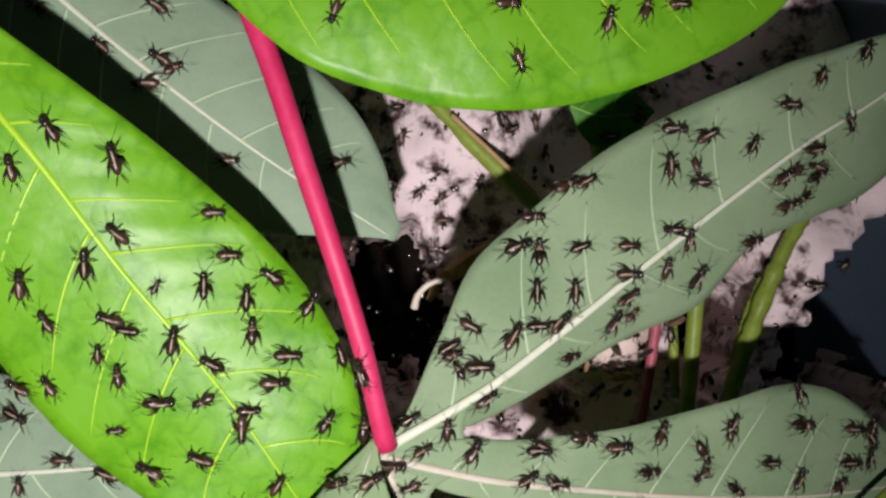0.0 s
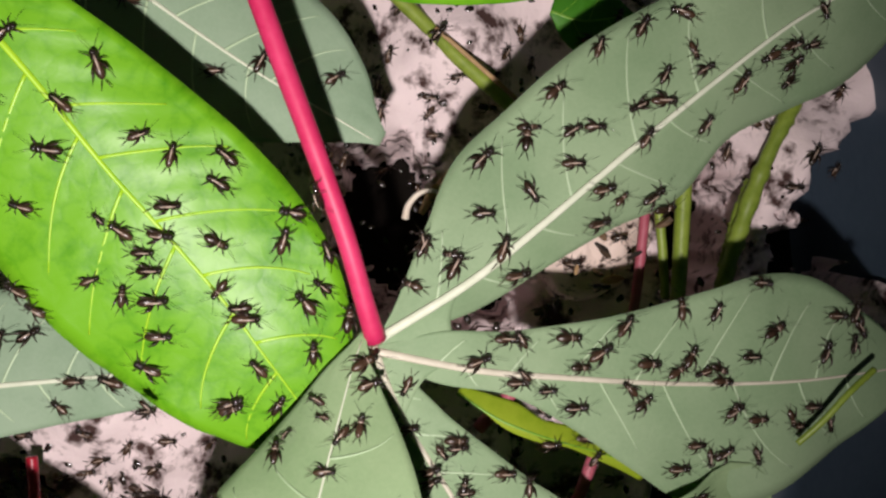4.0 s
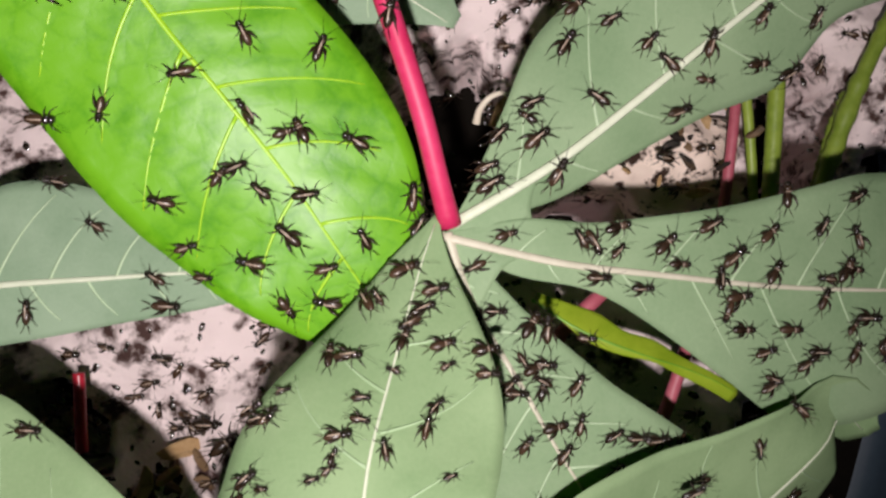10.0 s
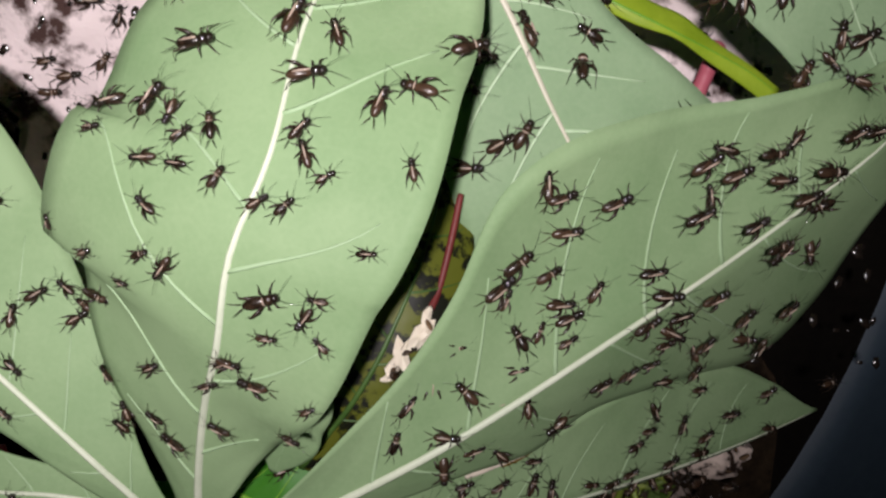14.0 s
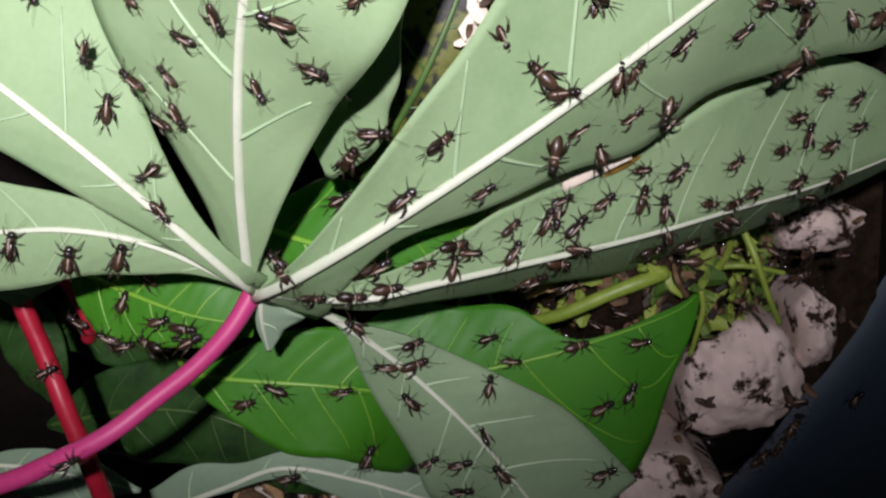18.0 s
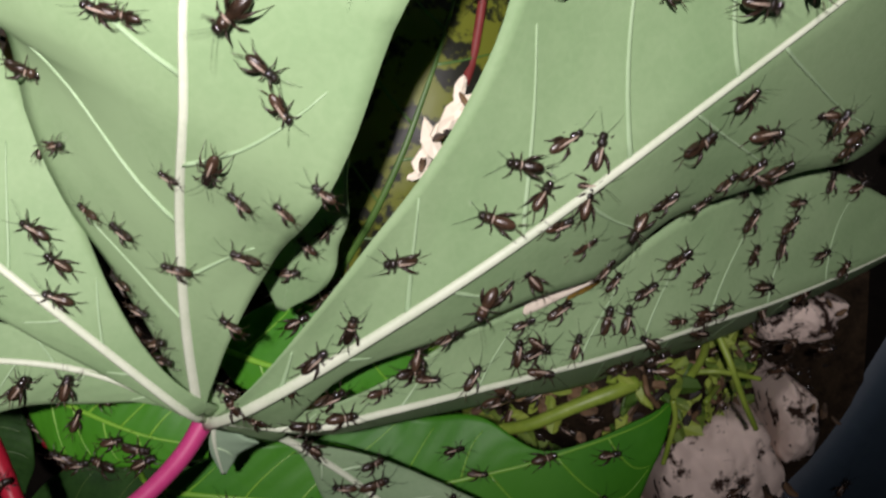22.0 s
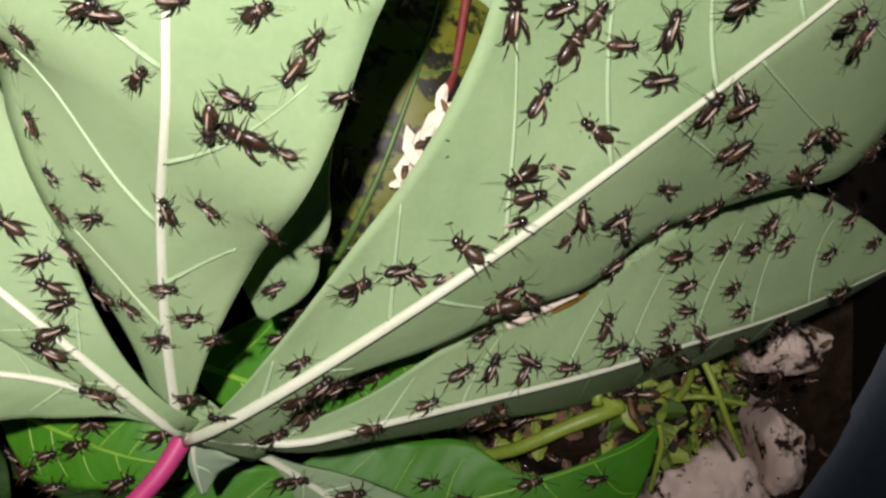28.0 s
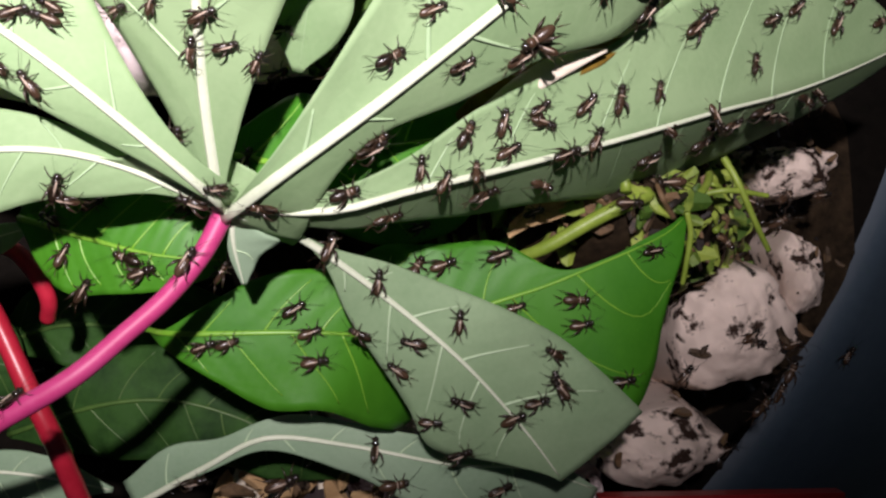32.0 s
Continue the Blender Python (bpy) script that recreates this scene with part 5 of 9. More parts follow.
def motions():
    wander('R', 12, (0, 3, 6, 9, 12), 0.52, 3)
    wander('LR', 20, (0, 3, 6, 9, 12, 14), 0.50, 4, (0.05, 0.75))
    wander('U', 8, (0, 3, 6, 9, 12), 0.54, 5, (0.1, 0.8))
    wander('up2', 8, (0, 4, 8, 12, 15, 19), 0.50, 6, (0.55, 0.97))
    wander('up2', 9, (0, 15, 19, 22, 24, 27, 30), 0.43, 12, (0.24, 0.58))
    wander('ur2', 11, (0, 6, 12, 17, 21, 26, 30), 0.50, 7, (0.2, 0.8), (-0.95, -0.1))
    wander('ur2', 8, (0, 6, 12, 17, 21, 26, 30), 0.50, 8, (0.3, 0.9), (0.1, 0.9))
    wander('r2', 9, (0, 16, 19, 23, 28, 31), 0.45, 9, (0.3, 0.9), (-0.9, 0.8))
    wander('A', 4, (0, 3, 6, 9, 12), 0.6, 10, (0.3, 0.95))
    roam(0, 0.64, (0, -46.1, 41.5, 101, .17, -.25, 123), (3, -50.2, 41.8, 101.6, .13, -.13, 32), (6, -50.6, 43.3, 101.9, .06, -.19, 150))
    roam(0, 0.60, (0, -50.9, 36.1, 100.8, .13, -.24, 103), (3, -52.6, 34, 100.5, .01, -.16, 132), (6, -52.8, 38.1, 101.4, .09, -.13, 140), (9, -51.7, 35, 100.7, .12, -.13, 170))
    roam(2, 0.62, (0, -37.5, 28.4, 97.6, .17, -.26, 138), (3, -43, 32.6, 99.2, .11, .16, 142), (6, -44.5, 35.6, 99.8, .17, -.08, 150), (9, -42.4, 36.6, 99.5, .2, -.05, 175))
    roam(2, 0.54, (0, -25.9, 32, 95, .19, .02, 3), (3, -33.5, 29, 97, .22, -.27, 22), (6, -36.3, 28.2, 97.3, .16, -.27, 160), (9, -43.5, 28.2, 98.4, .1, -.13, 175))
    roam(0, 0.70, (0, -41.8, 24.1, 97.4, .15, -.27, 93), (3, -45, 26.7, 98.2, .07, -.21, 172), (6, -48.8, 29.2, 99.2, .07, -.25, 150), (9, -52.4, 28.1, 99.3, .18, -.29, 170))
    roam(2, 0.58, (0, -23.5, 26.3, 94.6, .21, .04, 3), (3, -29.1, 26.1, 95.8, .2, .05, 77), (6, -33.8, 20.9, 96, .14, -.11, 165), (9, -27.8, 24, 95.3, .2, -.19, 120))
    roam(0, 0.57, (0, -20.6, 26.2, 40.9, -.63, .13, 113), (6, -17.9, 26.1, 42.4, -.43, -.18, 90), (12, -2.3, .2, 90.2, .08, .31, 3))
    roam(2, 0.63, (0, -17.5, 23.6, 92.4, .31, -.01, 153), (3, -21.5, 26.2, 94.2, .22, .02, 142), (6, -20.9, 24.4, 93.7, .25, -.24, 110), (9, -18.5, 22.7, 92.8, .28, -.03, 70))
    roam(2, 0.62, (0, -26.5, 21.8, 94.8, .22, .06, 93), (3, -29.8, 19.3, 95.3, .16, -.19, 2), (6, -18.7, 6.6, 91.6, .14, -.09, 140), (9, -20, 3.6, 91.4, .12, -.12, 10), (12, -13.4, 8, 90.7, .2, -.16, 108))
    roam(0, 0.38, (0, -32.7, 21.5, 95.9, .16, -.04, 63), (3, -38.9, 17.2, 95.9, .15, -.16, 132), (6, -34.8, 7.5, 93.8, -.01, -.22, 150), (9, -20.9, -22.1, 97.5, -.34, .57, 20), (12, -18.7, -29.8, 102.7, -.36, .3, 23), (13.5, -18.6, -38.9, 106.1, -.27, .26, 36), (23, -25.1, -48.9, 104.2, -.41, -.15, 10))
    roam(0, 0.69, (0, -50.1, 21, 97.4, .13, -.34, 93), (3, -54.4, 22.8, 98.1, .18, -.36, 92), (9, -54.2, 12.3, 95, -.15, -.21, 0))
    roam(2, 0.60, (0, -20.9, 20.4, 93.4, .26, -.15, 93), (3, -22.7, 22.5, 93.9, .24, -.01, 152), (6, -15.7, 21.2, 91.9, .32, -.05, 100), (9, -5.1, -.1, 87.6, .38, -.07, 60), (12, 1.6, -8, 87.4, -.41, -.33, 143))
    roam(0, 0.66, (0, -12.5, 20, 90.8, .3, -.1, 63), (3, -12.5, 18.5, 90.8, .26, .07, 172), (6, -14.9, 18.2, 91.5, .26, .02, 30), (9, -13.2, 10.8, 91.1, .21, -.03, 155), (12, -6.6, 9.4, 89.6, .28, -.07, 103))
    roam(0, 0.56, (0, -46.6, 16.1, 96.1, -.06, -.11, 123), (3, -49.1, 18.8, 96.6, .11, -.19, 162), (9, -46.1, 13.9, 95.7, .12, -.17, -100), (12, -42.7, 10.6, 94.9, .07, -.32, 113))
    roam(2, 0.54, (0, -36, 15.5, 95.4, .06, -.09, 173), (3, -33.3, 12.7, 94.6, .06, -.17, 2), (6, -24.5, 7.5, 92.6, .14, -.23, 60), (9, -25.5, 3.9, 92, .08, -.25, 140), (12, -19.2, 6.5, 91.7, .14, -.09, 23))
    roam(0, 0.68, (0, -30.3, 14.2, 94.6, .11, -.13, 83), (3, -30.5, 15.5, 95, -.27, -.47, 2), (6, -30.4, 14.2, 94.6, .11, -.13, 60), (9, -28.1, 13.5, 94.2, .77, .54, 110), (12, -24.7, 11.7, 93.3, .16, -.1, 63))
    roam(1, 0.62, (0, -19.9, 15.8, 92.9, .23, -.07, 93), (3, -23.3, 14.5, 93.4, .2, -.23, -28), (6, -21.9, 13, 92.8, .2, -.09, 85), (9, -20.4, 11.8, 92.5, .16, .04, 120), (12, -20.9, 10.7, 92.6, .17, -.11, 163))
    roam(2, 0.66, (0, -15.2, 12.7, 91.4, .22, .08, 3), (3, -14, 14.4, 91.3, .21, -.18, 77), (6, -10.7, 10.9, 90.5, .2, -.03, 90), (9, -5.8, 3.6, 88.6, .36, -.01, 90), (12, -9.1, 6, 89.6, .24, .04, 113))
    roam(2, 0.48, (0, -40.1, 12, 94.9, .17, -.22, 93), (3, -40.7, 8.5, 94.2, .04, -.1, 22), (6, -34.9, .6, 92, .15, -.28, 50), (9, -33.6, -7.9, 89.4, -.22, -.12, 0), (12, -16.1, -14.9, 93.6, -.47, .63, 123), (13.5, 3, -47.1, 85.2, .28, .5, 126), (15.5, 9.2, -77.6, 77.1, .42, -.27, 74), (19, 10.3, -80.2, 76.1, .38, -.15, 29), (23, 10.1, -70.4, 84.4, .48, -.58, 20), (28, 10.4, -70.3, 84.2, .48, -.59, 19), (30, 10.5, -72, 82.8, .52, -.54, 17), (32, 8.4, -72.6, 83.8, .44, -.58, 27))
    roam(2, 0.61, (0, -24.8, 11.3, 93.3, .16, -.16, 153), (3, -32.4, 10.2, 94.2, .02, -.17, 2), (6, -30.6, 10, 93.9, -.37, .03, 130), (9, -29.2, 6.8, 93, .06, -.14, 25), (12, -35.2, 11.3, 94.6, .11, -.12, 78))
    roam(0, 0.70, (0, -16.8, 9.1, 91.5, .18, -.24, 3), (3, -10.6, 5.3, 90, .24, .04, 132), (6, 2.6, -11.7, 95.3, -.06, .56, 60), (9, 3.9, -13.4, 86.3, .04, -.11, 90), (12, 9.9, -16.3, 86, .08, .07, 63), (13.5, 11.5, -23.4, 85.7, .83, .45, 106))
    roam(0, 0.54, (0, -46.4, 7.3, 94.2, -.01, -.1, 123), (3, -48.1, 4.3, 93.7, .06, -.28, 142), (6, -44.8, 1.6, 93.1, .17, -.25, 100), (9, -36, -3.9, 90.3, .08, -.25, 20), (12, -27.6, -2.5, 90.6, -.05, -.08, 13))
    roam(2, 0.57, (0, -20.1, 5, 91.6, .12, -.17, 3), (3, -19.7, 4.9, 91.6, .12, -.17, -178), (6, -20.1, 1.4, 91.1, .06, -.15, 10), (9, -11.8, -2.1, 89.4, .18, -.31, 120), (12, -8.5, -2.1, 88.7, .24, -.2, 3))
    roam(2, 0.68, (0, -20.7, 2.6, 91.4, .08, -.14, -87), (3, -19.3, 3.3, 91.3, .13, -.14, 2), (6, -18.1, -3.8, 90.1, .14, -.19, 150), (9, -10.6, -10.6, 93.4, -.47, .51, 130), (12, -8.6, -14.2, 96.4, -.1, .51, 3), (13.5, -2.2, -19.7, 99.3, -.04, .43, 146))
    roam(1, 0.60, (0, -9.3, 3.4, 89.6, .21, -.18, 63), (3, -9.6, -1.8, 89.1, .24, -.2, 92), (6, 3.4, -15.1, 97.5, -.17, .46, 40), (9, 4.6, -16, 98.1, -.13, .42, 10), (12, 6.5, -19.3, 86, .11, -.02, 143), (13.5, 6, -28.5, 103.9, .1, .46, 26))
    roam(2, 0.42, (0, -37.6, 1.6, 92.5, .14, -.23, -177), (3, -41.9, -2.1, 91.7, .04, -.25, 172), (6, -13.2, -22.1, 100.2, -.19, .52, 25), (9, -10.8, -22.2, 100.8, -.09, .52, 0), (12, -10.5, -25.9, 103, -.07, .48, 13), (13.5, -7.9, -37.5, 107.7, -.06, .22, 51), (15.5, -8.8, -36, 107.4, .27, -.4, 24), (23, -5.4, -48.9, 109, -.16, -.1, 120))
    roam(2, 0.64, (0, -25.9, -2.2, 90.8, -.12, -.15, 163), (3, -31.6, .8, 91.6, .02, -.39, 2), (6, -24.9, -2.2, 90.8, .01, -.32, 90), (9, -12.8, -17.5, 97.4, -.24, .56, 0), (12, -9.4, -21.9, 100.7, -.04, .53, 13), (13.5, -10, -27.5, 103.9, -.08, .45, 76))
    roam(2, 0.57, (0, -15.6, -5.8, 89.6, .03, -.17, 63), (3, -17.2, -4.1, 90, .09, -.2, 132), (6, -19, -6, 89.8, .19, -.2, 0), (9, -17.1, -6.2, 89.5, .05, -.24, 20), (12, -12.5, -5.6, 89, .16, -.22, 143))
    roam(1, 0.57, (0, -7.1, -5.1, 91.5, -.4, .48, 3), (3, -14.8, -9.7, 88.3, .2, -.31, 62), (6, -13.5, -7.8, 88.6, .15, -.29, 150), (9, -5.9, -15.2, 97.1, .06, .47, 70), (12, -4, -18, 98.5, .02, .42, 93), (13.5, -9.8, -52.6, 107.5, -.08, -.36, 26), (15.5, -9.6, -51.1, 108.1, -.15, -.21, 174), (23, -8, -59.6, 105, -.08, -.58, 150))
    roam(0, 0.69, (0, -39.4, 51.8, 78.8, .03, -.07, -177), (6, -41.4, 47.7, 78.6, -.04, -.12, 90))
    roam(2, 0.66, (0, -16.1, 48.7, 75.9, .24, .07, 93), (3, -19.6, 42.4, 77.1, .1, .01, 62), (9, -19.1, 34.4, 76.4, .05, -.18, 120))
    roam(0, 0.66, (0, -4, 11.2, 94.5, -.44, -.35, 103), (3, -7.8, 20.9, 96.2, -.76, -.37, 92), (6, -9, 29.4, 97.5, .34, .05, 75), (9, -8.8, 26.7, 97.4, -.06, -.14, 80))
    roam(1, 0.71, (0, -4.1, 2.4, 87.8, .37, -.16, 93), (3, -4.8, 3, 88.2, .44, -.01, 82), (6, 9.2, -13.9, 86.1, .08, .12, 0), (9, 11, -13.5, 85.9, .08, .17, 60), (12, 16.7, -19.9, 84.8, .27, .04, 63), (13.5, 18.3, -26.6, 84.6, .13, .68, 86), (15.5, 21.5, -32.8, 83.6, .14, .18, 24))
    roam(2, 0.64, (0, 45.2, 47.7, 83.7, -.05, .18, 33), (3, 45.7, 50.1, 83.4, -.08, .16, 162), (6, 54.3, 48, 83.4, .07, .13, 0))
    roam(0, 0.65, (0, 40.1, 48.5, 83.6, -.03, .25, 3), (3, 39.2, 47.6, 83.8, -.01, .24, 62), (6, 36.5, 45.5, 84.3, .08, .19, 10), (9, 34.8, 39.6, 85.4, .06, .17, 80))
    roam(2, 0.58, (0, 58.1, 53.4, 82.3, .09, .2, 3), (3, 49.2, 33.5, 82.4, .48, -.4, 62), (6, 51.2, 33.8, 81.4, .44, -.37, 50), (9, 50.6, 31.6, 80.7, .45, -.44, 80))
    roam(0, 0.54, (0, 68.1, 52, 80.7, .46, -.38, -47), (6, 70.9, 48, 77.4, .46, -.35, 60))
    roam(2, 0.55, (0, 63.5, 58.4, 80.3, .15, .24, 63), (6, 60.1, 45.1, 82, .46, -.37, 80))
    roam(0, 0.61, (0, 71.3, 63.2, 78.5, .06, .2, 63), (6, 76.4, 47.8, 74, .53, -.4, 30))
    roam(0, 0.53, (0, 52.2, 46.8, 83.8, .07, .12, 63), (3, 48.7, 41.4, 84.6, .03, .13, 32), (6, 50.5, 45.1, 84.1, -.01, .14, 60))
    roam(2, 0.67, (0, 39.6, 42.6, 84.8, -.01, .18, 93), (3, 42.1, 36.4, 85.6, .08, .11, 2), (6, 49.6, 37.5, 84.1, .41, -.37, 80), (9, 49.1, 37.7, 84.5, .44, -.38, 80))
    roam(0, 0.54, (0, 44.4, 40.7, 84.9, .01, .14, -177), (3, 42.5, 40.3, 85, .08, .15, 62), (6, 46.8, 41.9, 84.8, -.26, .08, 50), (9, 38.5, 40.1, 85.3, -.03, .17, 60))
    roam(2, 0.67, (0, 57.2, 42.7, 82.5, .44, -.39, 33), (3, 54.5, 40.1, 82.8, .46, -.4, 62), (6, 57, 38.1, 80.4, .49, -.39, 30), (9, 59.4, 37.6, 78.7, .47, -.39, 60))
    roam(2, 0.66, (0, 62, 47.4, 82.1, .45, -.39, 3), (3, 63, 46.4, 81, .46, -.39, 12), (6, 61.9, 38.6, 77.8, .47, -.43, 0), (9, 64.3, 39.7, 77, .4, -.45, 30))
    roam(1, 0.63, (0, 63.7, 43.7, 79.4, .41, -.43, 33), (6, 68.2, 38.7, 74.4, .46, -.42, 20))
    roam(1, 0.62, (0, 59, 38.7, 79.5, .5, -.4, 3), (3, 47.2, 4.5, 79, .18, .09, 92), (6, 48.6, 3.6, 78.9, .11, .14, 60), (9, 45.2, .4, 79.8, .23, .09, 45), (12, 41.9, .8, 80.6, .24, .14, 53))
    roam(0, 0.59, (0, 42.5, 32.2, 85.4, .42, -.37, 93), (3, 39.4, 30.7, 86.5, .21, -.14, 62), (6, 41, 32.3, 86.3, -.03, .19, 30), (9, 41.9, 30.9, 85.1, .42, -.38, 60))
    roam(0, 0.55, (0, 33.5, 30.7, 86.3, .01, .04, 3), (3, 31.8, 32.3, 86.2, -.05, .05, 2), (6, 33.1, 31.4, 86.3, .01, .04, 40), (9, 26.3, 26.2, 86.4, -.07, .09, 50))
    roam(2, 0.54, (0, 26.4, 30.1, 86.2, -.11, .03, 23), (3, 28.4, 31.6, 86.3, -.02, .02, 32), (6, 28.7, 32.7, 86.2, 0, .04, 0), (9, 21, 29.2, 85.7, -.16, .11, 30))
    roam(0, 0.71, (0, 17.3, 29.6, 85.3, -.17, .13, 23), (3, 15.1, 27, 85.5, -.09, .2, 47), (6, 14.1, 26.6, 85.6, .01, .22, 30), (9, 14.8, 25.5, 85.8, .01, .22, 60))
    roam(1, 0.64, (0, 20.6, 28.9, 85.7, -.16, .11, 93), (3, 21.8, 30.2, 85.7, -.18, .07, 82), (6, 23, 12.8, 85.5, .39, -.44, 30), (9, 22.8, .5, 84, .09, .17, 20), (12, 23.1, -8, 84.5, .13, -.11, 13))
    roam(0, 0.66, (0, 33.6, 26.5, 86.5, 0, .06, 3), (3, 33.1, 23.3, 85.6, .43, -.41, 2), (6, 39.6, 27.6, 84.6, .39, -.38, 90), (9, 34.5, 26.1, 86.8, .2, -.16, 80))
    roam(1, 0.59, (0, 39.5, 27.8, 84.7, .4, -.41, 93), (3, 46.3, -5.2, 80, .2, .07, 32), (6, 49, -11.1, 79.3, .19, -.06, 40), (9, 48.8, -13.1, 79.1, .18, -.12, 0), (12, 46.9, -14, 79.4, .28, -.09, 23), (13.5, 43.8, -23.5, 78.8, .27, -.22, 66))
    roam(0, 0.70, (0, 45, 26.8, 81.4, .48, -.4, 63), (3, 41.6, 22.5, 80.9, .44, -.44, 32), (6, 45.7, 24, 79.5, .43, -.42, 0), (9, 47.7, 24.2, 78.5, .41, -.41, 30))
    roam(2, 0.60, (0, 20.4, 23.1, 86.5, -.07, .15, 93), (3, 22.3, 22.5, 86.7, .02, .1, -58), (6, 24.6, 18.9, 86.9, .04, .06, 50), (9, 19.6, 18.1, 87.1, .01, .08, 150), (12, 20.9, 16.8, 87.2, .04, .05, 33))
    roam(2, 0.60, (0, 26, 23.4, 86.6, -.03, .08, 93), (3, 28.5, 26.7, 86.5, 0, .06, 2), (6, 30, 22.9, 87, -.08, .14, 40), (9, 29.2, 23.3, 86.7, 0, .05, 140), (12, 26.5, 14.5, 84.6, .39, -.36, 3))
    roam(2, 0.66, (0, 33.6, 23.3, 85.3, .43, -.41, 33), (3, 37.6, 1.8, 81.8, .21, .17, 52), (6, 41.3, 2.8, 80.5, .34, .09, 0), (9, 36.1, 1.3, 82.2, .24, .02, 30), (12, 38.2, .3, 81.7, .34, -.03, 63))
    roam(0, 0.65, (0, 31.9, 19.4, 84.2, .44, -.37, 63), (3, 32.9, 18.2, 83, .44, -.47, 2), (6, 28.5, 15.9, 84.2, .39, -.38, 20), (9, 30.8, 17.5, 83.8, .45, -.47, 10), (12, 30.2, -.9, 83.4, .17, 0, 53))
    roam(2, 0.58, (0, 20.5, 18.3, 87.1, .01, .08, 3), (3, 15.2, 18.9, 87.2, -.07, .17, 2), (6, 11.8, 20.7, 87, -.04, .2, 0), (9, 10.2, 17.1, 87.6, .01, .13, 25), (12, 17.4, 12.8, 87.6, .08, .05, 23))
    roam(0, 0.71, (0, 24.3, 18.4, 87.1, -.45, .59, 63), (3, 20.2, 10.2, 85.6, .43, -.43, 2), (6, 16.8, 7, 85.3, .35, -.48, 30), (9, 13.8, 8, 87.4, .34, -.42, 70), (12, 3.1, -5.9, 87.5, -.06, -.18, 33))
    roam(2, 0.71, (0, 16.9, 16.4, 87.5, .04, .09, 63), (3, 18.2, 13.6, 87.5, .06, .06, 72), (6, 15.3, 13.2, 87.7, .01, .06, 70), (9, 11, 12.1, 87.9, -.09, .06, 40), (12, 5.6, .8, 87.4, .15, -.1, 33))
    roam(2, 0.59, (0, 10.6, 17.9, 87.5, .01, .13, -27), (3, 6.5, 14.5, 87.6, -.01, .04, 102), (6, 8.7, 9.2, 88, .07, .03, 30), (9, 4.4, 8.1, 87.8, -.22, .13, 20), (12, 2.9, 2.2, 88.8, -.09, .2, 63))
    roam(1, 0.53, (0, 8.3, 13.5, 87.8, -.17, .05, 23), (3, 5, 8.2, 87.9, 0, .08, 162), (6, 7.9, -2.5, 87.1, .14, -.01, 0), (9, 7.2, -1, 87.2, .09, .1, 20), (12, 4.1, -1.4, 87.6, .14, .1, 33))
    roam(2, 0.72, (0, 12.1, 12.1, 87.9, .03, .03, 3), (3, 11.1, 10.9, 88, -.08, .05, 62), (6, 12.7, 6.5, 87, .39, -.51, 0), (9, 4.8, 5.6, 88.1, -.11, .15, 30), (12, 1.9, -1.1, 88, .16, -.01, 43))
    roam(1, 0.53, (0, 25.7, 14.1, 84.8, .46, -.4, 3), (3, 30.5, -4.2, 83.7, .16, .03, 2), (6, 34.1, -6.6, 83, .12, -.63, 0), (9, 31.7, -4.2, 83.3, .23, -.03, 0), (12, 29.7, -11.5, 83.1, .08, -.31, 63), (13.5, 39.2, -33.4, 87.1, .36, -.28, 6), (15.5, 35.2, -32.8, 89, .37, -.39, 4))
    roam(2, 0.64, (0, 13.2, 7.6, 87.4, .34, -.42, 43), (3, 19, -.1, 84.7, .17, .29, 2), (6, 19.5, -.2, 84.6, .24, .13, 10), (9, 19.4, -1.5, 84.8, .2, .17, -60), (12, 14.5, -3.9, 86.1, .21, .85, 13))
    roam(0, 0.54, (0, 2.7, 4, 88.2, -.15, .17, 33), (3, -8.2, 8, 89.6, .2, -.19, 142), (6, .5, -4.9, 88.1, .2, -.13, 90), (9, 6, -11.4, 86.3, .14, -.05, 0), (12, 5.3, -8.9, 86.4, .18, -.16, 163), (13.5, 7.5, -15.8, 86.1, .03, -.01, 66))
    roam(1, 0.61, (0, 8.1, 2.8, 87.3, .18, -.2, 93), (3, 11.6, -15, 86, .06, -.09, 2), (6, 12.8, -18.4, 85.7, .11, -.11, 70), (9, 11.8, -19.3, 85.8, .09, .05, 30), (12, 12.2, -19.7, 85.8, .09, .05, 153), (13.5, 12.8, -34.2, 84, .05, -.16, 66), (15.5, 13.4, -35, 84, -.02, -.18, 164))
    roam(1, 0.64, (0, 53.9, 32.9, 79.5, .45, -.41, 3), (3, 44.1, 20.8, 78.4, .41, -.55, 2), (6, 55, 6.4, 77.4, .2, .06, 70), (9, 48, 6, 78.7, .18, .08, 90), (12, 47.7, 2.8, 79.1, .14, .14, 3))
    roam(1, 0.67, (0, 28.6, 1.9, 83.5, .11, -.04, 3), (3, 28.6, .3, 83.5, .08, .1, 2), (6, 32.7, 1.5, 83.1, .2, -.04, 70), (9, 29.6, -1.6, 83.6, .2, -.02, 45), (12, 31.1, -4, 83.4, .2, 0, 23))
    roam(0, 0.64, (0, 21.9, -.4, 84.3, .05, .29, 3), (3, 29.9, -10.3, 83.3, .19, -.15, 2), (6, 37.4, -9.9, 82, .26, -.04, 30), (9, 37.9, -6.4, 82.2, .23, .39, 80), (12, 35.7, -12.3, 82.2, .25, -.09, 33), (13.5, 35.5, -16.5, 81.5, .14, -.12, 96))
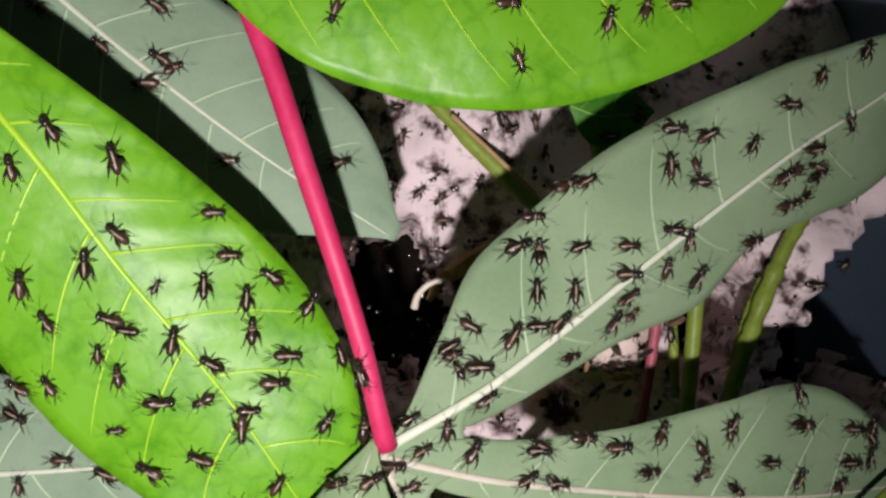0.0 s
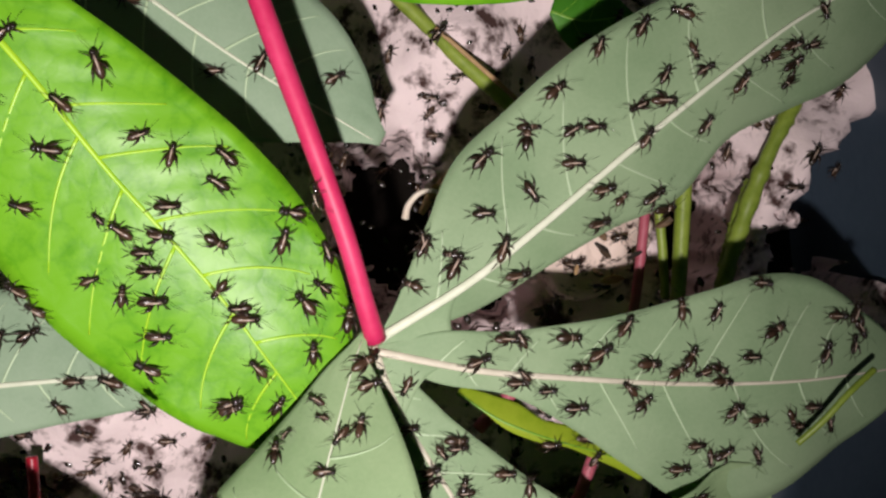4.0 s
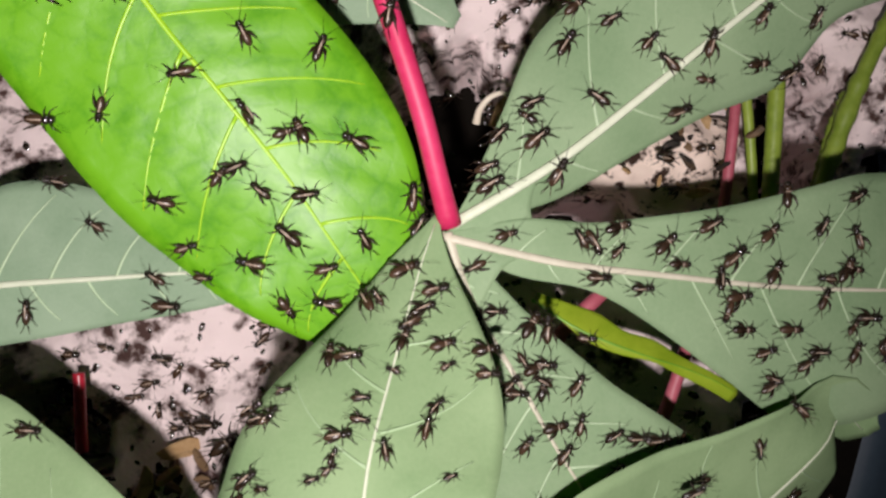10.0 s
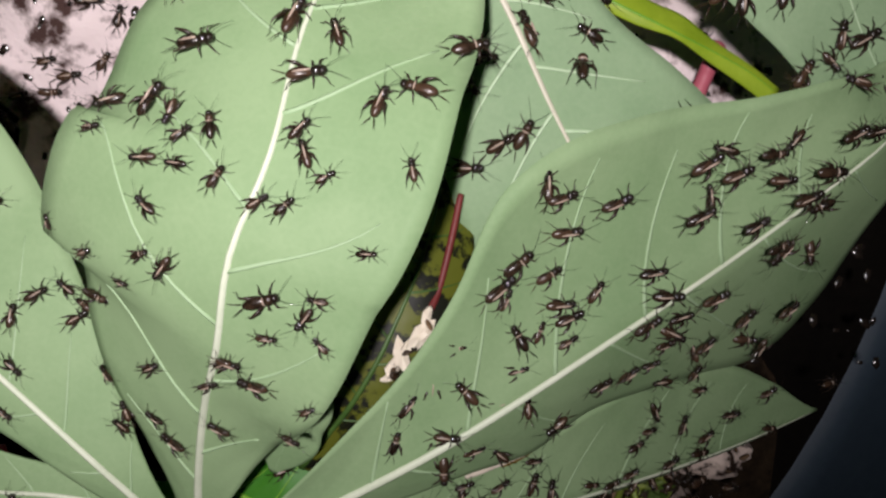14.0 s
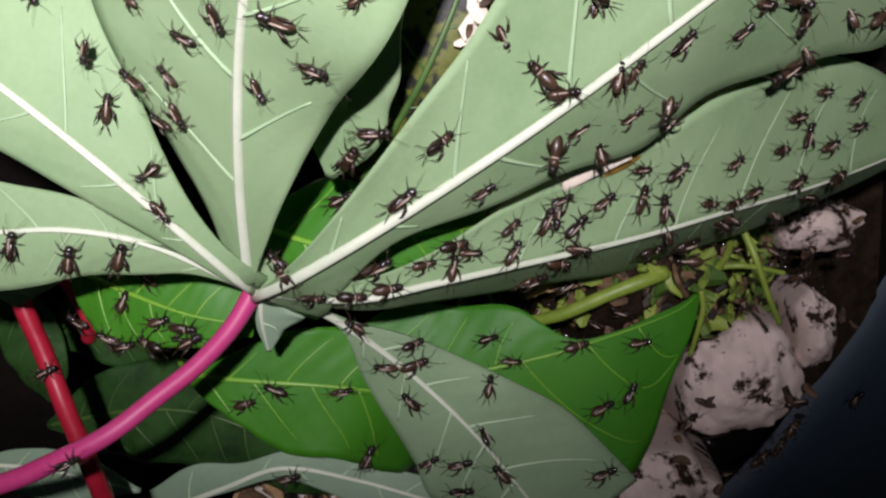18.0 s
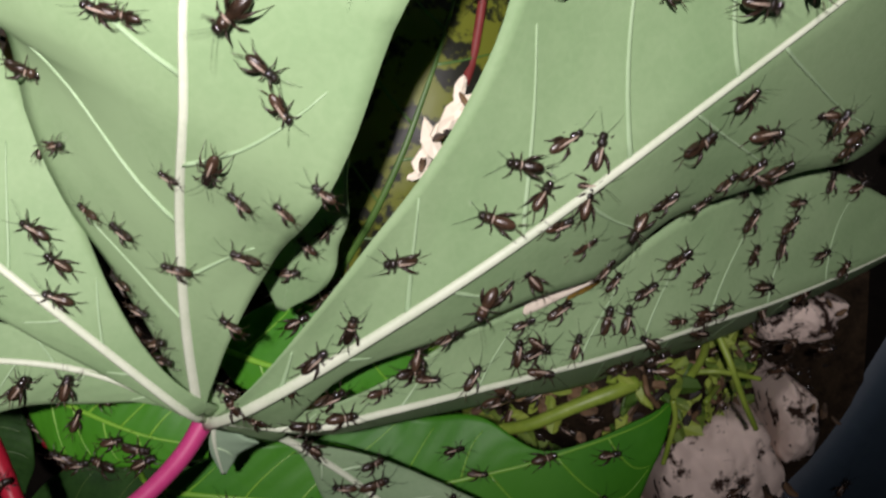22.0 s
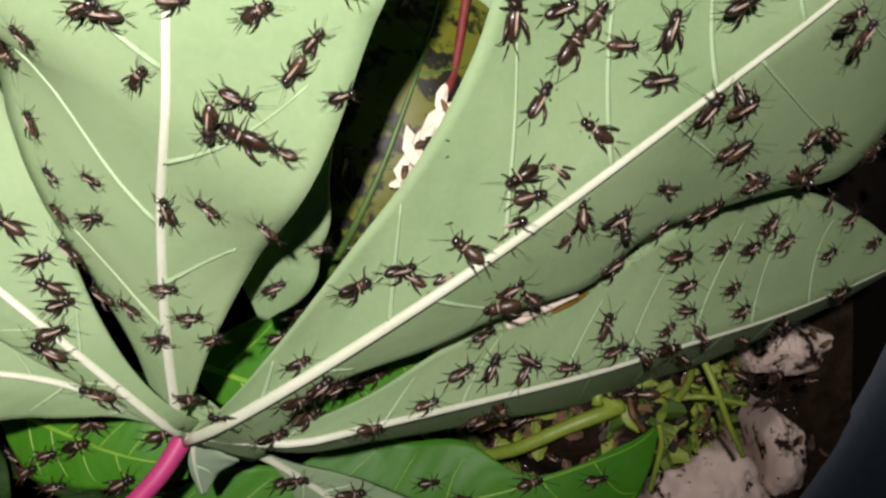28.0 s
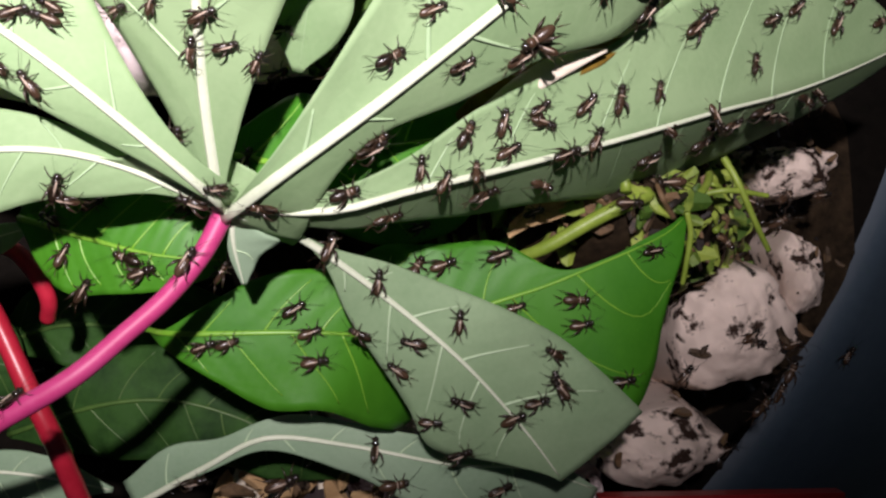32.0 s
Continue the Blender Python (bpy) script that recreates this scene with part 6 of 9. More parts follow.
    roam(0, 0.71, (0, 34, .7, 82.7, .28, -.09, 3), (3, 33.6, -2.1, 82.9, .21, .02, 32), (6, 38.8, -2.2, 81.7, .23, .06, 90), (9, 39.7, -3, 81.5, .29, -.04, 40), (12, 33.7, -6.8, 82.9, .19, -.01, 23), (13.5, 33.1, -15.8, 81.9, .01, -.17, 51))
    roam(1, 0.65, (0, 40.9, 2.4, 80.6, .34, .09, 63), (3, 41.5, -3.9, 81.2, .21, .09, 2), (6, 43.1, -10.1, 80.6, .23, -.05, 20), (9, 40.6, -8.6, 81.3, .21, -.08, 10), (12, 40.2, -8.8, 81.3, .21, -.08, 73), (13.5, 39.4, -10.9, 81.4, .29, -.05, 46))
    roam(1, 0.64, (0, 47.9, -.1, 79.4, .25, .05, -57), (3, 48.6, -3, 79.4, .17, .09, 62), (6, 48.4, -3.3, 79.5, .17, .09, 45), (9, 46, -5.2, 80.1, .2, .07, 60), (12, 44.9, -7.7, 80.4, .21, -.08, 53), (13.5, 46.6, -34.5, 83.5, .36, -.07, 6), (15.5, 41, -31.6, 86.8, .5, -.36, 34))
    roam(1, 0.56, (0, 52.6, 2.9, 78.1, .18, .06, 93), (3, 53.9, -7, 78.6, .2, .38, 2), (6, 50.3, -7.4, 79.4, .15, -.63, 30), (9, 53.8, -8.8, 78.4, .21, -.05, 70), (12, 49.2, -8.1, 79.4, .22, -.06, 13), (13.5, 48.3, -10.3, 79.4, .19, -.06, 36))
    roam(0, 0.59, (0, 64.7, 8.7, 74, .27, .28, 93), (3, 61.1, 8.6, 75.1, .33, .25, 2), (6, 65.8, 4.5, 74.5, .25, .18, 80), (9, 58.8, 6.4, 76.4, .34, .11, 30), (12, 51, 2.1, 78.5, .25, .02, 48))
    roam(1, 0.69, (0, 65.1, 3.9, 74.8, .25, .18, 3), (3, 62.9, 1, 75.8, .23, .15, 32), (6, 65.4, -5.9, 75.7, .26, .04, 70), (9, 57, -4.5, 77.7, .25, .02, 60), (12, 57, -2.6, 77.6, .22, .04, 83))
    roam(1, 0.59, (0, 39.1, -3.1, 81.7, .29, -.04, 3), (3, 40.8, -10, 81.1, .2, -.05, 42), (6, 41.2, -11.9, 80.9, .29, -.06, 0), (9, 41.5, -13.3, 80.7, .27, -.03, 0), (12, 39.1, -14.1, 81.2, .17, -.09, 3), (13.5, 40.1, -15.3, 80.9, .2, -.14, 86))
    roam(2, 0.55, (0, 59.5, -1.8, 76.9, .22, .06, 3), (3, 58.9, -3, 77.1, .22, .06, 2), (6, 60.8, -8.1, 76.9, .22, -.03, 90), (9, 53.5, -16.3, 77.7, .13, -.12, 0), (12, 52.6, -16.7, 77.8, .21, -.18, 53), (13.5, 51.8, -29.4, 81.5, .41, -.06, 16))
    roam(0, 0.59, (0, 64.6, -4.5, 75.8, .29, .05, 63), (3, 56.2, -11.6, 77.7, .21, -.06, 32), (6, 53, -15, 78, .22, -.09, 20), (9, 51.7, -18.1, 77.8, .16, -.18, 40), (12, 51.5, -30.8, 81.6, .39, -.04, 3), (13.5, 45, -40, 82.9, .59, -.44, 26), (15.5, 34.3, -60.9, 72.2, .43, -.69, 34), (19, 26.2, -69.4, 69.9, .58, -.26, 19), (23, 29.8, -66.7, 68.1, .52, -.21, 20), (28, 28, -67.3, 69.2, .59, -.26, -1), (30, 28.7, -69.2, 68.3, .51, -.17, 77), (32, 27.9, -67.9, 69.1, .59, -.26, 27))
    roam(0, 0.59, (0, 20.3, -4.4, 85.3, .2, .08, 33), (3, 20.8, -6.4, 85.1, .16, -.04, 2), (6, 18.1, -4.6, 85.7, .16, .4, 0), (9, 20.2, -6.3, 85.2, .14, -.17, 0), (12, 20.8, -23.2, 84, .18, .08, 13), (13.5, 22.6, -40.3, 90.5, .38, -.5, 26), (15.5, 22.4, -38.4, 82.4, .2, -.23, 64), (23, 18.7, -43.6, 90.2, .32, -.44, 20))
    roam(0, 0.65, (0, 74.1, -2, 72.7, .24, .1, 3), (3, 72.4, -2.7, 73.3, .28, .12, 62), (6, 76.7, -7.2, 72.1, -.15, -.2, 30), (9, 60.8, -11.2, 76.7, .18, -.05, 0), (12, 55.7, -8.2, 78, .22, -.05, 103), (13.5, 50.5, -18.7, 77.9, .16, -.15, 36))
    roam(1, 0.57, (0, 72, -5.5, 73.6, .3, .06, 33), (3, 60.3, -13, 76.7, .21, -.09, 2), (6, 59.9, -16.6, 76.5, .24, -.09, 0), (9, 59.1, -16.4, 76.7, .19, -.14, 70), (12, 60.2, -15.4, 76.5, .24, -.07, 83), (13.5, 47.5, -26, 76.9, -.45, -.85, 76))
    roam(0, 0.66, (0, 12, -.4, 86.6, .21, -.08, 63), (3, 14.7, -3.2, 86, .18, 0, 22), (6, 11.4, -.1, 86.7, .21, -.03, 60), (9, 13.4, -13.9, 85.7, .11, -.08, 90), (12, 12.4, -15.7, 85.8, .1, -.1, 83), (13.5, 11.4, -50.7, 90.6, .56, -.29, 36), (15.5, 10.1, -44.9, 82.3, .15, -.37, 84), (23, 10.1, -52.5, 90.6, .38, -.33, 170), (28, 9.9, -48.6, 92.4, .46, -.37, 99))
    roam(0, 0.53, (0, 4.6, -.5, 87.6, .1, .17, 33), (3, 4.4, -13.2, 86.7, .18, -.02, 2), (6, 9.2, -19.7, 86, .8, .5, 0), (9, 5, -18.9, 99.5, -.18, .41, 0), (12, 8.2, -22.7, 85.9, .04, .03, 3), (13.5, 7.4, -26.3, 85.5, .11, -.17, 6), (15.5, 8.5, -32.7, 84.1, -.16, -.21, 164))
    roam(1, 0.71, (0, .2, -2.1, 88.5, 0, -.61, 3), (3, -2.1, -3.2, 91.3, .11, .31, 32), (6, -3.7, -4.4, 91.9, .5, .24, 20), (9, -6.3, -6.4, 92.4, -.11, .47, 30), (12, -1, -2.9, 91.2, .13, .33, 23))
    roam(0, 0.61, (0, -2.5, -4.5, 91.8, -.01, .33, 33), (3, -1.2, -6.2, 92.4, .07, .38, 22), (6, -3.1, -7.8, 93.3, .13, .45, 30), (9, -2.2, -8.8, 93.8, .06, .42, 20), (12, -3.9, -8.1, 93.5, .06, .42, 168))
    roam(0, 0.54, (0, 25, -5.1, 84.8, .17, .39, 3), (3, 25.3, -7.7, 84.4, .42, .02, 2), (6, 24.4, -6, 84.6, .17, -.04, 0), (9, 26.5, -7.6, 84.2, .13, -.25, 0), (12, 28.1, -8.8, 83.8, .2, -.1, 23), (13.5, 38.8, -41.3, 85.3, .24, -.17, 36), (15.5, 31.7, -39.2, 87.7, .21, -.34, 64), (23, 31.6, -44.7, 85.7, .17, -.31, 30), (28, 29.8, -45.7, 85.7, .12, -.31, 29))
    roam(0, 0.70, (0, -59.2, -.5, 70.6, .05, .14, -27), (3, -57.8, -1.7, 70.6, .09, .08, 32), (6, -58.9, -1.5, 70.7, .15, .06, 160), (9, -61.2, 5.3, 69.9, -.06, .22, 170))
    roam(2, 0.58, (0, -51.5, -7.2, 70.8, .02, .07, 3), (3, -50.3, -9.1, 70.8, .05, .02, 2), (6, -48.5, -10.7, 70.7, .03, .1, 0), (9, -45.4, -8.9, 70.5, .08, .03, 150))
    roam(0, 0.54, (0, -57.6, -11.4, 71.1, .06, -.17, 93), (3, -52.5, -13.6, 70.5, .29, .18, 142), (6, -52.1, -14.9, 70.2, .04, -.27, 0), (9, -55, -1.1, 70.5, .11, .08, 150))
    roam(0, 0.59, (0, -10.1, 41.5, 75.9, .13, .09, 23), (3, -8.1, 40.3, 75.7, .14, .11, 32), (6, -5.9, 43.8, 75, .2, .19, 110))
    roam(2, 0.56, (0, 7.2, 44.9, 40.8, -.32, -.58, 13), (3, 12.8, 46.4, 43.1, 0, -.63, 32), (6, 15.6, 44.3, 41.2, .28, -.57, 30), (9, 16, 43.9, 40.7, .27, -.62, 30))
    roam(1, 0.59, (0, 14.9, 43.2, 40.4, -.02, -.64, 83), (3, 18.8, 41.2, 38.8, -.18, -.55, 2), (9, 12.8, 43.4, 40.4, -.13, -.67, 0))
    roam(0, 0.68, (0, 17.2, 54.7, 44, .59, .01, 123), (3, 9.2, 53.5, 47.5, -.42, -.34, 42), (6, 7.1, 55.7, 45.5, .2, .28, 80))
    roam(1, 0.64, (0, 23.9, 39.1, 85.5, -.03, .11, 33), (3, 25.8, 37.5, 85.7, -.07, .1, 42), (6, 25.2, 40, 85.3, .06, .16, 0), (9, 16.1, 31.1, 84.9, -.16, .12, 40))
    roam(2, 0.58, (0, 26.9, 39.7, 85.4, -.05, .19, 33), (3, 32.6, 44.3, 84.5, -.05, .18, 72), (6, 36.9, 40.9, 85.2, .28, .17, 0), (9, 25.6, 37.1, 85.7, -.07, .1, -100))
    roam(1, 0.62, (0, 19.2, 34.3, 85.1, -.12, .06, 3), (3, 19.6, 32.7, 85.2, -.12, .05, 62), (6, 44.7, 27.4, 81.9, .46, -.37, 60), (9, 42.2, 24.7, 81.9, .44, -.41, 0))
    roam(2, 0.58, (0, -1.4, 56.6, 38.3, -.6, -.09, 3), (3, 1.8, 58.9, 40.3, -.57, .24, 32), (6, 3.7, 48.7, 41.5, -.49, -.35, 60), (9, 4.2, 47.6, 41.2, -.39, -.45, 60))
    roam(2, 0.61, (0, 19.6, 52.9, 42.5, .59, .04, 23), (3, 21.6, 50.8, 41.1, .66, .13, 47))
    roam(2, 0.56, (0, 3.2, 40.5, 38.4, .19, -.15, 48), (3, 7.7, 42.9, 39.4, -.03, -.62, 2), (6, -2, 38.2, 40.3, .31, .44, 70), (9, -2.4, 42.7, 38.5, .35, .43, 80))
    roam(0, 0.62, (0, 50.8, 16.4, 49.5, -.52, -.19, 93), (3, 77.3, 26.3, 44.3, 0, -.41, 2), (6, 80.3, 28.1, 45.2, -.03, -.29, 0), (9, 77.8, 31.9, 44.5, -.38, .24, 60))
    roam(2, 0.72, (0, 78.7, 27, 44.6, 0, -.46, 3), (3, 80.9, 31.7, 45.6, -.2, .21, 62), (6, 82.6, 38.5, 41.9, -.09, .56, 0))
    roam(2, 0.63, (0, 37, 5.3, 48.3, .49, -.3, 33), (3, 34.3, 11.2, 50.3, -.59, -.38, 12), (6, 39.5, 13.6, 50.4, -.57, -.62, 30), (9, 35.9, 12.8, 50.4, .47, .13, 0), (12, 29.2, 13.9, 82.8, .49, -.44, 163))
    roam(0, 0.54, (0, 41.8, 9.7, 49.2, -.32, .37, 3), (3, 40, 7.1, 48.6, -.09, -.69, 2), (6, 36.6, 8.1, 48.2, .27, -.18, 0), (9, 38.4, 8.8, 48, .16, -.25, 30), (12, 38.3, 11.3, 49.6, .23, -.36, 3))
    roam(2, 0.69, (3, -38.4, 38.1, 98.9, .29, -.14, 112), (6, -35.4, 34.8, 97.7, .31, .16, 170))
    roam(2, 0.71, (3, -32.2, 5.9, 93.3, .2, -.32, 2), (6, -23.9, 2.3, 91.6, .08, -.2, 170), (9, -21.8, -2, 90.7, .05, -.1, 140), (12, -19.7, -2.7, 90.5, .06, -.08, 148))
    roam(2, 0.59, (3, -7.5, 12.9, 90, .15, -.1, 112), (6, -2.4, 4.9, 92.5, -.42, -.39, 90), (9, -3.7, -11.3, 95.1, .03, .46, 30), (12, -1.7, -12.9, 95.9, -.06, .49, 163), (13.5, 3.9, -21.2, 100.3, -.09, .43, 156))
    roam(0, 0.69, (3, -33, -4.1, 90.1, -.04, -.36, 152), (6, -30.6, -4.2, 90.4, -.01, -.31, 155), (9, -26.7, -5.8, 90.1, -.11, -.13, 170), (12, -17.1, -9.3, 88.7, 0, -.19, 143))
    roam(2, 0.71, (3, -44, -9.2, 70.4, .03, .02, 162), (6, -38.1, -12.3, 69.7, .09, -.24, 170), (9, -44.1, -13, 70.2, .13, -.03, 0))
    roam(0, 0.68, (3, -21.7, -9.3, 89.3, .02, -.17, 22), (6, -16.6, -10, 88.6, -.02, -.37, 20), (9, -16.5, -10.7, 88.3, 0, -.39, 170), (12, -8.9, -6.2, 91.4, -.34, .5, 143))
    roam(0, 0.33, (3, -12.6, -13.1, 94.1, -.37, .59, 62), (6, -8.7, -20.4, 100, .18, .8, 30), (9, -6.8, -18.8, 99, .05, .46, 160), (12, -4.9, -27.4, 103.8, .05, .5, 63), (13.5, -5.1, -41.4, 108.6, -.09, .12, 36), (15.5, -3.1, -39, 108.3, -.06, .17, 4), (23, -3.7, -51.7, 108.5, -.09, -.25, 140), (28, -3.4, -53.8, 107.9, -.06, -.38, 49))
    roam(2, 0.68, (3, -47.1, -19.2, 38.9, .52, -.04, 2), (6, -47.9, -24, 38.4, .16, -.46, 60), (9, -52.6, -23.8, 40.5, .44, -.53, 150), (12, -56.5, -22.3, 42.2, -.07, -.49, 143), (13.5, -52.1, -18.1, 42.2, .41, -.19, 6))
    roam(2, 0.64, (3, -62.5, -2.7, 71.1, .17, .04, 62), (6, -62.9, -16.5, 71.1, .05, -.02, 90), (9, -64.8, -14.7, 71.4, .03, -.03, 90))
    roam(0, 0.62, (3, -50.4, 7, 94.1, -.15, -.1, 152), (9, -38.5, 2.1, 92.7, .16, -.26, 165), (12, -38.8, -1, 91.7, .16, -.28, 103))
    roam(0, 0.36, (3, -7.4, -10.5, 94.5, -.26, .46, 162), (6, 1.1, -23.1, 101.1, -.04, .5, 60), (9, -.1, -18.1, 98.6, -.1, .43, 30), (12, 2.6, -30, 105.2, .09, .56, 153), (13.5, 2.5, -40, 109, -.07, .14, 106), (23, -1, -50.5, 109.1, -.12, -.2, 130))
    roam(1, 0.57, (3, -2.2, -11.8, 95.2, .01, .51, 82), (6, -.8, -14.9, 96.9, .02, .45, 30), (9, -.9, -15.6, 97.3, -.03, .41, 20), (12, -.1, -21.1, 100, .04, .43, 38), (13.5, 2.4, -32.9, 107, -.09, .39, 166))
    roam(0, 0.60, (3, 8.3, -19.6, 86.2, -.41, -.31, 32), (6, 9.6, -22.3, 85.8, .03, -.07, 90), (9, 9.2, -22.7, 85.8, .08, -.04, 0), (12, 8.9, -25, 85.6, .07, -.2, 23), (13.5, 10.5, -35.4, 83.8, -.15, -.08, 36), (15.5, 9.2, -38.2, 83.3, -.22, -.09, 94))
    roam(2, 0.51, (3, -7, -17.5, 98.3, -.04, .48, 2), (6, -1.4, -23.1, 101, .09, .5, 30), (9, -2.4, -25.6, 102.6, .01, .5, 80), (12, -1.7, -26.9, 103.4, .05, .47, 43), (13.5, -1.1, -34.5, 107.3, -.11, .32, 76))
    roam(2, 0.55, (3, 52.9, 4.1, 78, .26, -.01, 62), (6, 52, 1.3, 78.4, .18, .08, 10), (9, 53.4, 1.6, 78.1, .16, .09, 60), (12, 52.1, -.3, 78.5, .16, .12, 33))
    roam(0, 0.57, (3, 49.9, -17, 78.3, .42, 0, 2), (6, 47.1, -14.8, 79.3, .28, -.09, 0), (9, 45.2, -16.5, 79.5, .21, -.1, 20), (12, 48.1, -17.6, 78.6, .25, -.19, 73), (13.5, 47.8, -18.7, 78.5, .25, -.19, 96))
    roam(2, 0.59, (3, 54.8, -18.5, 77.2, .19, -.09, 32), (6, 52.2, -20.3, 77.3, .42, .03, 60), (9, 50.5, -27.1, 75.9, .14, -.29, 0), (12, 47.8, -27.5, 84.4, .55, -.38, 23), (13.5, 48.9, -30.1, 83, .45, -.14, 26))
    roam(0, 0.55, (3, 28.1, -18.5, 70.1, .07, -.35, 2), (6, 18.6, -17.7, 84.1, .62, .78, -30), (9, 36.9, -32.2, 79.3, .26, -.13, 0), (12, 35.7, -32.8, 79.6, .27, -.12, 3), (13.5, 40.9, -36, 85.6, .32, -.17, 6), (15.5, 33.7, -33.6, 89.3, .3, -.37, 29))
    roam(0, 0.54, (3, 35.9, -21.4, 67.7, .16, -.35, 62), (6, 20.7, -15.8, 70.6, -.12, -.23, 0))
    roam(0, 0.43, (6, 6.3, -22.3, 101, -.08, .31, 90), (9, 4.9, -25, 102, 0, .48, 60), (12, 12.8, -40.5, 83.2, .04, -.12, 63), (13.5, 12.4, -51.9, 89.5, .57, -.26, 76), (15.5, 11.2, -42.3, 82.9, .04, -.17, 174), (23, -1, -51.3, 88.4, .26, .01, 30), (28, 1, -46.4, 85.7, .35, .43, 59))
    roam(1, 0.63, (6, 13.2, -26, 85.3, .12, -.08, 0), (9, 14.8, -27.4, 85, .11, -.09, 20), (12, 14.8, -25.9, 85.1, .14, -.09, 143), (13.5, 13.1, -47.8, 90.6, .4, -.38, 46), (15.5, 12.8, -45.6, 91.9, .45, -.4, 14), (23, 14.8, -50.1, 88.9, .46, -.31, 60))
    roam(0, 0.65, (6, -20.1, -25.3, 100.1, -.32, .51, 150), (9, -23.4, -25.7, 98.6, -.45, .43, 10), (12, -22.5, -27.6, 100.1, -.44, .34, 23), (13.5, -18.8, -30.3, 102.9, -.39, .25, 6))
    roam(0, 0.58, (6, -24.8, -24.7, 97.3, -.46, .45, 30), (12, -22, -22.2, 97.1, -.36, .58, 63), (13.5, -48.2, -19.9, 39.7, .58, -.03, 86))
    roam(2, 0.57, (6, 21.3, -27.6, 84.1, .13, .04, 30), (9, 16.4, -31.3, 84.4, .1, -.1, 60), (12, 18.3, -32.6, 84, .13, -.12, 83), (13.5, 18.4, -51.9, 87, .33, -.21, 6), (15.5, 14.4, -49.5, 89.3, .37, -.34, 154), (19, 13.1, -58.6, 87.4, .37, -.18, 29), (23, 9.4, -57.2, 89.3, .38, -.28, 140), (28, 10.4, -65.1, 87.2, -.26, -.1, 19), (30, 15.3, -65, 84.7, .5, -.54, 67))
    roam(0, 0.60, (6, 26.3, -25.6, 83.4, .17, -.1, 20), (9, 26.6, -28.7, 83.1, .23, -.17, 0), (12, 25.5, -25.9, 83.5, .17, -.1, 33), (13.5, 30.4, -49.9, 84.4, .1, -.2, 6), (15.5, 29.6, -46.1, 85.6, .12, -.3, 44), (23, 27.4, -54.3, 83.8, .49, -.54, 60))
    roam(0, 0.54, (6, 23.1, -22.7, 83.6, .11, .07, 90), (9, 18.5, -27.1, 84.5, .14, 0, 80), (12, 18.2, -28.6, 84.4, .12, -.15, 3), (13.5, 16.7, -40.4, 93.2, .43, -.5, 16), (15.5, 11.2, -37.2, 83.6, .02, -.15, 134))
    roam(2, 0.58, (6, 19.1, -20.5, 84.2, .26, .09, 0), (9, 17.7, -21.7, 84.7, .23, .01, 60), (12, 20.4, -22.9, 84.1, .2, .04, 3), (13.5, 17.9, -43.9, 90.3, .32, -.44, 6), (15.5, 15, -40.7, 93.8, .36, -.53, 74), (23, 13.4, -44.6, 92.1, .4, -.44, 120))
    roam(0, 0.62, (6, 74.8, 3.4, 71.9, .28, .07, 0), (9, 59, .2, 77, .22, .07, 110), (12, 58.4, 1.5, 77, .17, .12, 63))
    roam(0, 0.69, (6, 78.1, 3.9, 70.8, .4, .08, 60), (9, 66.2, 6.4, 74, .31, .17, 70), (12, 61.6, 1, 76.2, .26, .1, 43))
    roam(0, 0.54, (6, 77.8, -1.4, 71.5, .36, 0, 80), (9, 69.6, -6.1, 74.4, .29, .07, 150), (12, 63.8, -10.4, 76, .28, -.05, 23))
    roam(0, 0.54, (6, 70.2, -11.3, 74.1, .28, -.04, 0), (9, 63.8, -14.8, 75.8, .19, -.07, 60), (12, 60.6, -19.8, 76.1, .11, -.09, 13), (13.5, 53.4, -23.3, 76.4, .1, -.21, 96))
    roam(0, 0.62, (6, 47.3, -20.6, 78.2, .19, -.22, 0), (9, 46.4, -21.4, 78.3, .33, -.14, 30), (12, 45.5, -34.6, 83.9, .33, -.08, 23), (13.5, 44.3, -37.8, 84.1, .29, -.04, 26), (15.5, 34.6, -35.9, 88, .34, -.32, 24), (23, 34.4, -42.1, 86, .13, -.29, 30))
    roam(0, 0.59, (6, 30.6, -17.7, 43, -.49, -.01, -30), (9, 32.5, -30.4, 81, .34, -.26, 30), (12, 28.4, -12.7, 82.8, .1, -.21, 3), (13.5, 7.2, -38.3, 83, -.15, -.11, 6))
    roam(2, 0.55, (6, 33.8, -18.4, 68.3, .4, .43, 0), (9, 44.4, -37.5, 37.1, -.57, -.06, 10), (12, 44.8, -24.2, 78.2, -.54, -.83, 13))
    roam(1, 0.54, (6, 42.8, 15.7, 50.6, -.37, .14, 0), (12, 40.7, 12.1, 50.8, -.64, -.32, 63))
    roam(2, 0.65, (6, 32.5, 3.7, 46.2, -.85, -.4, 40), (9, 41.8, 4.6, 46.2, .72, -.67, 0), (12, 32.3, 10.3, 48.6, -.12, -.32, 23))
    roam(2, 0.56, (6, -57.2, -22.9, 41.8, -.07, -.55, 150), (9, -62.5, -22, 41.5, -.26, -.51, 0), (12, -62, -24.5, 40.3, -.09, -.44, 33), (13.5, -58.7, -27.2, 38.9, -.04, -.54, 26))
    roam(1, 0.55, (9, 13, -22.3, 85.5, .15, -.02, 80), (12, 17.4, -20.2, 84.7, .26, .04, 3), (13.5, 18.9, -22.5, 84.4, .21, -.08, 156))
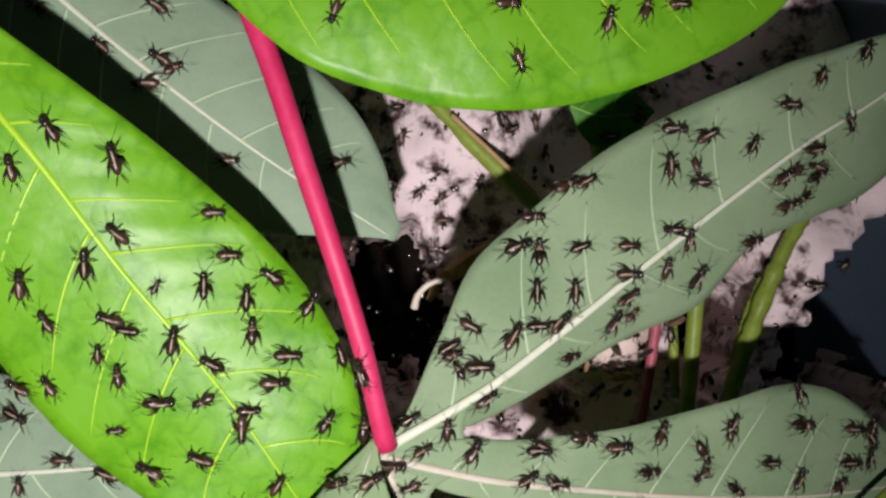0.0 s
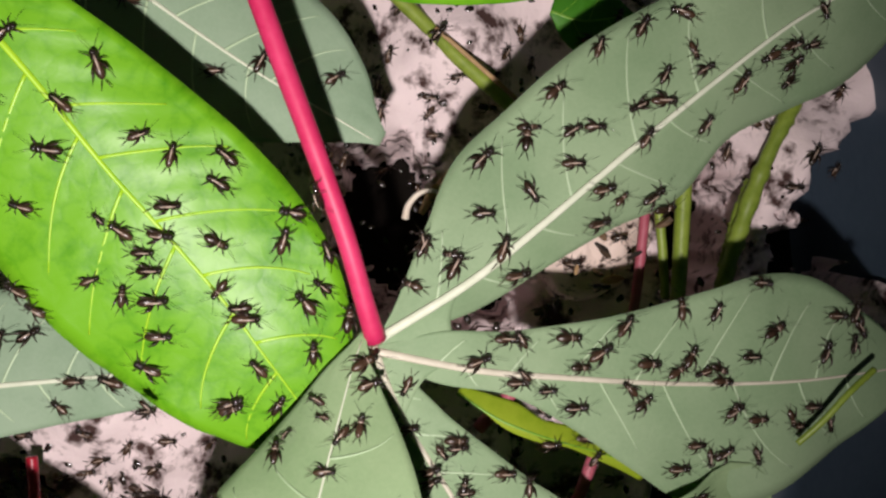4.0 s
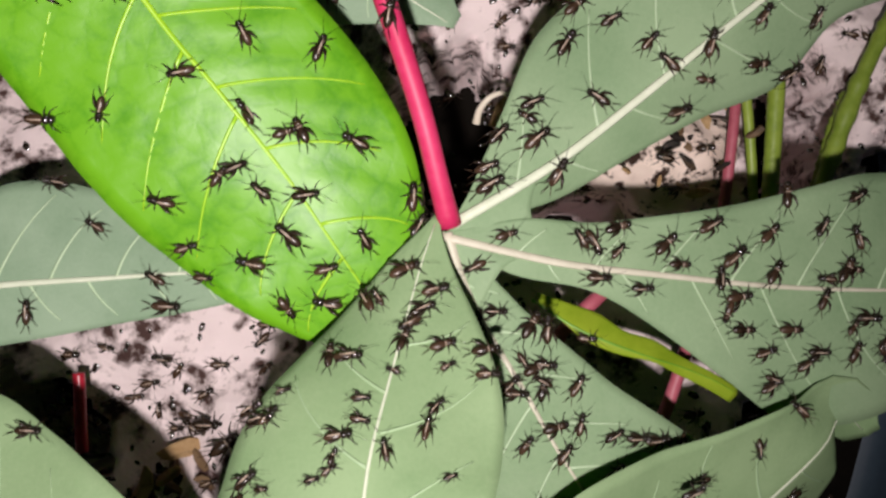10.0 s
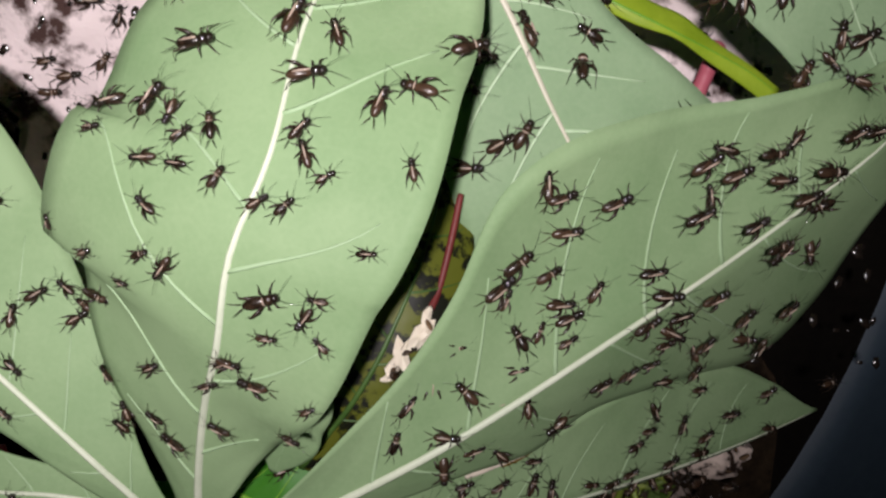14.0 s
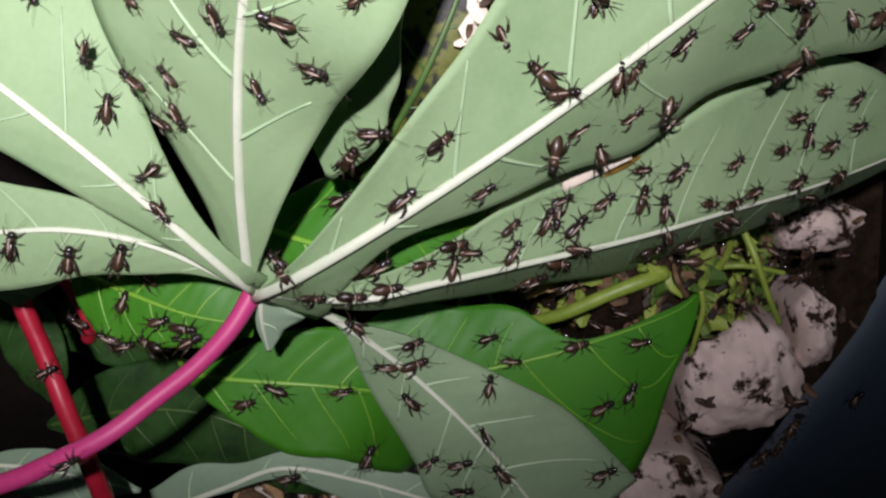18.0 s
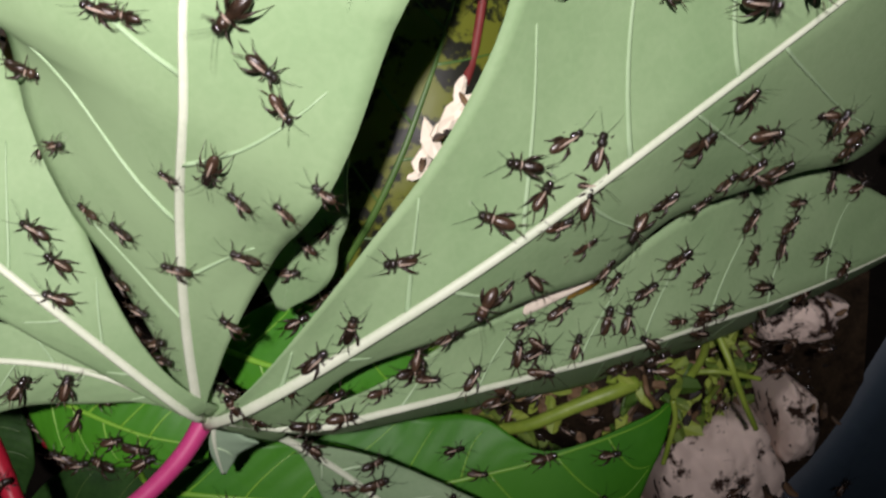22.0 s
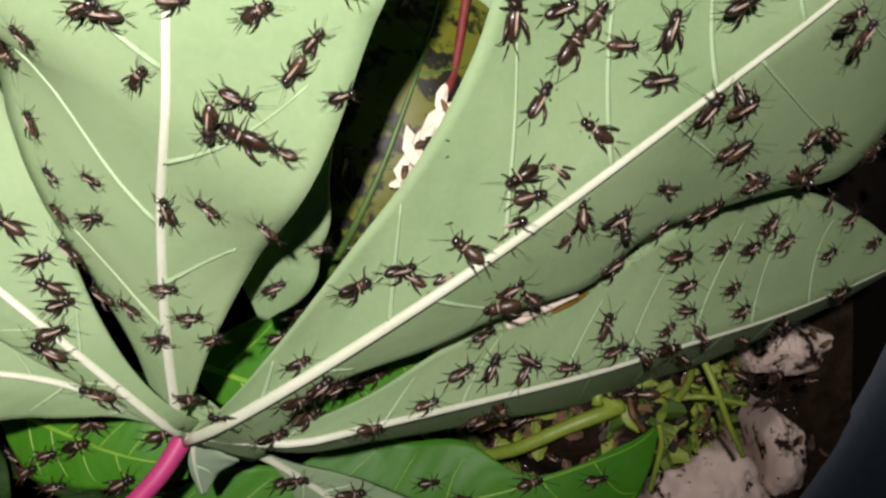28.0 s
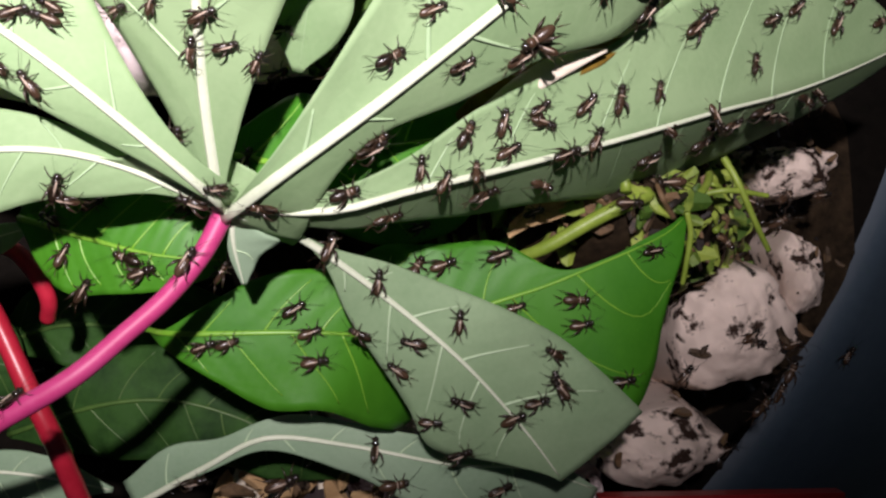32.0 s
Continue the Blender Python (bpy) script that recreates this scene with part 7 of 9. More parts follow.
    roam(1, 0.52, (9, 11, -30, 84.7, .03, -.24, 60), (12, 18, -37, 83.4, .08, -.21, 63), (13.5, 16.7, -48.8, 88.4, .33, -.31, 36), (15.5, 17.6, -44.1, 90.3, .31, -.45, 64), (23, 15.7, -49.3, 88.8, .44, -.35, 30), (28, 16.8, -47.7, 88.9, .37, -.38, 59))
    roam(0, 0.59, (9, -13.2, -26.6, 103, -.2, .43, 10), (12, -10.4, -28.3, 104.2, -.09, .41, 63), (13.5, -8.1, -32.5, 106.1, -.03, .36, 16))
    roam(2, 0.62, (9, -58.4, -30.2, 85.5, -.06, .22, 0), (13.5, -45.5, -39.7, 89.9, -.08, .16, 156))
    roam(2, 0.51, (12, 23.2, -28.5, 83.8, .14, -.13, 33), (13.5, 25.8, -33.7, 82.5, .25, -.11, 26), (15.5, 23.4, -34.6, 83, .19, -.18, 74), (23, 19.6, -45.5, 88.9, .27, -.41, 80), (28, 13.8, -47.4, 90.5, .42, -.37, 19))
    roam(1, 0.37, (12, -13.6, -29, 104, -.23, .37, 73), (13.5, -8.4, -44.3, 108.7, -.06, .06, 46), (15.5, -9.5, -40.6, 108.3, -.03, .14, 4), (23, -10.2, -48.1, 108.5, -.09, -.08, 10))
    roam(2, 0.36, (12, -16, -31.7, 104.5, -.31, .33, 13), (13.5, -18.4, -41.5, 106.8, -.28, .14, 176), (23, -18.8, -49.1, 106.7, -.28, -.13, 80))
    roam(0, 0.37, (12, -14, -30.5, 104.5, -.21, .37, 43), (13.5, -10.8, -44.1, 108.6, -.04, .03, 36), (15.5, -16, -48.1, 107.5, -.27, -.13, -96), (23, -16.9, -54.9, 105.3, -.27, -.43, 20), (28, -12.9, -51.3, 107.7, .45, -.28, -1))
    roam(2, 0.31, (12, .6, -30.6, 105.5, .01, .43, 23), (13.5, -.8, -47.5, 109.5, -.13, .02, 6), (15.5, -2.4, -48.4, 109.4, -.03, -.01, 34), (23, -1.6, -57.3, 107.1, -.09, -.26, 20))
    roam(2, 0.61, (12, -24.5, -32.9, 100.8, -.54, .25, 33), (13.5, -22.2, -36.2, 103.3, -.44, .33, 66))
    roam(1, 0.34, (12, -22.4, -33.5, 102.2, -.49, .24, 3), (13.5, -21.4, -49.9, 105.5, -.38, -.21, 26), (15.5, -16.9, -51.8, 106.6, -.24, -.29, 164), (23, -16.2, -57.2, 104.2, -.29, -.51, 0), (28, -15.6, -55.9, 105.2, -.24, -.47, 49))
    roam(2, 0.34, (12, -25.6, -36.5, 101.6, -.41, .62, 153), (13.5, -27.5, -50.5, 102.3, -.51, -.32, 26), (15.5, -24.9, -51.1, 103.7, -.45, -.3, 124), (19, -26.1, -60.1, 96, -.51, -.36, 19), (23, -25.7, -58.7, 96.8, -.52, -.35, 90), (28, -26.1, -58.3, 96.8, -.52, -.35, 99))
    roam(0, 0.33, (12, -28.2, -37.1, 100.8, -.39, .65, 113), (13.5, -27.8, -39, 102.9, -.41, .25, 6), (15.5, -27.9, -43.6, 103.2, -.43, -.02, 179), (23, -25.8, -53.7, 100.3, .23, .24, 110), (28, -24.3, -52.8, 103.1, -.48, -.56, 139))
    roam(1, 0.39, (12, -17.9, -37, 105.7, -.32, .32, 3), (13.5, -14.7, -42.4, 107.8, -.2, .09, 56), (15.5, -15.4, -43.5, 107.8, -.19, .07, 149), (23, -8.1, -51.9, 108, -.08, -.36, 150), (28, -7.1, -52, 108.1, -.08, -.35, 29))
    roam(0, 0.40, (12, -22.9, -39.1, 104.8, -.34, .31, 3), (13.5, -20.9, -45.5, 106.2, -.3, -.02, 146), (15.5, -20.4, -44.8, 106.4, -.28, .03, 154), (23, -19.5, -52.4, 105.5, -.32, -.32, 120), (28, -19.1, -51.6, 106.2, -.18, -.14, 19))
    roam(0, 0.33, (12, -3.6, -35.8, 107.5, -.1, .31, 163), (13.5, -4.5, -52, 108.4, -.14, -.31, 176), (15.5, -2.1, -52.6, 108.4, -.02, -.35, 24), (19, -3.9, -63.2, 104.9, -.35, -.29, 149), (23, -5.4, -60.8, 105.2, -.23, -.38, 160))
    roam(0, 0.57, (12, 21.1, -36.9, 82.9, .19, -.19, 3), (13.5, 19.6, -53.4, 86.2, .3, -.19, 26), (15.5, 21.9, -54.2, 85.4, .26, -.14, 179), (19, 16.2, -59.5, 86.3, .31, -.11, 79), (23, 11.4, -54.8, 89.3, .79, -.16, 20), (28, 12.3, -54.7, 88.7, .51, -.23, 59))
    roam(1, 0.58, (12, 23.5, -33.9, 83.1, .19, -.11, 43), (13.5, 28.4, -53.3, 84.2, .52, -.6, 36), (15.5, 25.9, -51, 85, .24, -.2, 4), (19, 25.3, -58.2, 82.2, .52, -.52, 29), (23, 23.2, -57.1, 85, .23, -.11, 40), (28, 17.8, -56.9, 86.1, .23, -.12, 149))
    roam(2, 0.62, (12, 30.9, -33.5, 81, .32, -.18, 23), (13.5, 31.7, -35.4, 89.2, .32, -.37, 36), (15.5, 29.8, -33.8, 81.3, .32, -.18, 44))
    roam(1, 0.48, (12, 35.1, -31.4, 79.9, .3, -.13, 83), (13.5, 42, -43.2, 83.2, .52, -.5, 26), (15.5, 35.9, -41, 86.1, .13, -.26, 64), (23, 38.4, -50.5, 79.7, .47, -.57, 20), (28, 40.2, -45.6, 82.7, .49, -.54, 19))
    roam(0, 0.65, (12, 29.4, -29.1, 82.3, .31, -.1, 3), (13.5, 31.7, -32.4, 80.8, .31, -.09, 46), (15.5, 25.6, -30.3, 83.2, .2, -.06, 24))
    roam(2, 0.60, (12, 33.1, -34.7, 89, .27, -.36, 23), (13.5, 32.2, -40.9, 87, .25, -.34, 36), (15.5, 28.3, -37.7, 89.5, .38, -.41, 34), (23, 23.7, -48.2, 86.3, .24, -.3, 80))
    roam(0, 0.61, (12, 35.9, -34.4, 79.2, .27, -.19, 43), (13.5, 35.4, -36, 87.7, .32, -.32, 26), (15.5, 34.1, -31.7, 80.2, .3, -.13, 24))
    roam(2, 0.54, (12, 25.5, -38.9, 90, .36, -.43, 3), (13.5, 28.3, -47.5, 85.3, .19, -.28, 16), (15.5, 22.6, -41.2, 90, .38, -.46, 104), (23, 22.5, -52.8, 85.4, .22, -.16, 30), (28, 22.9, -52.3, 85.4, .22, -.16, 9))
    roam(2, 0.56, (12, 28.3, -38.6, 89, .36, -.41, 23), (13.5, 36.1, -49.6, 82, .45, -.58, 26), (15.5, 34.3, -44.3, 85.4, .07, -.25, 64), (23, 30.5, -51.9, 83.6, .45, -.57, 20), (28, 30.9, -53.7, 81.8, .48, -.57, 29))
    roam(2, 0.47, (12, 22.1, -40, 82.1, .16, .17, 83), (13.5, 22.3, -50.3, 86, .24, -.23, 66), (15.5, 21.4, -46.1, 87.9, .36, -.4, 154), (23, 19.4, -49.6, 87.3, .27, -.28, 0))
    roam(2, 0.34, (13.5, -9.2, -56.1, 106.2, -.14, -.35, 6), (15.5, -9.6, -60.7, 103.9, -.23, -.42, 144), (19, -6.5, -67.3, 92.7, -.17, -.65, 29), (23, -14.2, -69.5, 95.2, -.21, -.57, 30), (28, -16.8, -70.5, 94.5, .09, -.59, -1), (30, -19.7, -69.8, 93.6, -.3, -.49, 137), (32, -20.2, -68.8, 94, -.3, -.51, 57))
    roam(0, 0.31, (13.5, -4, -56.2, 107, -.17, -.24, 136), (15.5, -4.3, -59, 106.2, -.18, -.35, 64), (19, -5.6, -66.2, 93.6, -.04, -.62, 59), (23, -5.6, -66.7, 93.3, -.09, -.61, 60), (28, -4.6, -67.1, 93, -.18, -.72, 19))
    roam(2, 0.28, (13.5, -23.4, -52.7, 103.7, -.45, -.49, 6), (15.5, -19.7, -55.4, 104, -.39, -.56, 164), (19, -15.9, -62.3, 100.4, -.35, -.59, 149), (23, -12.3, -59.8, 103.7, -.19, -.54, 130), (28, -21.2, -62.4, 97.7, -.36, -.46, 159))
    roam(0, 0.37, (13.5, -32.6, -55.4, 92.3, .02, .17, 146), (15.5, -27, -60.2, 95.4, -.5, -.36, 114), (19, -33.2, -71.9, 92.9, -.05, -.17, 159), (23, -27.8, -72, 92.5, .2, -.06, 100), (28, -27.7, -68.8, 92.5, .28, .1, 19), (30, -28.3, -68.2, 92.7, .21, -.06, 147))
    roam(0, 0.26, (13.5, -31.9, -48.3, 100.2, -.55, -.17, 116), (15.5, -28.7, -49.3, 102, -.52, -.24, 114), (19, -28.8, -60.6, 92.6, .15, .13, 79), (23, -27.5, -64.6, 92.4, .3, .04, 110), (28, -25.1, -62.1, 95.6, -.41, -.34, 139))
    roam(0, 0.41, (13.5, -31.3, -58.4, 92.6, .16, .12, 36), (15.5, -25.3, -65.6, 93.3, -.42, -.47, 144), (19, -27.4, -69.6, 92.4, .37, .01, 149), (23, -26.9, -70.3, 92.2, .39, .09, 0), (28, -26.4, -71, 92.1, .39, .09, 159), (30, -27.4, -69.7, 92.4, .37, .01, 17), (32, -28.6, -69.2, 92.7, .14, -.01, 157))
    roam(1, 0.32, (13.5, -30.6, -57, 92.3, .08, .18, 146), (15.5, -24.3, -59.7, 97.4, -.52, -.4, 144), (19, -23.9, -65.1, 94.7, -.49, -.51, 149), (23, -23.6, -65, 94.9, -.37, -.47, 150), (28, -24.9, -64.9, 94, -.54, -.53, 129), (30, -23.6, -65.3, 94.7, -.49, -.51, 117))
    roam(0, 0.34, (13.5, -27, -63.4, 93.5, -.52, -.48, 126), (15.5, -21.9, -65.3, 95.5, -.35, -.47, 94), (19, -22.5, -71, 91, -.59, -.56, 159), (23, -17.8, -71.7, 93, -.24, -.53, 100), (28, -20, -72.3, 91.6, -.37, -.51, 149), (30, -21.1, -75.2, 88.8, -.65, -.51, 57), (32, -23.2, -68.6, 92.5, -.43, -.51, 27))
    roam(2, 0.40, (13.5, -21.5, -61.4, 98.1, -.37, -.42, 36), (15.5, -16.9, -58.2, 103.2, -.41, -.62, 144), (19, -16.8, -69.3, 95.4, .09, -.6, 149), (23, -17.9, -68, 95.5, -.29, -.54, 70), (28, -22.4, -71.4, 90.6, -.54, -.54, 159), (30, -32.3, -70, 93.4, -.28, -.45, 87), (32, -31.2, -68.7, 93.3, .29, -.02, 17))
    roam(0, 0.35, (13.5, -15.1, -61.7, 101.7, -.02, -.68, 36), (15.5, -14.8, -64.3, 99.1, -.21, -.62, 14), (19, -13.1, -74.1, 92.3, -.3, -.43, 149), (23, -13.2, -74.7, 92, -.3, -.43, 30), (28, -13.2, -74.7, 91.9, -.3, -.43, 29), (30, -12.8, -74, 92.4, -.21, -.44, 157), (32, -12.7, -73.5, 92.7, -.21, -.44, 57))
    roam(0, 0.34, (13.5, -13.4, -59.2, 103.8, -.19, -.54, 36), (15.5, -16.1, -53.9, 106.2, .23, .22, 174), (19, -10.5, -63.9, 101.3, -.32, -.6, 129), (23, -10.9, -64.5, 100.5, -.38, -.6, 160), (28, -11.7, -64.4, 100.1, -.33, -.68, 129))
    roam(0, 0.40, (13.5, -25.6, -67.6, 91.8, .43, -.04, 116), (15.5, -21.9, -67.2, 94.3, -.36, -.51, 114), (19, -20.3, -76.2, 88.8, -.47, -.5, 29), (23, -21.4, -74.8, 88.8, -.65, -.53, 20), (28, -17.8, -74.9, 91.2, -.51, -.46, 29), (30, -16.5, -75.4, 90.8, -.2, -.56, 7), (32, -17.4, -72.3, 93.2, -.54, -.44, 57))
    roam(2, 0.36, (13.5, -25.8, -69.2, 91.9, .43, .01, 146), (15.5, -23.3, -68.9, 92.2, -.5, -.54, 154), (19, -21.6, -73.3, 89.8, -.48, -.5, -1), (23, -16.9, -72.4, 93.1, .5, -.55, 60), (28, -15.1, -72.8, 92.8, -.02, -.62, 9), (30, -15.6, -73.3, 92.4, -.14, -.59, 162), (32, -15.1, -72.1, 93.3, .01, -.61, 17))
    roam(0, 0.36, (13.5, -21.4, -67.1, 94.6, -.32, -.48, 156), (15.5, -19.9, -62.7, 98.1, -.34, -.48, 159), (19, -21.1, -66.6, 95.1, -.35, -.5, 139), (23, -20.6, -66.4, 95.4, -.42, -.55, 20), (28, -22, -65.2, 95.5, -.35, -.47, 19), (30, -20.5, -65.2, 96.3, -.42, -.51, 57))
    roam(0, 0.47, (13.5, -19.4, -69.5, 93.9, -.29, -.52, 146), (15.5, -6.2, -69.4, 91.1, -.03, -.54, 4), (19, -5.4, -71, 84.3, -.01, -.44, 39), (23, -5.1, -69.9, 85.1, .14, -.5, 20), (28, -6.5, -71.4, 84.3, -.69, .11, 29))
    roam(2, 0.40, (13.5, -14.2, -66.8, 97.4, -.22, -.56, 156), (15.5, -9.7, -65, 100.7, -.43, -.64, 4), (19, -10.9, -68.1, 97.1, -.26, -.66, 164), (23, -15.1, -66.8, 97.1, -.2, -.57, 60), (28, -15.1, -64.7, 98.7, -.21, -.62, 89), (30, -12.8, -66.9, 97.6, -.21, -.67, 77))
    roam(2, 0.36, (13.5, -6.6, -66, 101.5, -.45, -.65, 16), (15.5, -6.7, -64.2, 103.1, -.36, -.44, 24), (19, -9.1, -69.8, 90.4, -.23, -.55, 19), (23, -7.6, -71.2, 89.6, .04, -.66, 20), (28, -9.1, -70.4, 90, .34, -.64, 19), (32, -11, -70.2, 89.6, -.39, -.57, 17))
    roam(2, 0.30, (13.5, -5, -62.7, 104.6, -.29, -.32, 36), (15.5, -6.1, -60.7, 105.1, -.23, -.38, 34), (19, -7, -64.5, 102.7, -.41, -.6, 129), (23, -10.2, -66.6, 98.7, -.33, -.62, 140), (28, -7.1, -66, 101.1, -.45, -.65, 129), (30, -9, -66.4, 99.4, -.39, -.62, 162))
    roam(1, 0.45, (13.5, 16.6, -55.3, 86.7, .32, -.15, 76), (15.5, 15.8, -63.7, 85.6, .51, -.53, 64), (19, 15.5, -67.4, 82.6, .54, -.56, 19), (23, 13.9, -67.9, 83.5, .51, -.58, 0), (28, 15.3, -65.7, 84.1, .55, -.52, 59))
    roam(0, 0.43, (13.5, 19.9, -56.1, 85.7, .28, -.13, 36), (15.5, 16.2, -67.3, 82.2, .51, -.56, 24), (19, 17.7, -70.1, 78.3, .56, -.55, 59), (23, 22.6, -63.7, 79.5, .57, -.6, 0), (28, 24.9, -61, 79.9, .55, -.61, 149))
    roam(0, 0.51, (13.5, 41.3, -52, 76.3, .49, -.57, 66), (15.5, 37.3, -49, 81.8, .44, -.59, 44), (19, 35.2, -59.9, 72.8, .42, -.7, 19), (23, 32.8, -59.1, 75.4, .43, -.64, 50), (28, 34.6, -59.8, 73.3, .42, -.7, 19), (30, 35.7, -60.3, 72, .4, -.69, 17))
    roam(2, 0.50, (13.5, 37.1, -55.7, 75.9, .47, -.61, 66), (15.5, 32.1, -51.9, 82.5, .44, -.59, 54), (19, 31.7, -60.6, 74.5, .44, -.68, 29), (23, 36.5, -53.3, 78.4, .46, -.61, 40), (28, 42.3, -55, 73, .44, -.59, 139))
    roam(0, 0.43, (13.5, 31.7, -55.7, 79.6, .48, -.6, 6), (15.5, 28.4, -56.5, 81.2, .5, -.58, 24), (19, 29.5, -61.8, 74.9, .5, -.63, 29), (23, 30.7, -55.4, 80.6, .45, -.56, 30), (28, 30.4, -57.4, 79.1, .59, -.4, 19))
    roam(2, 0.48, (13.5, 46.3, -54.7, 70.5, .51, -.55, 46), (15.5, 37.4, -66.5, 62.4, .62, -.16, 4), (19, 34.4, -66, 65, .57, -.17, 19), (23, 36.1, -59.8, 72.3, .4, -.69, 20), (28, 39.6, -63.9, 61.5, .55, -.16, 59), (32, 41.7, -64.8, 59.7, .57, -.18, 27))
    roam(2, 0.50, (13.5, 47.3, -50.7, 72.8, .55, -.51, 46), (15.5, 42.1, -45, 81.7, .53, -.52, 34), (19, 40.9, -58.6, 70.4, .43, -.63, 19), (23, 40.1, -48, 80.8, .46, -.6, 20), (28, 42.2, -46.8, 80.2, .5, -.54, 79))
    roam(0, 0.47, (13.5, 37.4, -59.7, 71.5, .4, -.67, 96), (15.5, 33.6, -57.2, 76.7, .45, -.63, 14), (19, 32.9, -62, 67.6, .59, -.29, -1), (23, 29.3, -62.5, 74.3, .45, -.68, 60), (28, 30.3, -62.4, 73.6, .48, -.65, 19))
    roam(0, 0.40, (13.5, 30.7, -58.4, 77.7, .47, -.61, 6), (15.5, 26.6, -59.3, 80.1, .51, -.62, 34), (19, 27.3, -63.4, 74.9, .52, -.68, 19), (23, 29.9, -61.7, 74.7, .48, -.65, 30), (28, 28.7, -63, 74.2, .47, -.69, 29), (30, 30.2, -62.6, 73.3, .36, -.85, 17))
    roam(2, 0.48, (13.5, 28, -59.7, 78.6, .5, -.65, 66), (15.5, 24.8, -63.4, 77.5, .55, -.65, 154), (19, 13.6, -74.6, 75.9, .4, -.25, 19), (23, 20.2, -68.1, 77.6, .59, -.56, 20), (30, 13.5, -74, 76.2, .49, -.35, 157), (32, 15.3, -76, 74.7, .5, -.25, 37))
    roam(2, 0.50, (13.5, 24.7, -61.1, 80.1, .52, -.61, 26), (15.5, 20.2, -60.9, 84.1, .53, -.54, 54), (19, 23, -63.3, 79.5, .56, -.58, 19), (23, 19.7, -64, 82, .54, -.58, 20), (30, 21.1, -67.8, 76.9, .61, -.58, 57))
    roam(2, 0.48, (13.5, 14.5, -59.6, 86.8, .28, -.15, 16), (15.5, 12, -58.4, 87.9, .44, -.22, 84), (19, 15.3, -62.2, 86.3, .25, -.08, -1), (23, 15.7, -62, 86.2, .24, -.08, 70), (28, 14.5, -60.4, 86.7, .25, -.13, 149))
    roam(0, 0.40, (13.5, 9.7, -59, 88.7, .34, -.24, 6), (15.5, 2.9, -74.3, 85.8, .4, -.63, 34), (19, 3.7, -75.7, 84, .36, -.66, 29), (23, 4.1, -72.1, 86.9, .42, -.59, 150), (28, -4.3, -79.1, 85.1, .45, -.73, 19), (30, -3.2, -82.6, 81.6, .33, -.13, 57), (32, -.7, -81.6, 80.8, .43, -.23, 87))
    roam(0, 0.40, (13.5, 9.6, -62.5, 87.9, .27, -.19, 66), (15.5, 6.3, -60.9, 89.6, .32, -.27, 4), (19, 8, -63.1, 88.2, .3, -.21, 29), (23, 5.4, -58.7, 90.7, .51, -.3, 0))
    roam(2, 0.42, (13.5, 13.1, -63.6, 86.7, .21, -.09, 26), (15.5, 11.1, -68.8, 84.9, .52, -.53, 24), (19, 8.7, -71.4, 84.5, .45, -.55, 79), (23, 5.2, -69.8, 87.6, .21, -.15, 150), (28, 5, -69.5, 87.7, .26, -.21, 29), (30, -.7, -73.4, 88, .25, -.31, 77), (32, 3.2, -73.4, 86.4, .44, -.59, 17))
    roam(0, 0.50, (13.5, 5.8, -61.7, 89.5, .31, -.28, 96), (15.5, 4.3, -60.9, 90.6, .52, -.31, 4), (19, 0, -68.7, 89.6, .46, -.4, 174), (23, .5, -64.9, 91.3, .62, -.4, 40), (28, -3.6, -60.2, 88.6, .32, -.16, 79))
    roam(2, 0.50, (13.5, 3.3, -64.1, 89.9, .48, -.34, 66), (15.5, -4.1, -75.2, 88.1, .26, -.4, 44), (19, -7.4, -77.7, 87.6, .13, -.39, 49), (23, -5.3, -75.7, 88.2, .13, -.38, 10), (28, -5.7, -79, 86.2, .36, -.67, 59), (30, -9.8, -81.1, 86.1, .28, -.68, 167), (32, -5, -79.7, 84.8, .45, -.71, 17))
    roam(1, 0.47, (13.5, 2.5, -68.5, 88.6, .36, -.28, 86), (15.5, -1, -70.2, 89.4, .5, -.42, 34), (19, -4.4, -75.1, 88.3, .26, -.44, 89), (23, -1.4, -67.9, 91, .52, -.43, 25), (28, -2.5, -70.3, 90.3, .42, -.48, 19), (30, -2.8, -72.9, 88.8, .4, -.46, 22))
    roam(2, 0.46, (13.5, 7, -67.9, 87.5, .2, -.15, 86), (15.5, 5.3, -70.1, 87.7, -.06, .2, 14), (19, -.4, -77.5, 76.5, .34, .1, 9), (23, 1.2, -68.9, 89, .33, -.32, 10), (30, .3, -67.2, 90.1, .53, -.41, 17))
    roam(2, 0.46, (13.5, 10.9, -69.1, 84.8, .52, -.53, 6), (15.5, 8.8, -64.6, 87.7, .21, -.18, 159), (19, 12.9, -65.4, 86.7, .54, -.57, -1), (23, 7.8, -65.7, 87.7, .23, -.19, 110), (28, 9.5, -66.7, 87.2, .21, -.13, -1), (30, 9.3, -65.7, 87.4, .25, -.17, 117))
    roam(1, 0.50, (13.5, 1.9, -60.8, 89.3, .85, -.3, 6), (15.5, -8.3, -71.6, 89.2, -.16, -.64, 64), (19, -7.6, -72.5, 83.6, -.06, -.4, 29), (23, -6.5, -72.9, 83.4, .02, -.4, 80), (28, -6.9, -72.7, 83.8, .15, -.48, 29))
    roam(1, 0.38, (13.5, 7.8, -57.3, 90.2, .36, -.29, 6), (15.5, 6.9, -56.2, 86.2, .51, 0, 104), (19, -9.5, -80.5, 87.1, -.05, -.26, 59), (23, -10.8, -78.4, 78, -.05, -.05, 60), (28, -7.2, -76.9, 88, .25, -.48, 29), (30, -5.1, -78.2, 86.8, .4, -.7, 27), (32, -4.4, -79.1, 85.2, .42, -.72, 27))
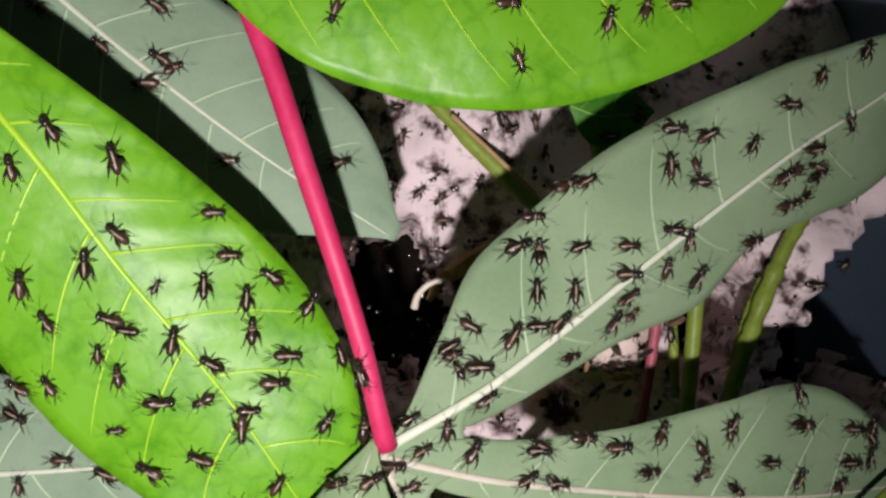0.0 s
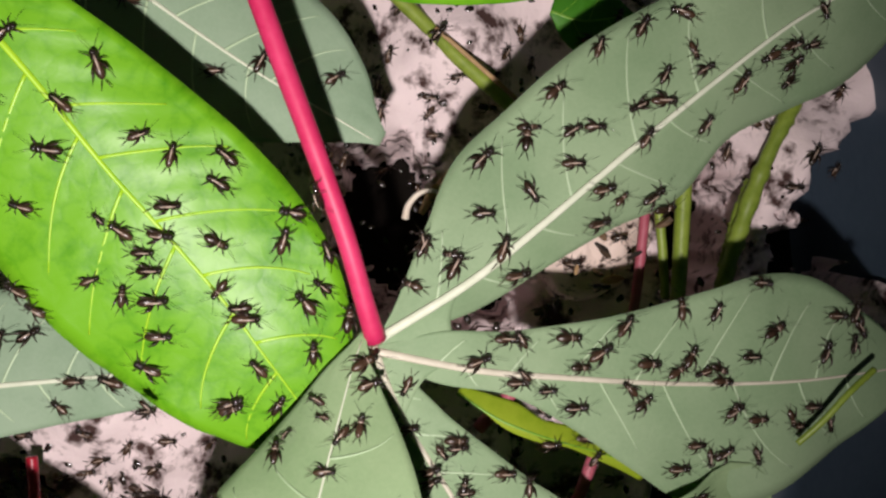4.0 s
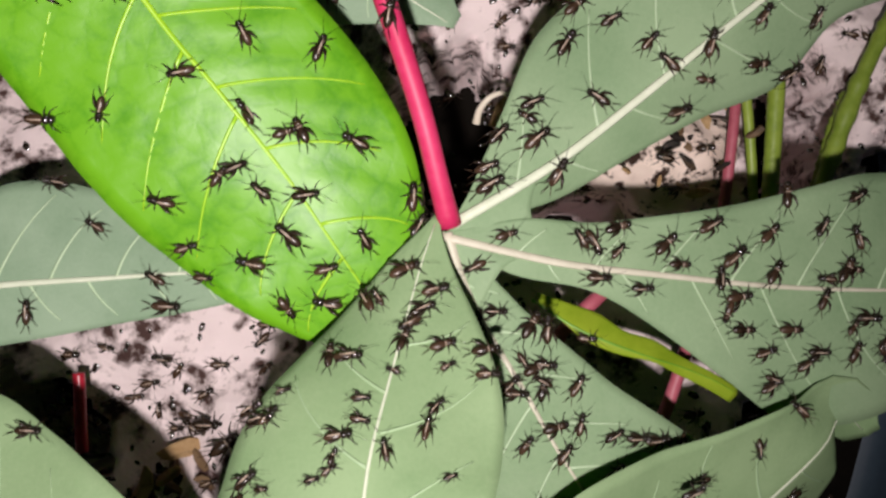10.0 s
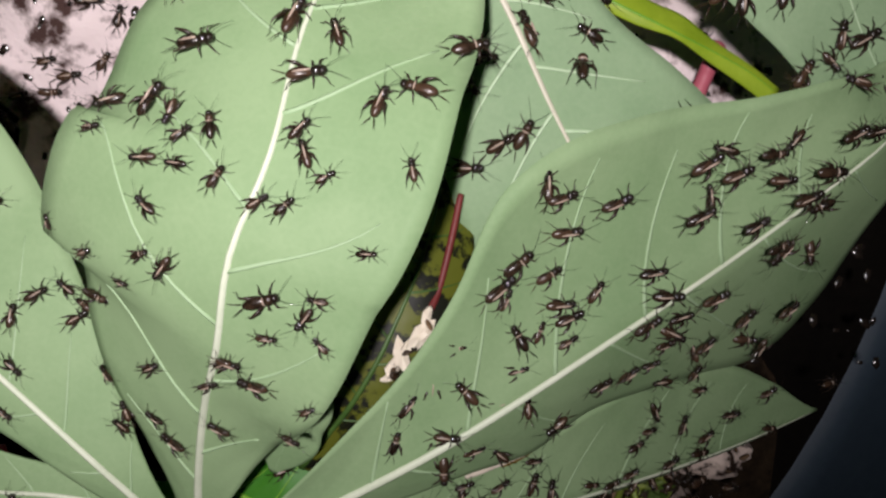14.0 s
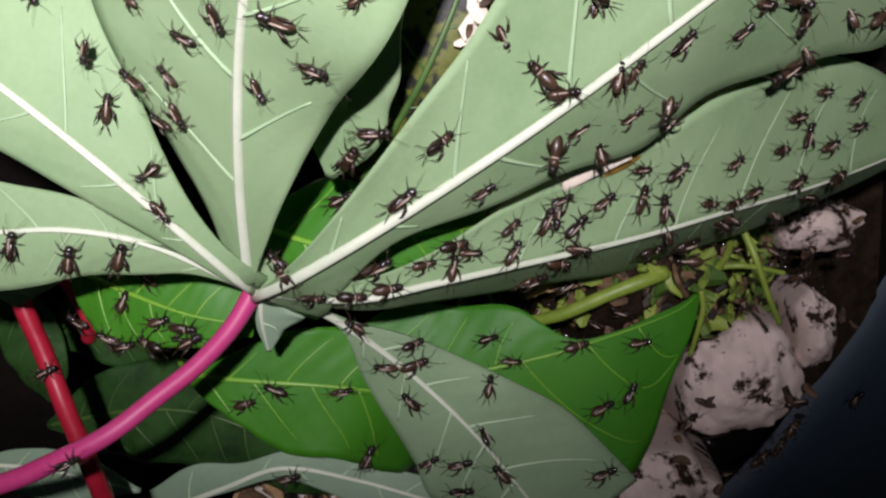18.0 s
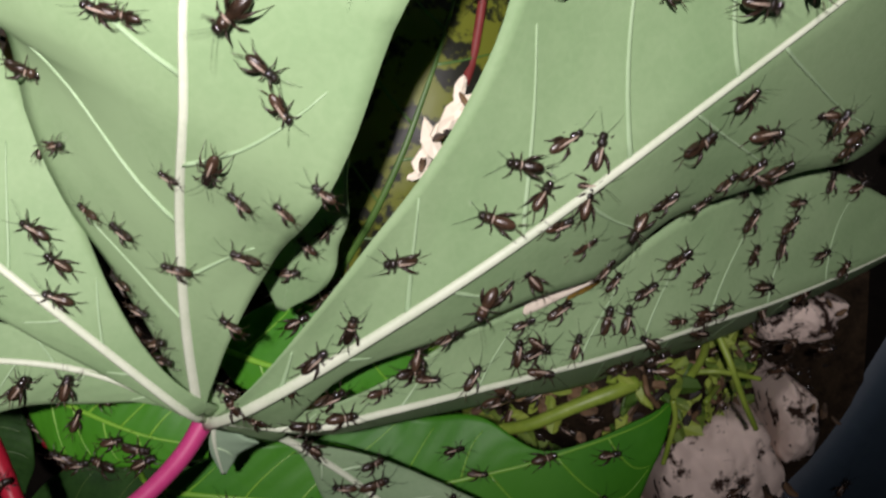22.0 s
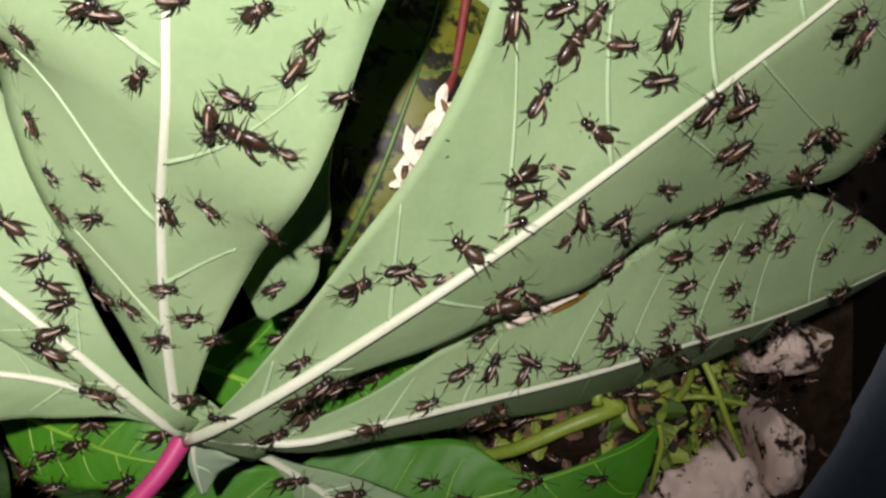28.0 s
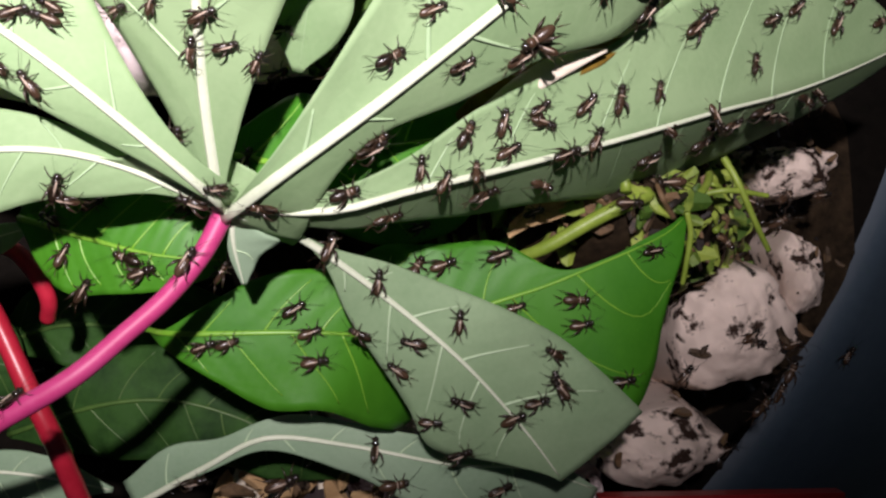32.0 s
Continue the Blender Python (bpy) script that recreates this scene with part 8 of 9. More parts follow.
    roam(2, 0.49, (13.5, 35.1, -65.9, 64.5, .56, -.14, 26), (15.5, 22.8, -72.7, 71.2, .43, -.08, 34), (19, 23, -72.7, 71.1, .43, -.08, 29), (23, 24.7, -69.9, 70.7, .48, -.2, 70), (28, 29.2, -70.4, 67.7, .56, -.17, 9), (30, 24.7, -70.5, 70.5, .48, -.16, 27), (32, 23, -80.5, 65.8, .42, -.84, 7))
    roam(0, 0.41, (13.5, 34, -69, 64.7, .59, -.15, 6), (15.5, 29.7, -71.6, 67.1, .58, -.15, 24), (19, 29.2, -71.7, 67.5, .58, -.15, 29), (23, 27, -72, 68.8, .47, -.07, 60), (28, 29.6, -73, 67, .51, -.06, -1), (30, 17.8, -81.1, 69.8, .38, -.85, 17), (32, 12.3, -103.3, 65.8, .3, -.16, 117))
    roam(1, 0.41, (13.5, 32.6, -71.2, 65.4, .23, .07, 36), (15.5, 35.6, -70.1, 63.3, .6, -.11, 4), (19, 35.6, -69.3, 63.4, .6, -.11, 59), (23, 33.2, -67, 65.7, .59, -.18, 0), (28, 33.5, -66.4, 65.6, .59, -.18, 19), (30, 33.5, -65.2, 65.9, .65, -.25, 7), (32, 35.7, -71.4, 63.1, .55, -.05, 77))
    roam(2, 0.49, (13.5, 43, -70.3, 58.2, .55, -.03, 26), (15.5, 42.3, -69.5, 58.7, .58, -.1, 14), (19, 40, -66, 60.7, .61, -.17, 29), (23, 40.5, -66.5, 60.2, .59, -.15, 20), (28, 41.7, -65.7, 59.6, .51, -.12, 29), (30, 47.8, -66.1, 55.6, .54, -.12, 57))
    roam(0, 0.43, (13.5, 47, -67.2, 56, .54, -.12, 6), (15.5, 45.6, -64, 57.3, .58, -.21, 24), (19, 45.1, -61.3, 58.3, .5, -.18, 79), (23, 45.4, -61.4, 58.1, .5, -.18, 30), (28, 47.5, -61, 56.8, .57, -.27, 59), (30, 51.5, -60.2, 54.5, .52, -.25, 27))
    roam(2, 0.42, (13.5, -37.7, -58.9, 93, -.04, .15, 86), (15.5, -28, -68.2, 92.6, .21, -.06, 84), (19, -27.3, -72.4, 92.4, .2, -.06, 159), (23, -26.5, -74.6, 92.1, .3, -.09, 20), (30, -30.7, -73.7, 92.4, -.06, -.4, 147), (32, -30.3, -74.1, 92.3, -.01, -.28, 117))
    roam(0, 0.39, (13.5, -38.8, -62.7, 93.3, .01, .04, 16), (15.5, -25.1, -73, 91.6, .28, -.12, 164), (19, -19.9, -77.8, 87.8, -.61, -.5, 19), (23, -21.8, -73.1, 89.9, -.49, -.5, 160), (28, -26, -72.4, 91.9, .41, .04, 19), (30, -32.5, -72.4, 92.8, -.1, -.32, 117))
    roam(2, 0.38, (13.5, -39.4, -68, 92.9, -.17, -.15, 66), (15.5, -25.1, -75.9, 91.4, .58, .17, 4), (19, -18.7, -82.1, 87.3, .7, .05, 149), (23, -23.7, -81.9, 75.5, -.18, .22, 80), (30, -20, -80.4, 88.4, .42, -.17, 117), (32, -17.8, -82.4, 86.5, .53, -.57, 157))
    roam(0, 0.44, (13.5, -41.8, -47.9, 91.1, .02, .21, 36), (19, -36.2, -67.3, 93.4, -.01, -.02, 159), (23, -29.9, -69.5, 93, .2, -.03, 120), (28, -29.5, -66.1, 92.9, .19, .07, 149), (30, -26.8, -64.9, 92.2, .17, -.03, 137))
    roam(2, 0.43, (13.5, -35.7, -56.4, 92.7, .09, .11, 36), (19, -29, -67, 92.8, .12, 0, 149), (23, -25, -67.2, 92.4, -.55, -.58, 140), (28, -24.5, -67.8, 92.2, -.55, -.57, 139), (30, -18.6, -67.4, 95.7, -.29, -.54, 77), (32, -16.3, -70.2, 94.6, -.35, -.1, 17))
    roam(0, 0.44, (15.5, 15, -75.6, 75, .43, -.22, 34), (19, 16.1, -78, 74.1, .4, -.14, 79), (23, 15.4, -78.5, 74.3, .4, -.12, 0), (28, 16.8, -78.4, 73.7, .46, -.13, -1), (30, 17.9, -79.5, 73.2, .29, .39, 27), (32, 16.3, -79.4, 73.8, .38, -.06, 57))
    roam(0, 0.50, (15.5, 21.6, -76.5, 71.5, .45, -.06, 94), (19, 21.2, -75.6, 71.7, .41, -.03, 79), (23, 20.7, -77.5, 71.9, .45, -.06, 0), (28, 21.6, -76.9, 71.4, .48, -.09, 19), (30, 12.2, -82.5, 71.5, .3, -.85, 67), (32, 5, -83.6, 75, .31, -.85, 27))
    roam(0, 0.50, (15.5, 38, -73.7, 61.3, .56, .01, 24), (19, 37, -72.7, 62.1, .6, -.06, -1), (23, 43.4, -72.1, 57.9, .51, .02, 20), (28, 49.9, -71.3, 54.2, .49, .04, 19), (30, 36.2, -78, 55.9, .4, -.85, -3), (32, 21.8, -85.2, 60.9, .04, .09, -3))
    roam(1, 0.41, (15.5, 53.4, -69.3, 52, .48, .05, 4), (19, 47.6, -71.7, 55.4, .49, .04, 19), (23, 52.9, -64.8, 52.6, .5, -.14, 20), (28, 54.7, -65.4, 51.4, .5, -.11, 19))
    roam(0, 0.49, (15.5, 52.3, -64.1, 53, .46, -.1, 24), (19, 48.9, -61.6, 55.7, .5, -.18, 19), (23, 50.7, -61.9, 54.5, .52, -.23, 0), (28, 50.9, -62.5, 54.2, .55, -.22, 29), (30, 50.2, -63, 54.5, .57, -.21, 17))
    roam(0, 0.41, (15.5, 46.4, -67.2, 56.3, .48, -.08, 14), (19, 44.9, -69.4, 57, .5, -.05, 19), (23, 47.8, -65.5, 55.7, .49, -.12, 30), (28, 48.2, -66.8, 55.2, .57, -.13, 19), (30, 48.9, -71.1, 54.6, .49, .04, 27), (32, 36, -88.1, 43.2, .85, -.25, 17))
    roam(0, 0.50, (15.5, 12.2, -78.1, 75.7, .39, -.2, 44), (19, 12, -78.3, 75.8, .39, -.2, 19), (23, 9.3, -78.3, 76.8, .43, -.25, 70), (30, 8.1, -79, 77.3, .14, -.09, 17), (32, 13.1, -80.7, 75.2, .35, -.01, 17))
    roam(1, 0.41, (15.5, 59.2, -61.4, 57.2, .31, .27, 24), (19, 42.8, -57.9, 69.8, .42, -.64, 39), (23, 46.2, -56.3, 69.2, .45, -.58, 30), (28, 48, -55.9, 68.2, .51, -.53, 39))
    roam(0, 0.42, (19, -10.6, -75.9, 77.8, .15, .03, 29), (30, -16.5, -79.6, 76.9, -.27, 0, 57))
    roam(2, 0.39, (19, 18.8, -72.4, 73.6, .51, -.21, -1), (23, 24.8, -64.5, 76.1, .61, -.59, 30), (30, 27.6, -63.3, 74.8, .5, -.69, -3), (32, 29.6, -66.6, 68.3, .52, -.21, 17))
    roam(0, 0.40, (19, 10.7, -75.4, 77.1, .35, -.27, 19), (23, 9.4, -76, 77.4, .36, -.26, 40), (28, 8.4, -74.9, 78.5, .47, -.42, 19), (30, 7.9, -75.9, 78.3, .47, -.39, 17), (32, 10.7, -76.3, 76.8, .42, -.3, 27))
    roam(1, 0.50, (19, 19, -75.5, 73, .54, -.16, 79), (23, 18, -76.5, 73.4, .19, -.01, 10), (28, 20.5, -74.6, 72.2, .52, -.15, 69), (30, 17.8, -75.7, 73.6, .45, -.12, 157), (32, 18.9, -75.6, 73, .54, -.16, 77))
    roam(1, 0.39, (19, 5.7, -78.1, 78.6, .48, -.31, 39), (23, 2.3, -66.3, 89.5, .43, -.34, 60), (28, 5.9, -65, 88.5, .37, -.26, 29))
    roam(2, 0.46, (19, 6, -80.7, 77.9, .44, -.13, 59), (23, 5.7, -80.1, 78.1, .36, -.07, 20), (28, 6.4, -78.7, 78, .36, -.14, 29), (30, 6, -78.1, 78.4, .48, -.31, 57), (32, 7.1, -77.7, 77.9, .38, -.2, 77))
    roam(1, 0.38, (19, 26.9, -75.9, 68.5, .52, -.07, -1), (23, 24.1, -74.2, 70.2, .54, -.13, 0), (28, 27.4, -75, 68.3, .52, -.07, 29), (30, 22.7, -74.1, 71.1, .44, -.06, 107), (32, 23.4, -74.7, 70.6, .54, -.14, 77))
    roam(1, 0.42, (19, 29.7, -76, 66.9, .52, -.03, 19), (23, 32.9, -71.8, 65.1, .57, -.1, 0), (28, 35.1, -70.8, 63.5, .58, -.07, 19), (30, 9.9, -97.7, 67.3, .46, -.06, 67), (32, 12.1, -100.4, 66, .4, -.15, 147))
    roam(2, 0.44, (19, 32.2, -74.8, 65.3, .56, -.01, 19), (23, 36.7, -73.5, 62.2, .59, -.01, 10), (28, 36.4, -73.2, 62.5, .6, -.06, 19), (30, 35.1, -76.1, 61.8, .42, -.84, 17), (32, 33.3, -77.1, 61.6, .42, -.83, 17))
    roam(0, 0.47, (19, 39.1, -68.5, 61, .62, -.14, 79), (23, 39.8, -70.2, 60.2, .53, -.05, 20), (28, 39.2, -64, 61.7, .54, -.14, 19), (30, 40.3, -63.7, 61, .55, -.16, 7), (32, 38.2, -66.4, 62, .53, -.1, 17))
    roam(2, 0.43, (19, 40.8, -63.5, 60.7, .6, -.2, -1), (23, 41, -63, 60.6, .6, -.2, 40), (28, 41.2, -57.9, 70.8, .43, -.63, 29), (30, 47.7, -62.3, 56.3, .52, -.2, 7))
    roam(2, 0.42, (19, .5, -82.1, 80.3, .18, .03, 79), (23, 2.6, -69.7, 88.2, .19, -.22, 150), (30, 2.9, -70.6, 88, .19, -.21, 57), (32, 1, -69.3, 89, .33, -.32, 17))
    roam(1, 0.39, (19, -2.4, -81.5, 81.5, .39, -.24, 9), (23, -3.5, -81.9, 77.3, .13, -.24, 90), (28, -1.7, -83.6, 81.2, .34, -.01, 9), (30, 1.3, -83.6, 78.4, .34, -.85, 7), (32, 4.4, -82.3, 78.7, .31, .4, 77))
    roam(2, 0.40, (19, 1.9, -80.5, 79.8, .35, -.05, -1), (23, .9, -80.7, 80.2, .44, -.22, 150), (28, 3.3, -81.6, 79, .38, -.01, 19), (30, 1.9, -81.8, 79.6, .44, -.14, 7), (32, 1.3, -83, 80.1, .39, 0, 57))
    roam(2, 0.50, (19, -6.7, -81.3, 84.2, .41, -.7, 19), (28, -4.2, -80.3, 77.6, .28, .01, -1), (30, -11.6, -83.1, 84.7, .21, -.75, -3), (32, -9.9, -88.1, 75.9, .58, -.08, 57))
    roam(0, 0.45, (19, -15.1, -81.1, 84.8, -.18, -.23, 139), (23, -15.9, -81.8, 77, -.15, -.08, 60), (28, -13.4, -81.9, 86, -.02, -.57, 169), (30, -16.9, -87.9, 79.4, 0, -.68, 7), (32, -20.1, -83.3, 83.9, -.02, -.6, 147))
    roam(1, 0.47, (19, -14.2, -82.2, 85.7, -.21, -.56, 109), (23, -12.2, -81, 86.6, .11, -.56, 20), (28, -7.7, -80.3, 86, .33, -.67, 9), (30, -13.4, -87.5, 78.5, -.06, -.85, 17), (32, -14.2, -84, 83.8, -.07, -.83, 147))
    roam(1, 0.48, (19, -5.7, -83.8, 82.2, .21, -.1, 9), (23, -7.2, -81.9, 83.8, .44, -.7, 20), (30, -8.4, -85.6, 80.9, .07, -.85, 7), (32, -4.1, -85.4, 78.9, .32, -.85, -3))
    roam(1, 0.47, (19, -8.9, -84.4, 82.7, .15, -.33, -1), (23, -8.3, -83.4, 83, .17, -.48, 30), (28, -10.2, -83.8, 83.4, .33, -.72, 19), (30, -10.9, -85.8, 81.3, .18, -.76, -3), (32, -7.5, -83.5, 82.8, .18, -.23, 17))
    roam(1, 0.40, (19, -12.3, -84.3, 83.5, .05, -.78, -1), (23, -17.2, -77.6, 89.2, .53, -.5, 140), (28, -16.2, -80.1, 87.6, -.31, -.49, 19), (30, -19.8, -89.7, 75.9, .04, -.25, 57))
    roam(1, 0.47, (19, .3, -79.7, 80.8, .37, -.21, 9), (23, 0, -80, 76.5, .43, .01, 10), (28, -1.7, -79, 77.2, .28, -.63, 39), (30, -7.4, -81.7, 84.2, .38, -.69, -3), (32, 3.5, -78.7, 79.4, .39, -.18, 57))
    roam(2, 0.45, (19, 12.6, -80.6, 75.3, .25, .38, -1), (28, 12.4, -78.9, 75.5, .41, -.23, 69), (30, 7.2, -80.5, 77.3, .43, -.11, 37), (32, 7.5, -80.3, 77.3, .21, .01, 27))
    roam(2, 0.45, (19, -38, -80.1, 88, -.12, -.12, 79), (32, -31, -81.6, 86.7, .26, -.55, 77))
    roam(0, 0.48, (19, -33.3, -81, 87.6, .24, -.49, 84), (23, -26.6, -76.1, 91.4, .13, -.29, 150), (30, -25.7, -76.8, 91, .07, -.43, 147), (32, -20.2, -78.4, 87.2, -.52, -.48, 57))
    roam(2, 0.48, (19, -29.2, -80.8, 86.6, .27, -.48, 79), (23, -23.1, -79, 89.7, .17, .2, 150), (28, -23.2, -79.5, 89.4, -.02, -.57, 159), (30, -29.6, -96.9, 85.7, .23, .15, 27), (32, -21.3, -88.8, 83, -.2, .3, 57))
    roam(0, 0.41, (19, -29.7, -84.4, 75.3, -.32, .26, 149), (28, -29, -84.8, 75.4, -.04, .04, 29), (30, -32.5, -84.2, 74.8, -.14, .09, 67), (32, -35.6, -83.8, 74, -.26, .13, 147))
    roam(2, 0.40, (19, -32.8, -86.8, 74.9, .31, .07, 69), (28, -33.3, -88.1, 74.7, -.38, -.07, 19), (30, -30.3, -82.5, 85.9, .23, -.63, 147))
    roam(2, 0.40, (19, -28.9, -88.4, 75.6, -.09, -.19, 19), (28, -28.1, -84.8, 75.5, -.25, .23, 159), (30, -30.5, -82.9, 74.8, -.2, .2, 17), (32, -31.6, -82.7, 74.5, -.25, .31, 17))
    roam(1, 0.47, (19, -26.4, -88.9, 75.8, -.11, -.27, -1), (23, -23.7, -86.6, 76, -.08, .13, 10), (28, -22.2, -85.7, 75.8, .25, .03, 19), (30, -22.5, -86.2, 75.9, .24, 0, 162), (32, -22.6, -83.5, 75.5, .35, .1, 17))
    roam(2, 0.43, (19, -34.2, -90.5, 74.2, .11, -.27, 149), (28, -35.3, -89.9, 74.1, -.49, -.07, 29), (30, -35, -87.3, 74.3, .3, .12, 57))
    roam(1, 0.47, (19, -29.5, -90.8, 75.3, -.23, -.15, 159), (28, -30.3, -87, 75.4, -.13, .02, 19), (30, -30.6, -88.6, 75.2, -.21, -.22, 27), (32, -28.1, -87.9, 75.7, -.22, .03, 157))
    roam(2, 0.44, (19, -32.8, -91.1, 74.1, -.17, -.36, 19), (30, -30, -90.8, 75.2, -.32, .05, 17), (32, -33.3, -90.6, 74.2, .15, -.25, 57))
    roam(0, 0.48, (19, -25.7, -90.4, 75.6, -.14, -.1, 29), (30, -25.8, -86.3, 75.9, -.01, .02, 147), (32, -27.2, -89.1, 75.7, -.1, -.27, 17))
    roam(0, 0.48, (19, -42.4, -91.1, 60.1, -.44, -.35, 169), (30, -43, -90.3, 59.9, -.71, -.52, 17), (32, -27.9, -112.4, 57.5, .15, -.74, -3))
    roam(2, 0.45, (19, -18.2, -96.9, 68.3, .05, .03, 159), (30, -13.8, -92.8, 67.9, .18, .04, 27), (32, -14.4, -94, 68, .25, -.12, 27))
    roam(2, 0.42, (19, -11.5, -96.7, 67.7, .08, -.62, 19), (30, -11.7, -95.5, 67.5, .16, .08, 7), (32, -12.9, -96.5, 67.9, .16, 0, 17))
    roam(1, 0.41, (19, -21.8, -98.5, 68.3, -.06, .06, 19), (30, -20.3, -95.6, 68.4, -.02, -.03, -3), (32, -21.1, -97, 68.4, .05, -.03, 17))
    roam(0, 0.50, (19, -9.2, -104.8, 65.3, .66, -.31, 59), (30, -10.2, -104.1, 66.4, .65, -.16, 7), (32, -7.9, -110.8, 58.1, .75, .22, 57))
    roam(0, 0.44, (19, -9.4, -88.7, 75.6, .71, .12, 159), (28, -11.6, -91.6, 67.3, .36, -.05, 29), (30, -9.6, -90.7, 74.4, .07, -.55, 147), (32, -5.5, -91.7, 72.6, .37, -.23, 82))
    roam(1, 0.41, (19, -3.8, -90.8, 72.1, .39, -.17, 19), (28, -9.2, -89.5, 75.3, .05, -.68, 19), (30, -7.6, -95.2, 71.6, -.02, -.36, 17), (32, -7.3, -96.6, 71.1, -.08, -.38, 147))
    roam(2, 0.42, (19, -6.2, -93.1, 72.3, .19, -.34, 169), (30, -7.2, -97.3, 70.9, -.03, -.27, 67), (32, -3.9, -100.6, 69.5, -.02, -.31, 137))
    roam(1, 0.50, (19, -3.6, -92.9, 71.6, .25, -.31, 19), (28, -4.3, -91.5, 72.2, .33, -.35, -1), (30, -1.2, -91.9, 61.7, .08, .05, 107), (32, -1.6, -91, 61.6, -.15, .21, 57))
    roam(2, 0.45, (19, -3.6, -97.1, 70.7, .07, -.35, 129), (30, -3.5, -96.3, 70.9, .14, -.27, 157), (32, -2.1, -97.9, 70.3, -.03, -.24, 162))
    roam(0, 0.42, (19, 4.4, -95.8, 69.4, .22, .14, 79), (30, .8, -95.4, 70.2, .22, .07, 137), (32, 2.3, -96.3, 70, .2, -.13, 82))
    roam(0, 0.40, (19, 4.4, -92.1, 61.3, -.02, .23, 19), (28, 3.3, -92.8, 61.5, .09, .1, 9), (30, -4.4, -86.9, 60.9, .05, -.26, 7), (32, -1.1, -86.4, 60.6, .18, .04, 17))
    roam(2, 0.39, (19, 7, -94.5, 61.3, .14, .01, -1), (30, 7.5, -95.3, 61.2, .14, .01, 7), (32, 8.7, -95.7, 61.1, .11, -.02, 17))
    roam(0, 0.45, (19, 3.7, -101.4, 68.9, .8, .52, 69), (30, 3, -101.4, 69, .15, -.26, 157), (32, 2.3, -104.4, 68.1, .11, -.43, 147))
    roam(0, 0.41, (19, -1.8, -104.2, 68.2, -.03, -.41, 39), (30, -.8, -103.3, 68.6, .14, -.41, 57), (32, -1.2, -106.3, 67.5, -.11, -.22, -3))
    roam(0, 0.46, (19, 1.5, -104.4, 68.2, -.03, -.26, 19), (30, 8.9, -100.5, 67.4, .39, -.22, 157), (32, 9.7, -105.2, 66.4, .26, -.23, 7))
    roam(2, 0.49, (19, 6.2, -105.7, 67.2, .14, -.3, 129), (30, 6.7, -105.6, 67.3, .32, -.17, 147), (32, 7.5, -107, 66.6, -.43, .18, 17))
    roam(0, 0.46, (19, 1.6, -107.7, 66.8, .15, -.45, -1), (30, 11.4, -105.6, 65.9, .28, -.26, 77), (32, 1.5, -110, 65.6, .11, -.55, 17))
    roam(0, 0.50, (19, 17.4, -106.4, 64, .28, -.1, 19), (30, 14.4, -106.8, 64.9, .26, .01, 147), (32, 6, -116.4, 55.5, .27, -.3, 17))
    roam(0, 0.45, (19, 21.7, -92.4, 59.3, .25, 0, 9), (30, 18.7, -94.5, 59.9, .18, -.01, 17), (32, 15.8, -98.1, 60.3, .09, 0, 7))
    roam(0, 0.46, (19, 20.8, -98.4, 59.4, .3, .02, 59), (30, 18, -97.5, 60.1, .04, -.05, 27), (32, 20.2, -104.6, 59.3, .09, -.12, 7))
    roam(0, 0.50, (19, 17.5, -100, 60.1, .23, 0, 29), (30, 12.9, -96.9, 60.6, .06, -.05, 17), (32, 12.5, -104.2, 65.7, .28, .03, 127))
    roam(1, 0.49, (19, 14.4, -92.9, 60.6, .01, .31, 19), (30, 15, -94, 60.5, .12, 0, 7), (32, 15.4, -95.3, 60.4, .08, -.03, -3))
    roam(0, 0.50, (19, 8.4, -83.5, 72.3, .32, -.85, 19), (30, 9.8, -84, 69.9, .29, -.85, 27), (32, 1.1, -90.6, 61.6, .15, .04, 17))
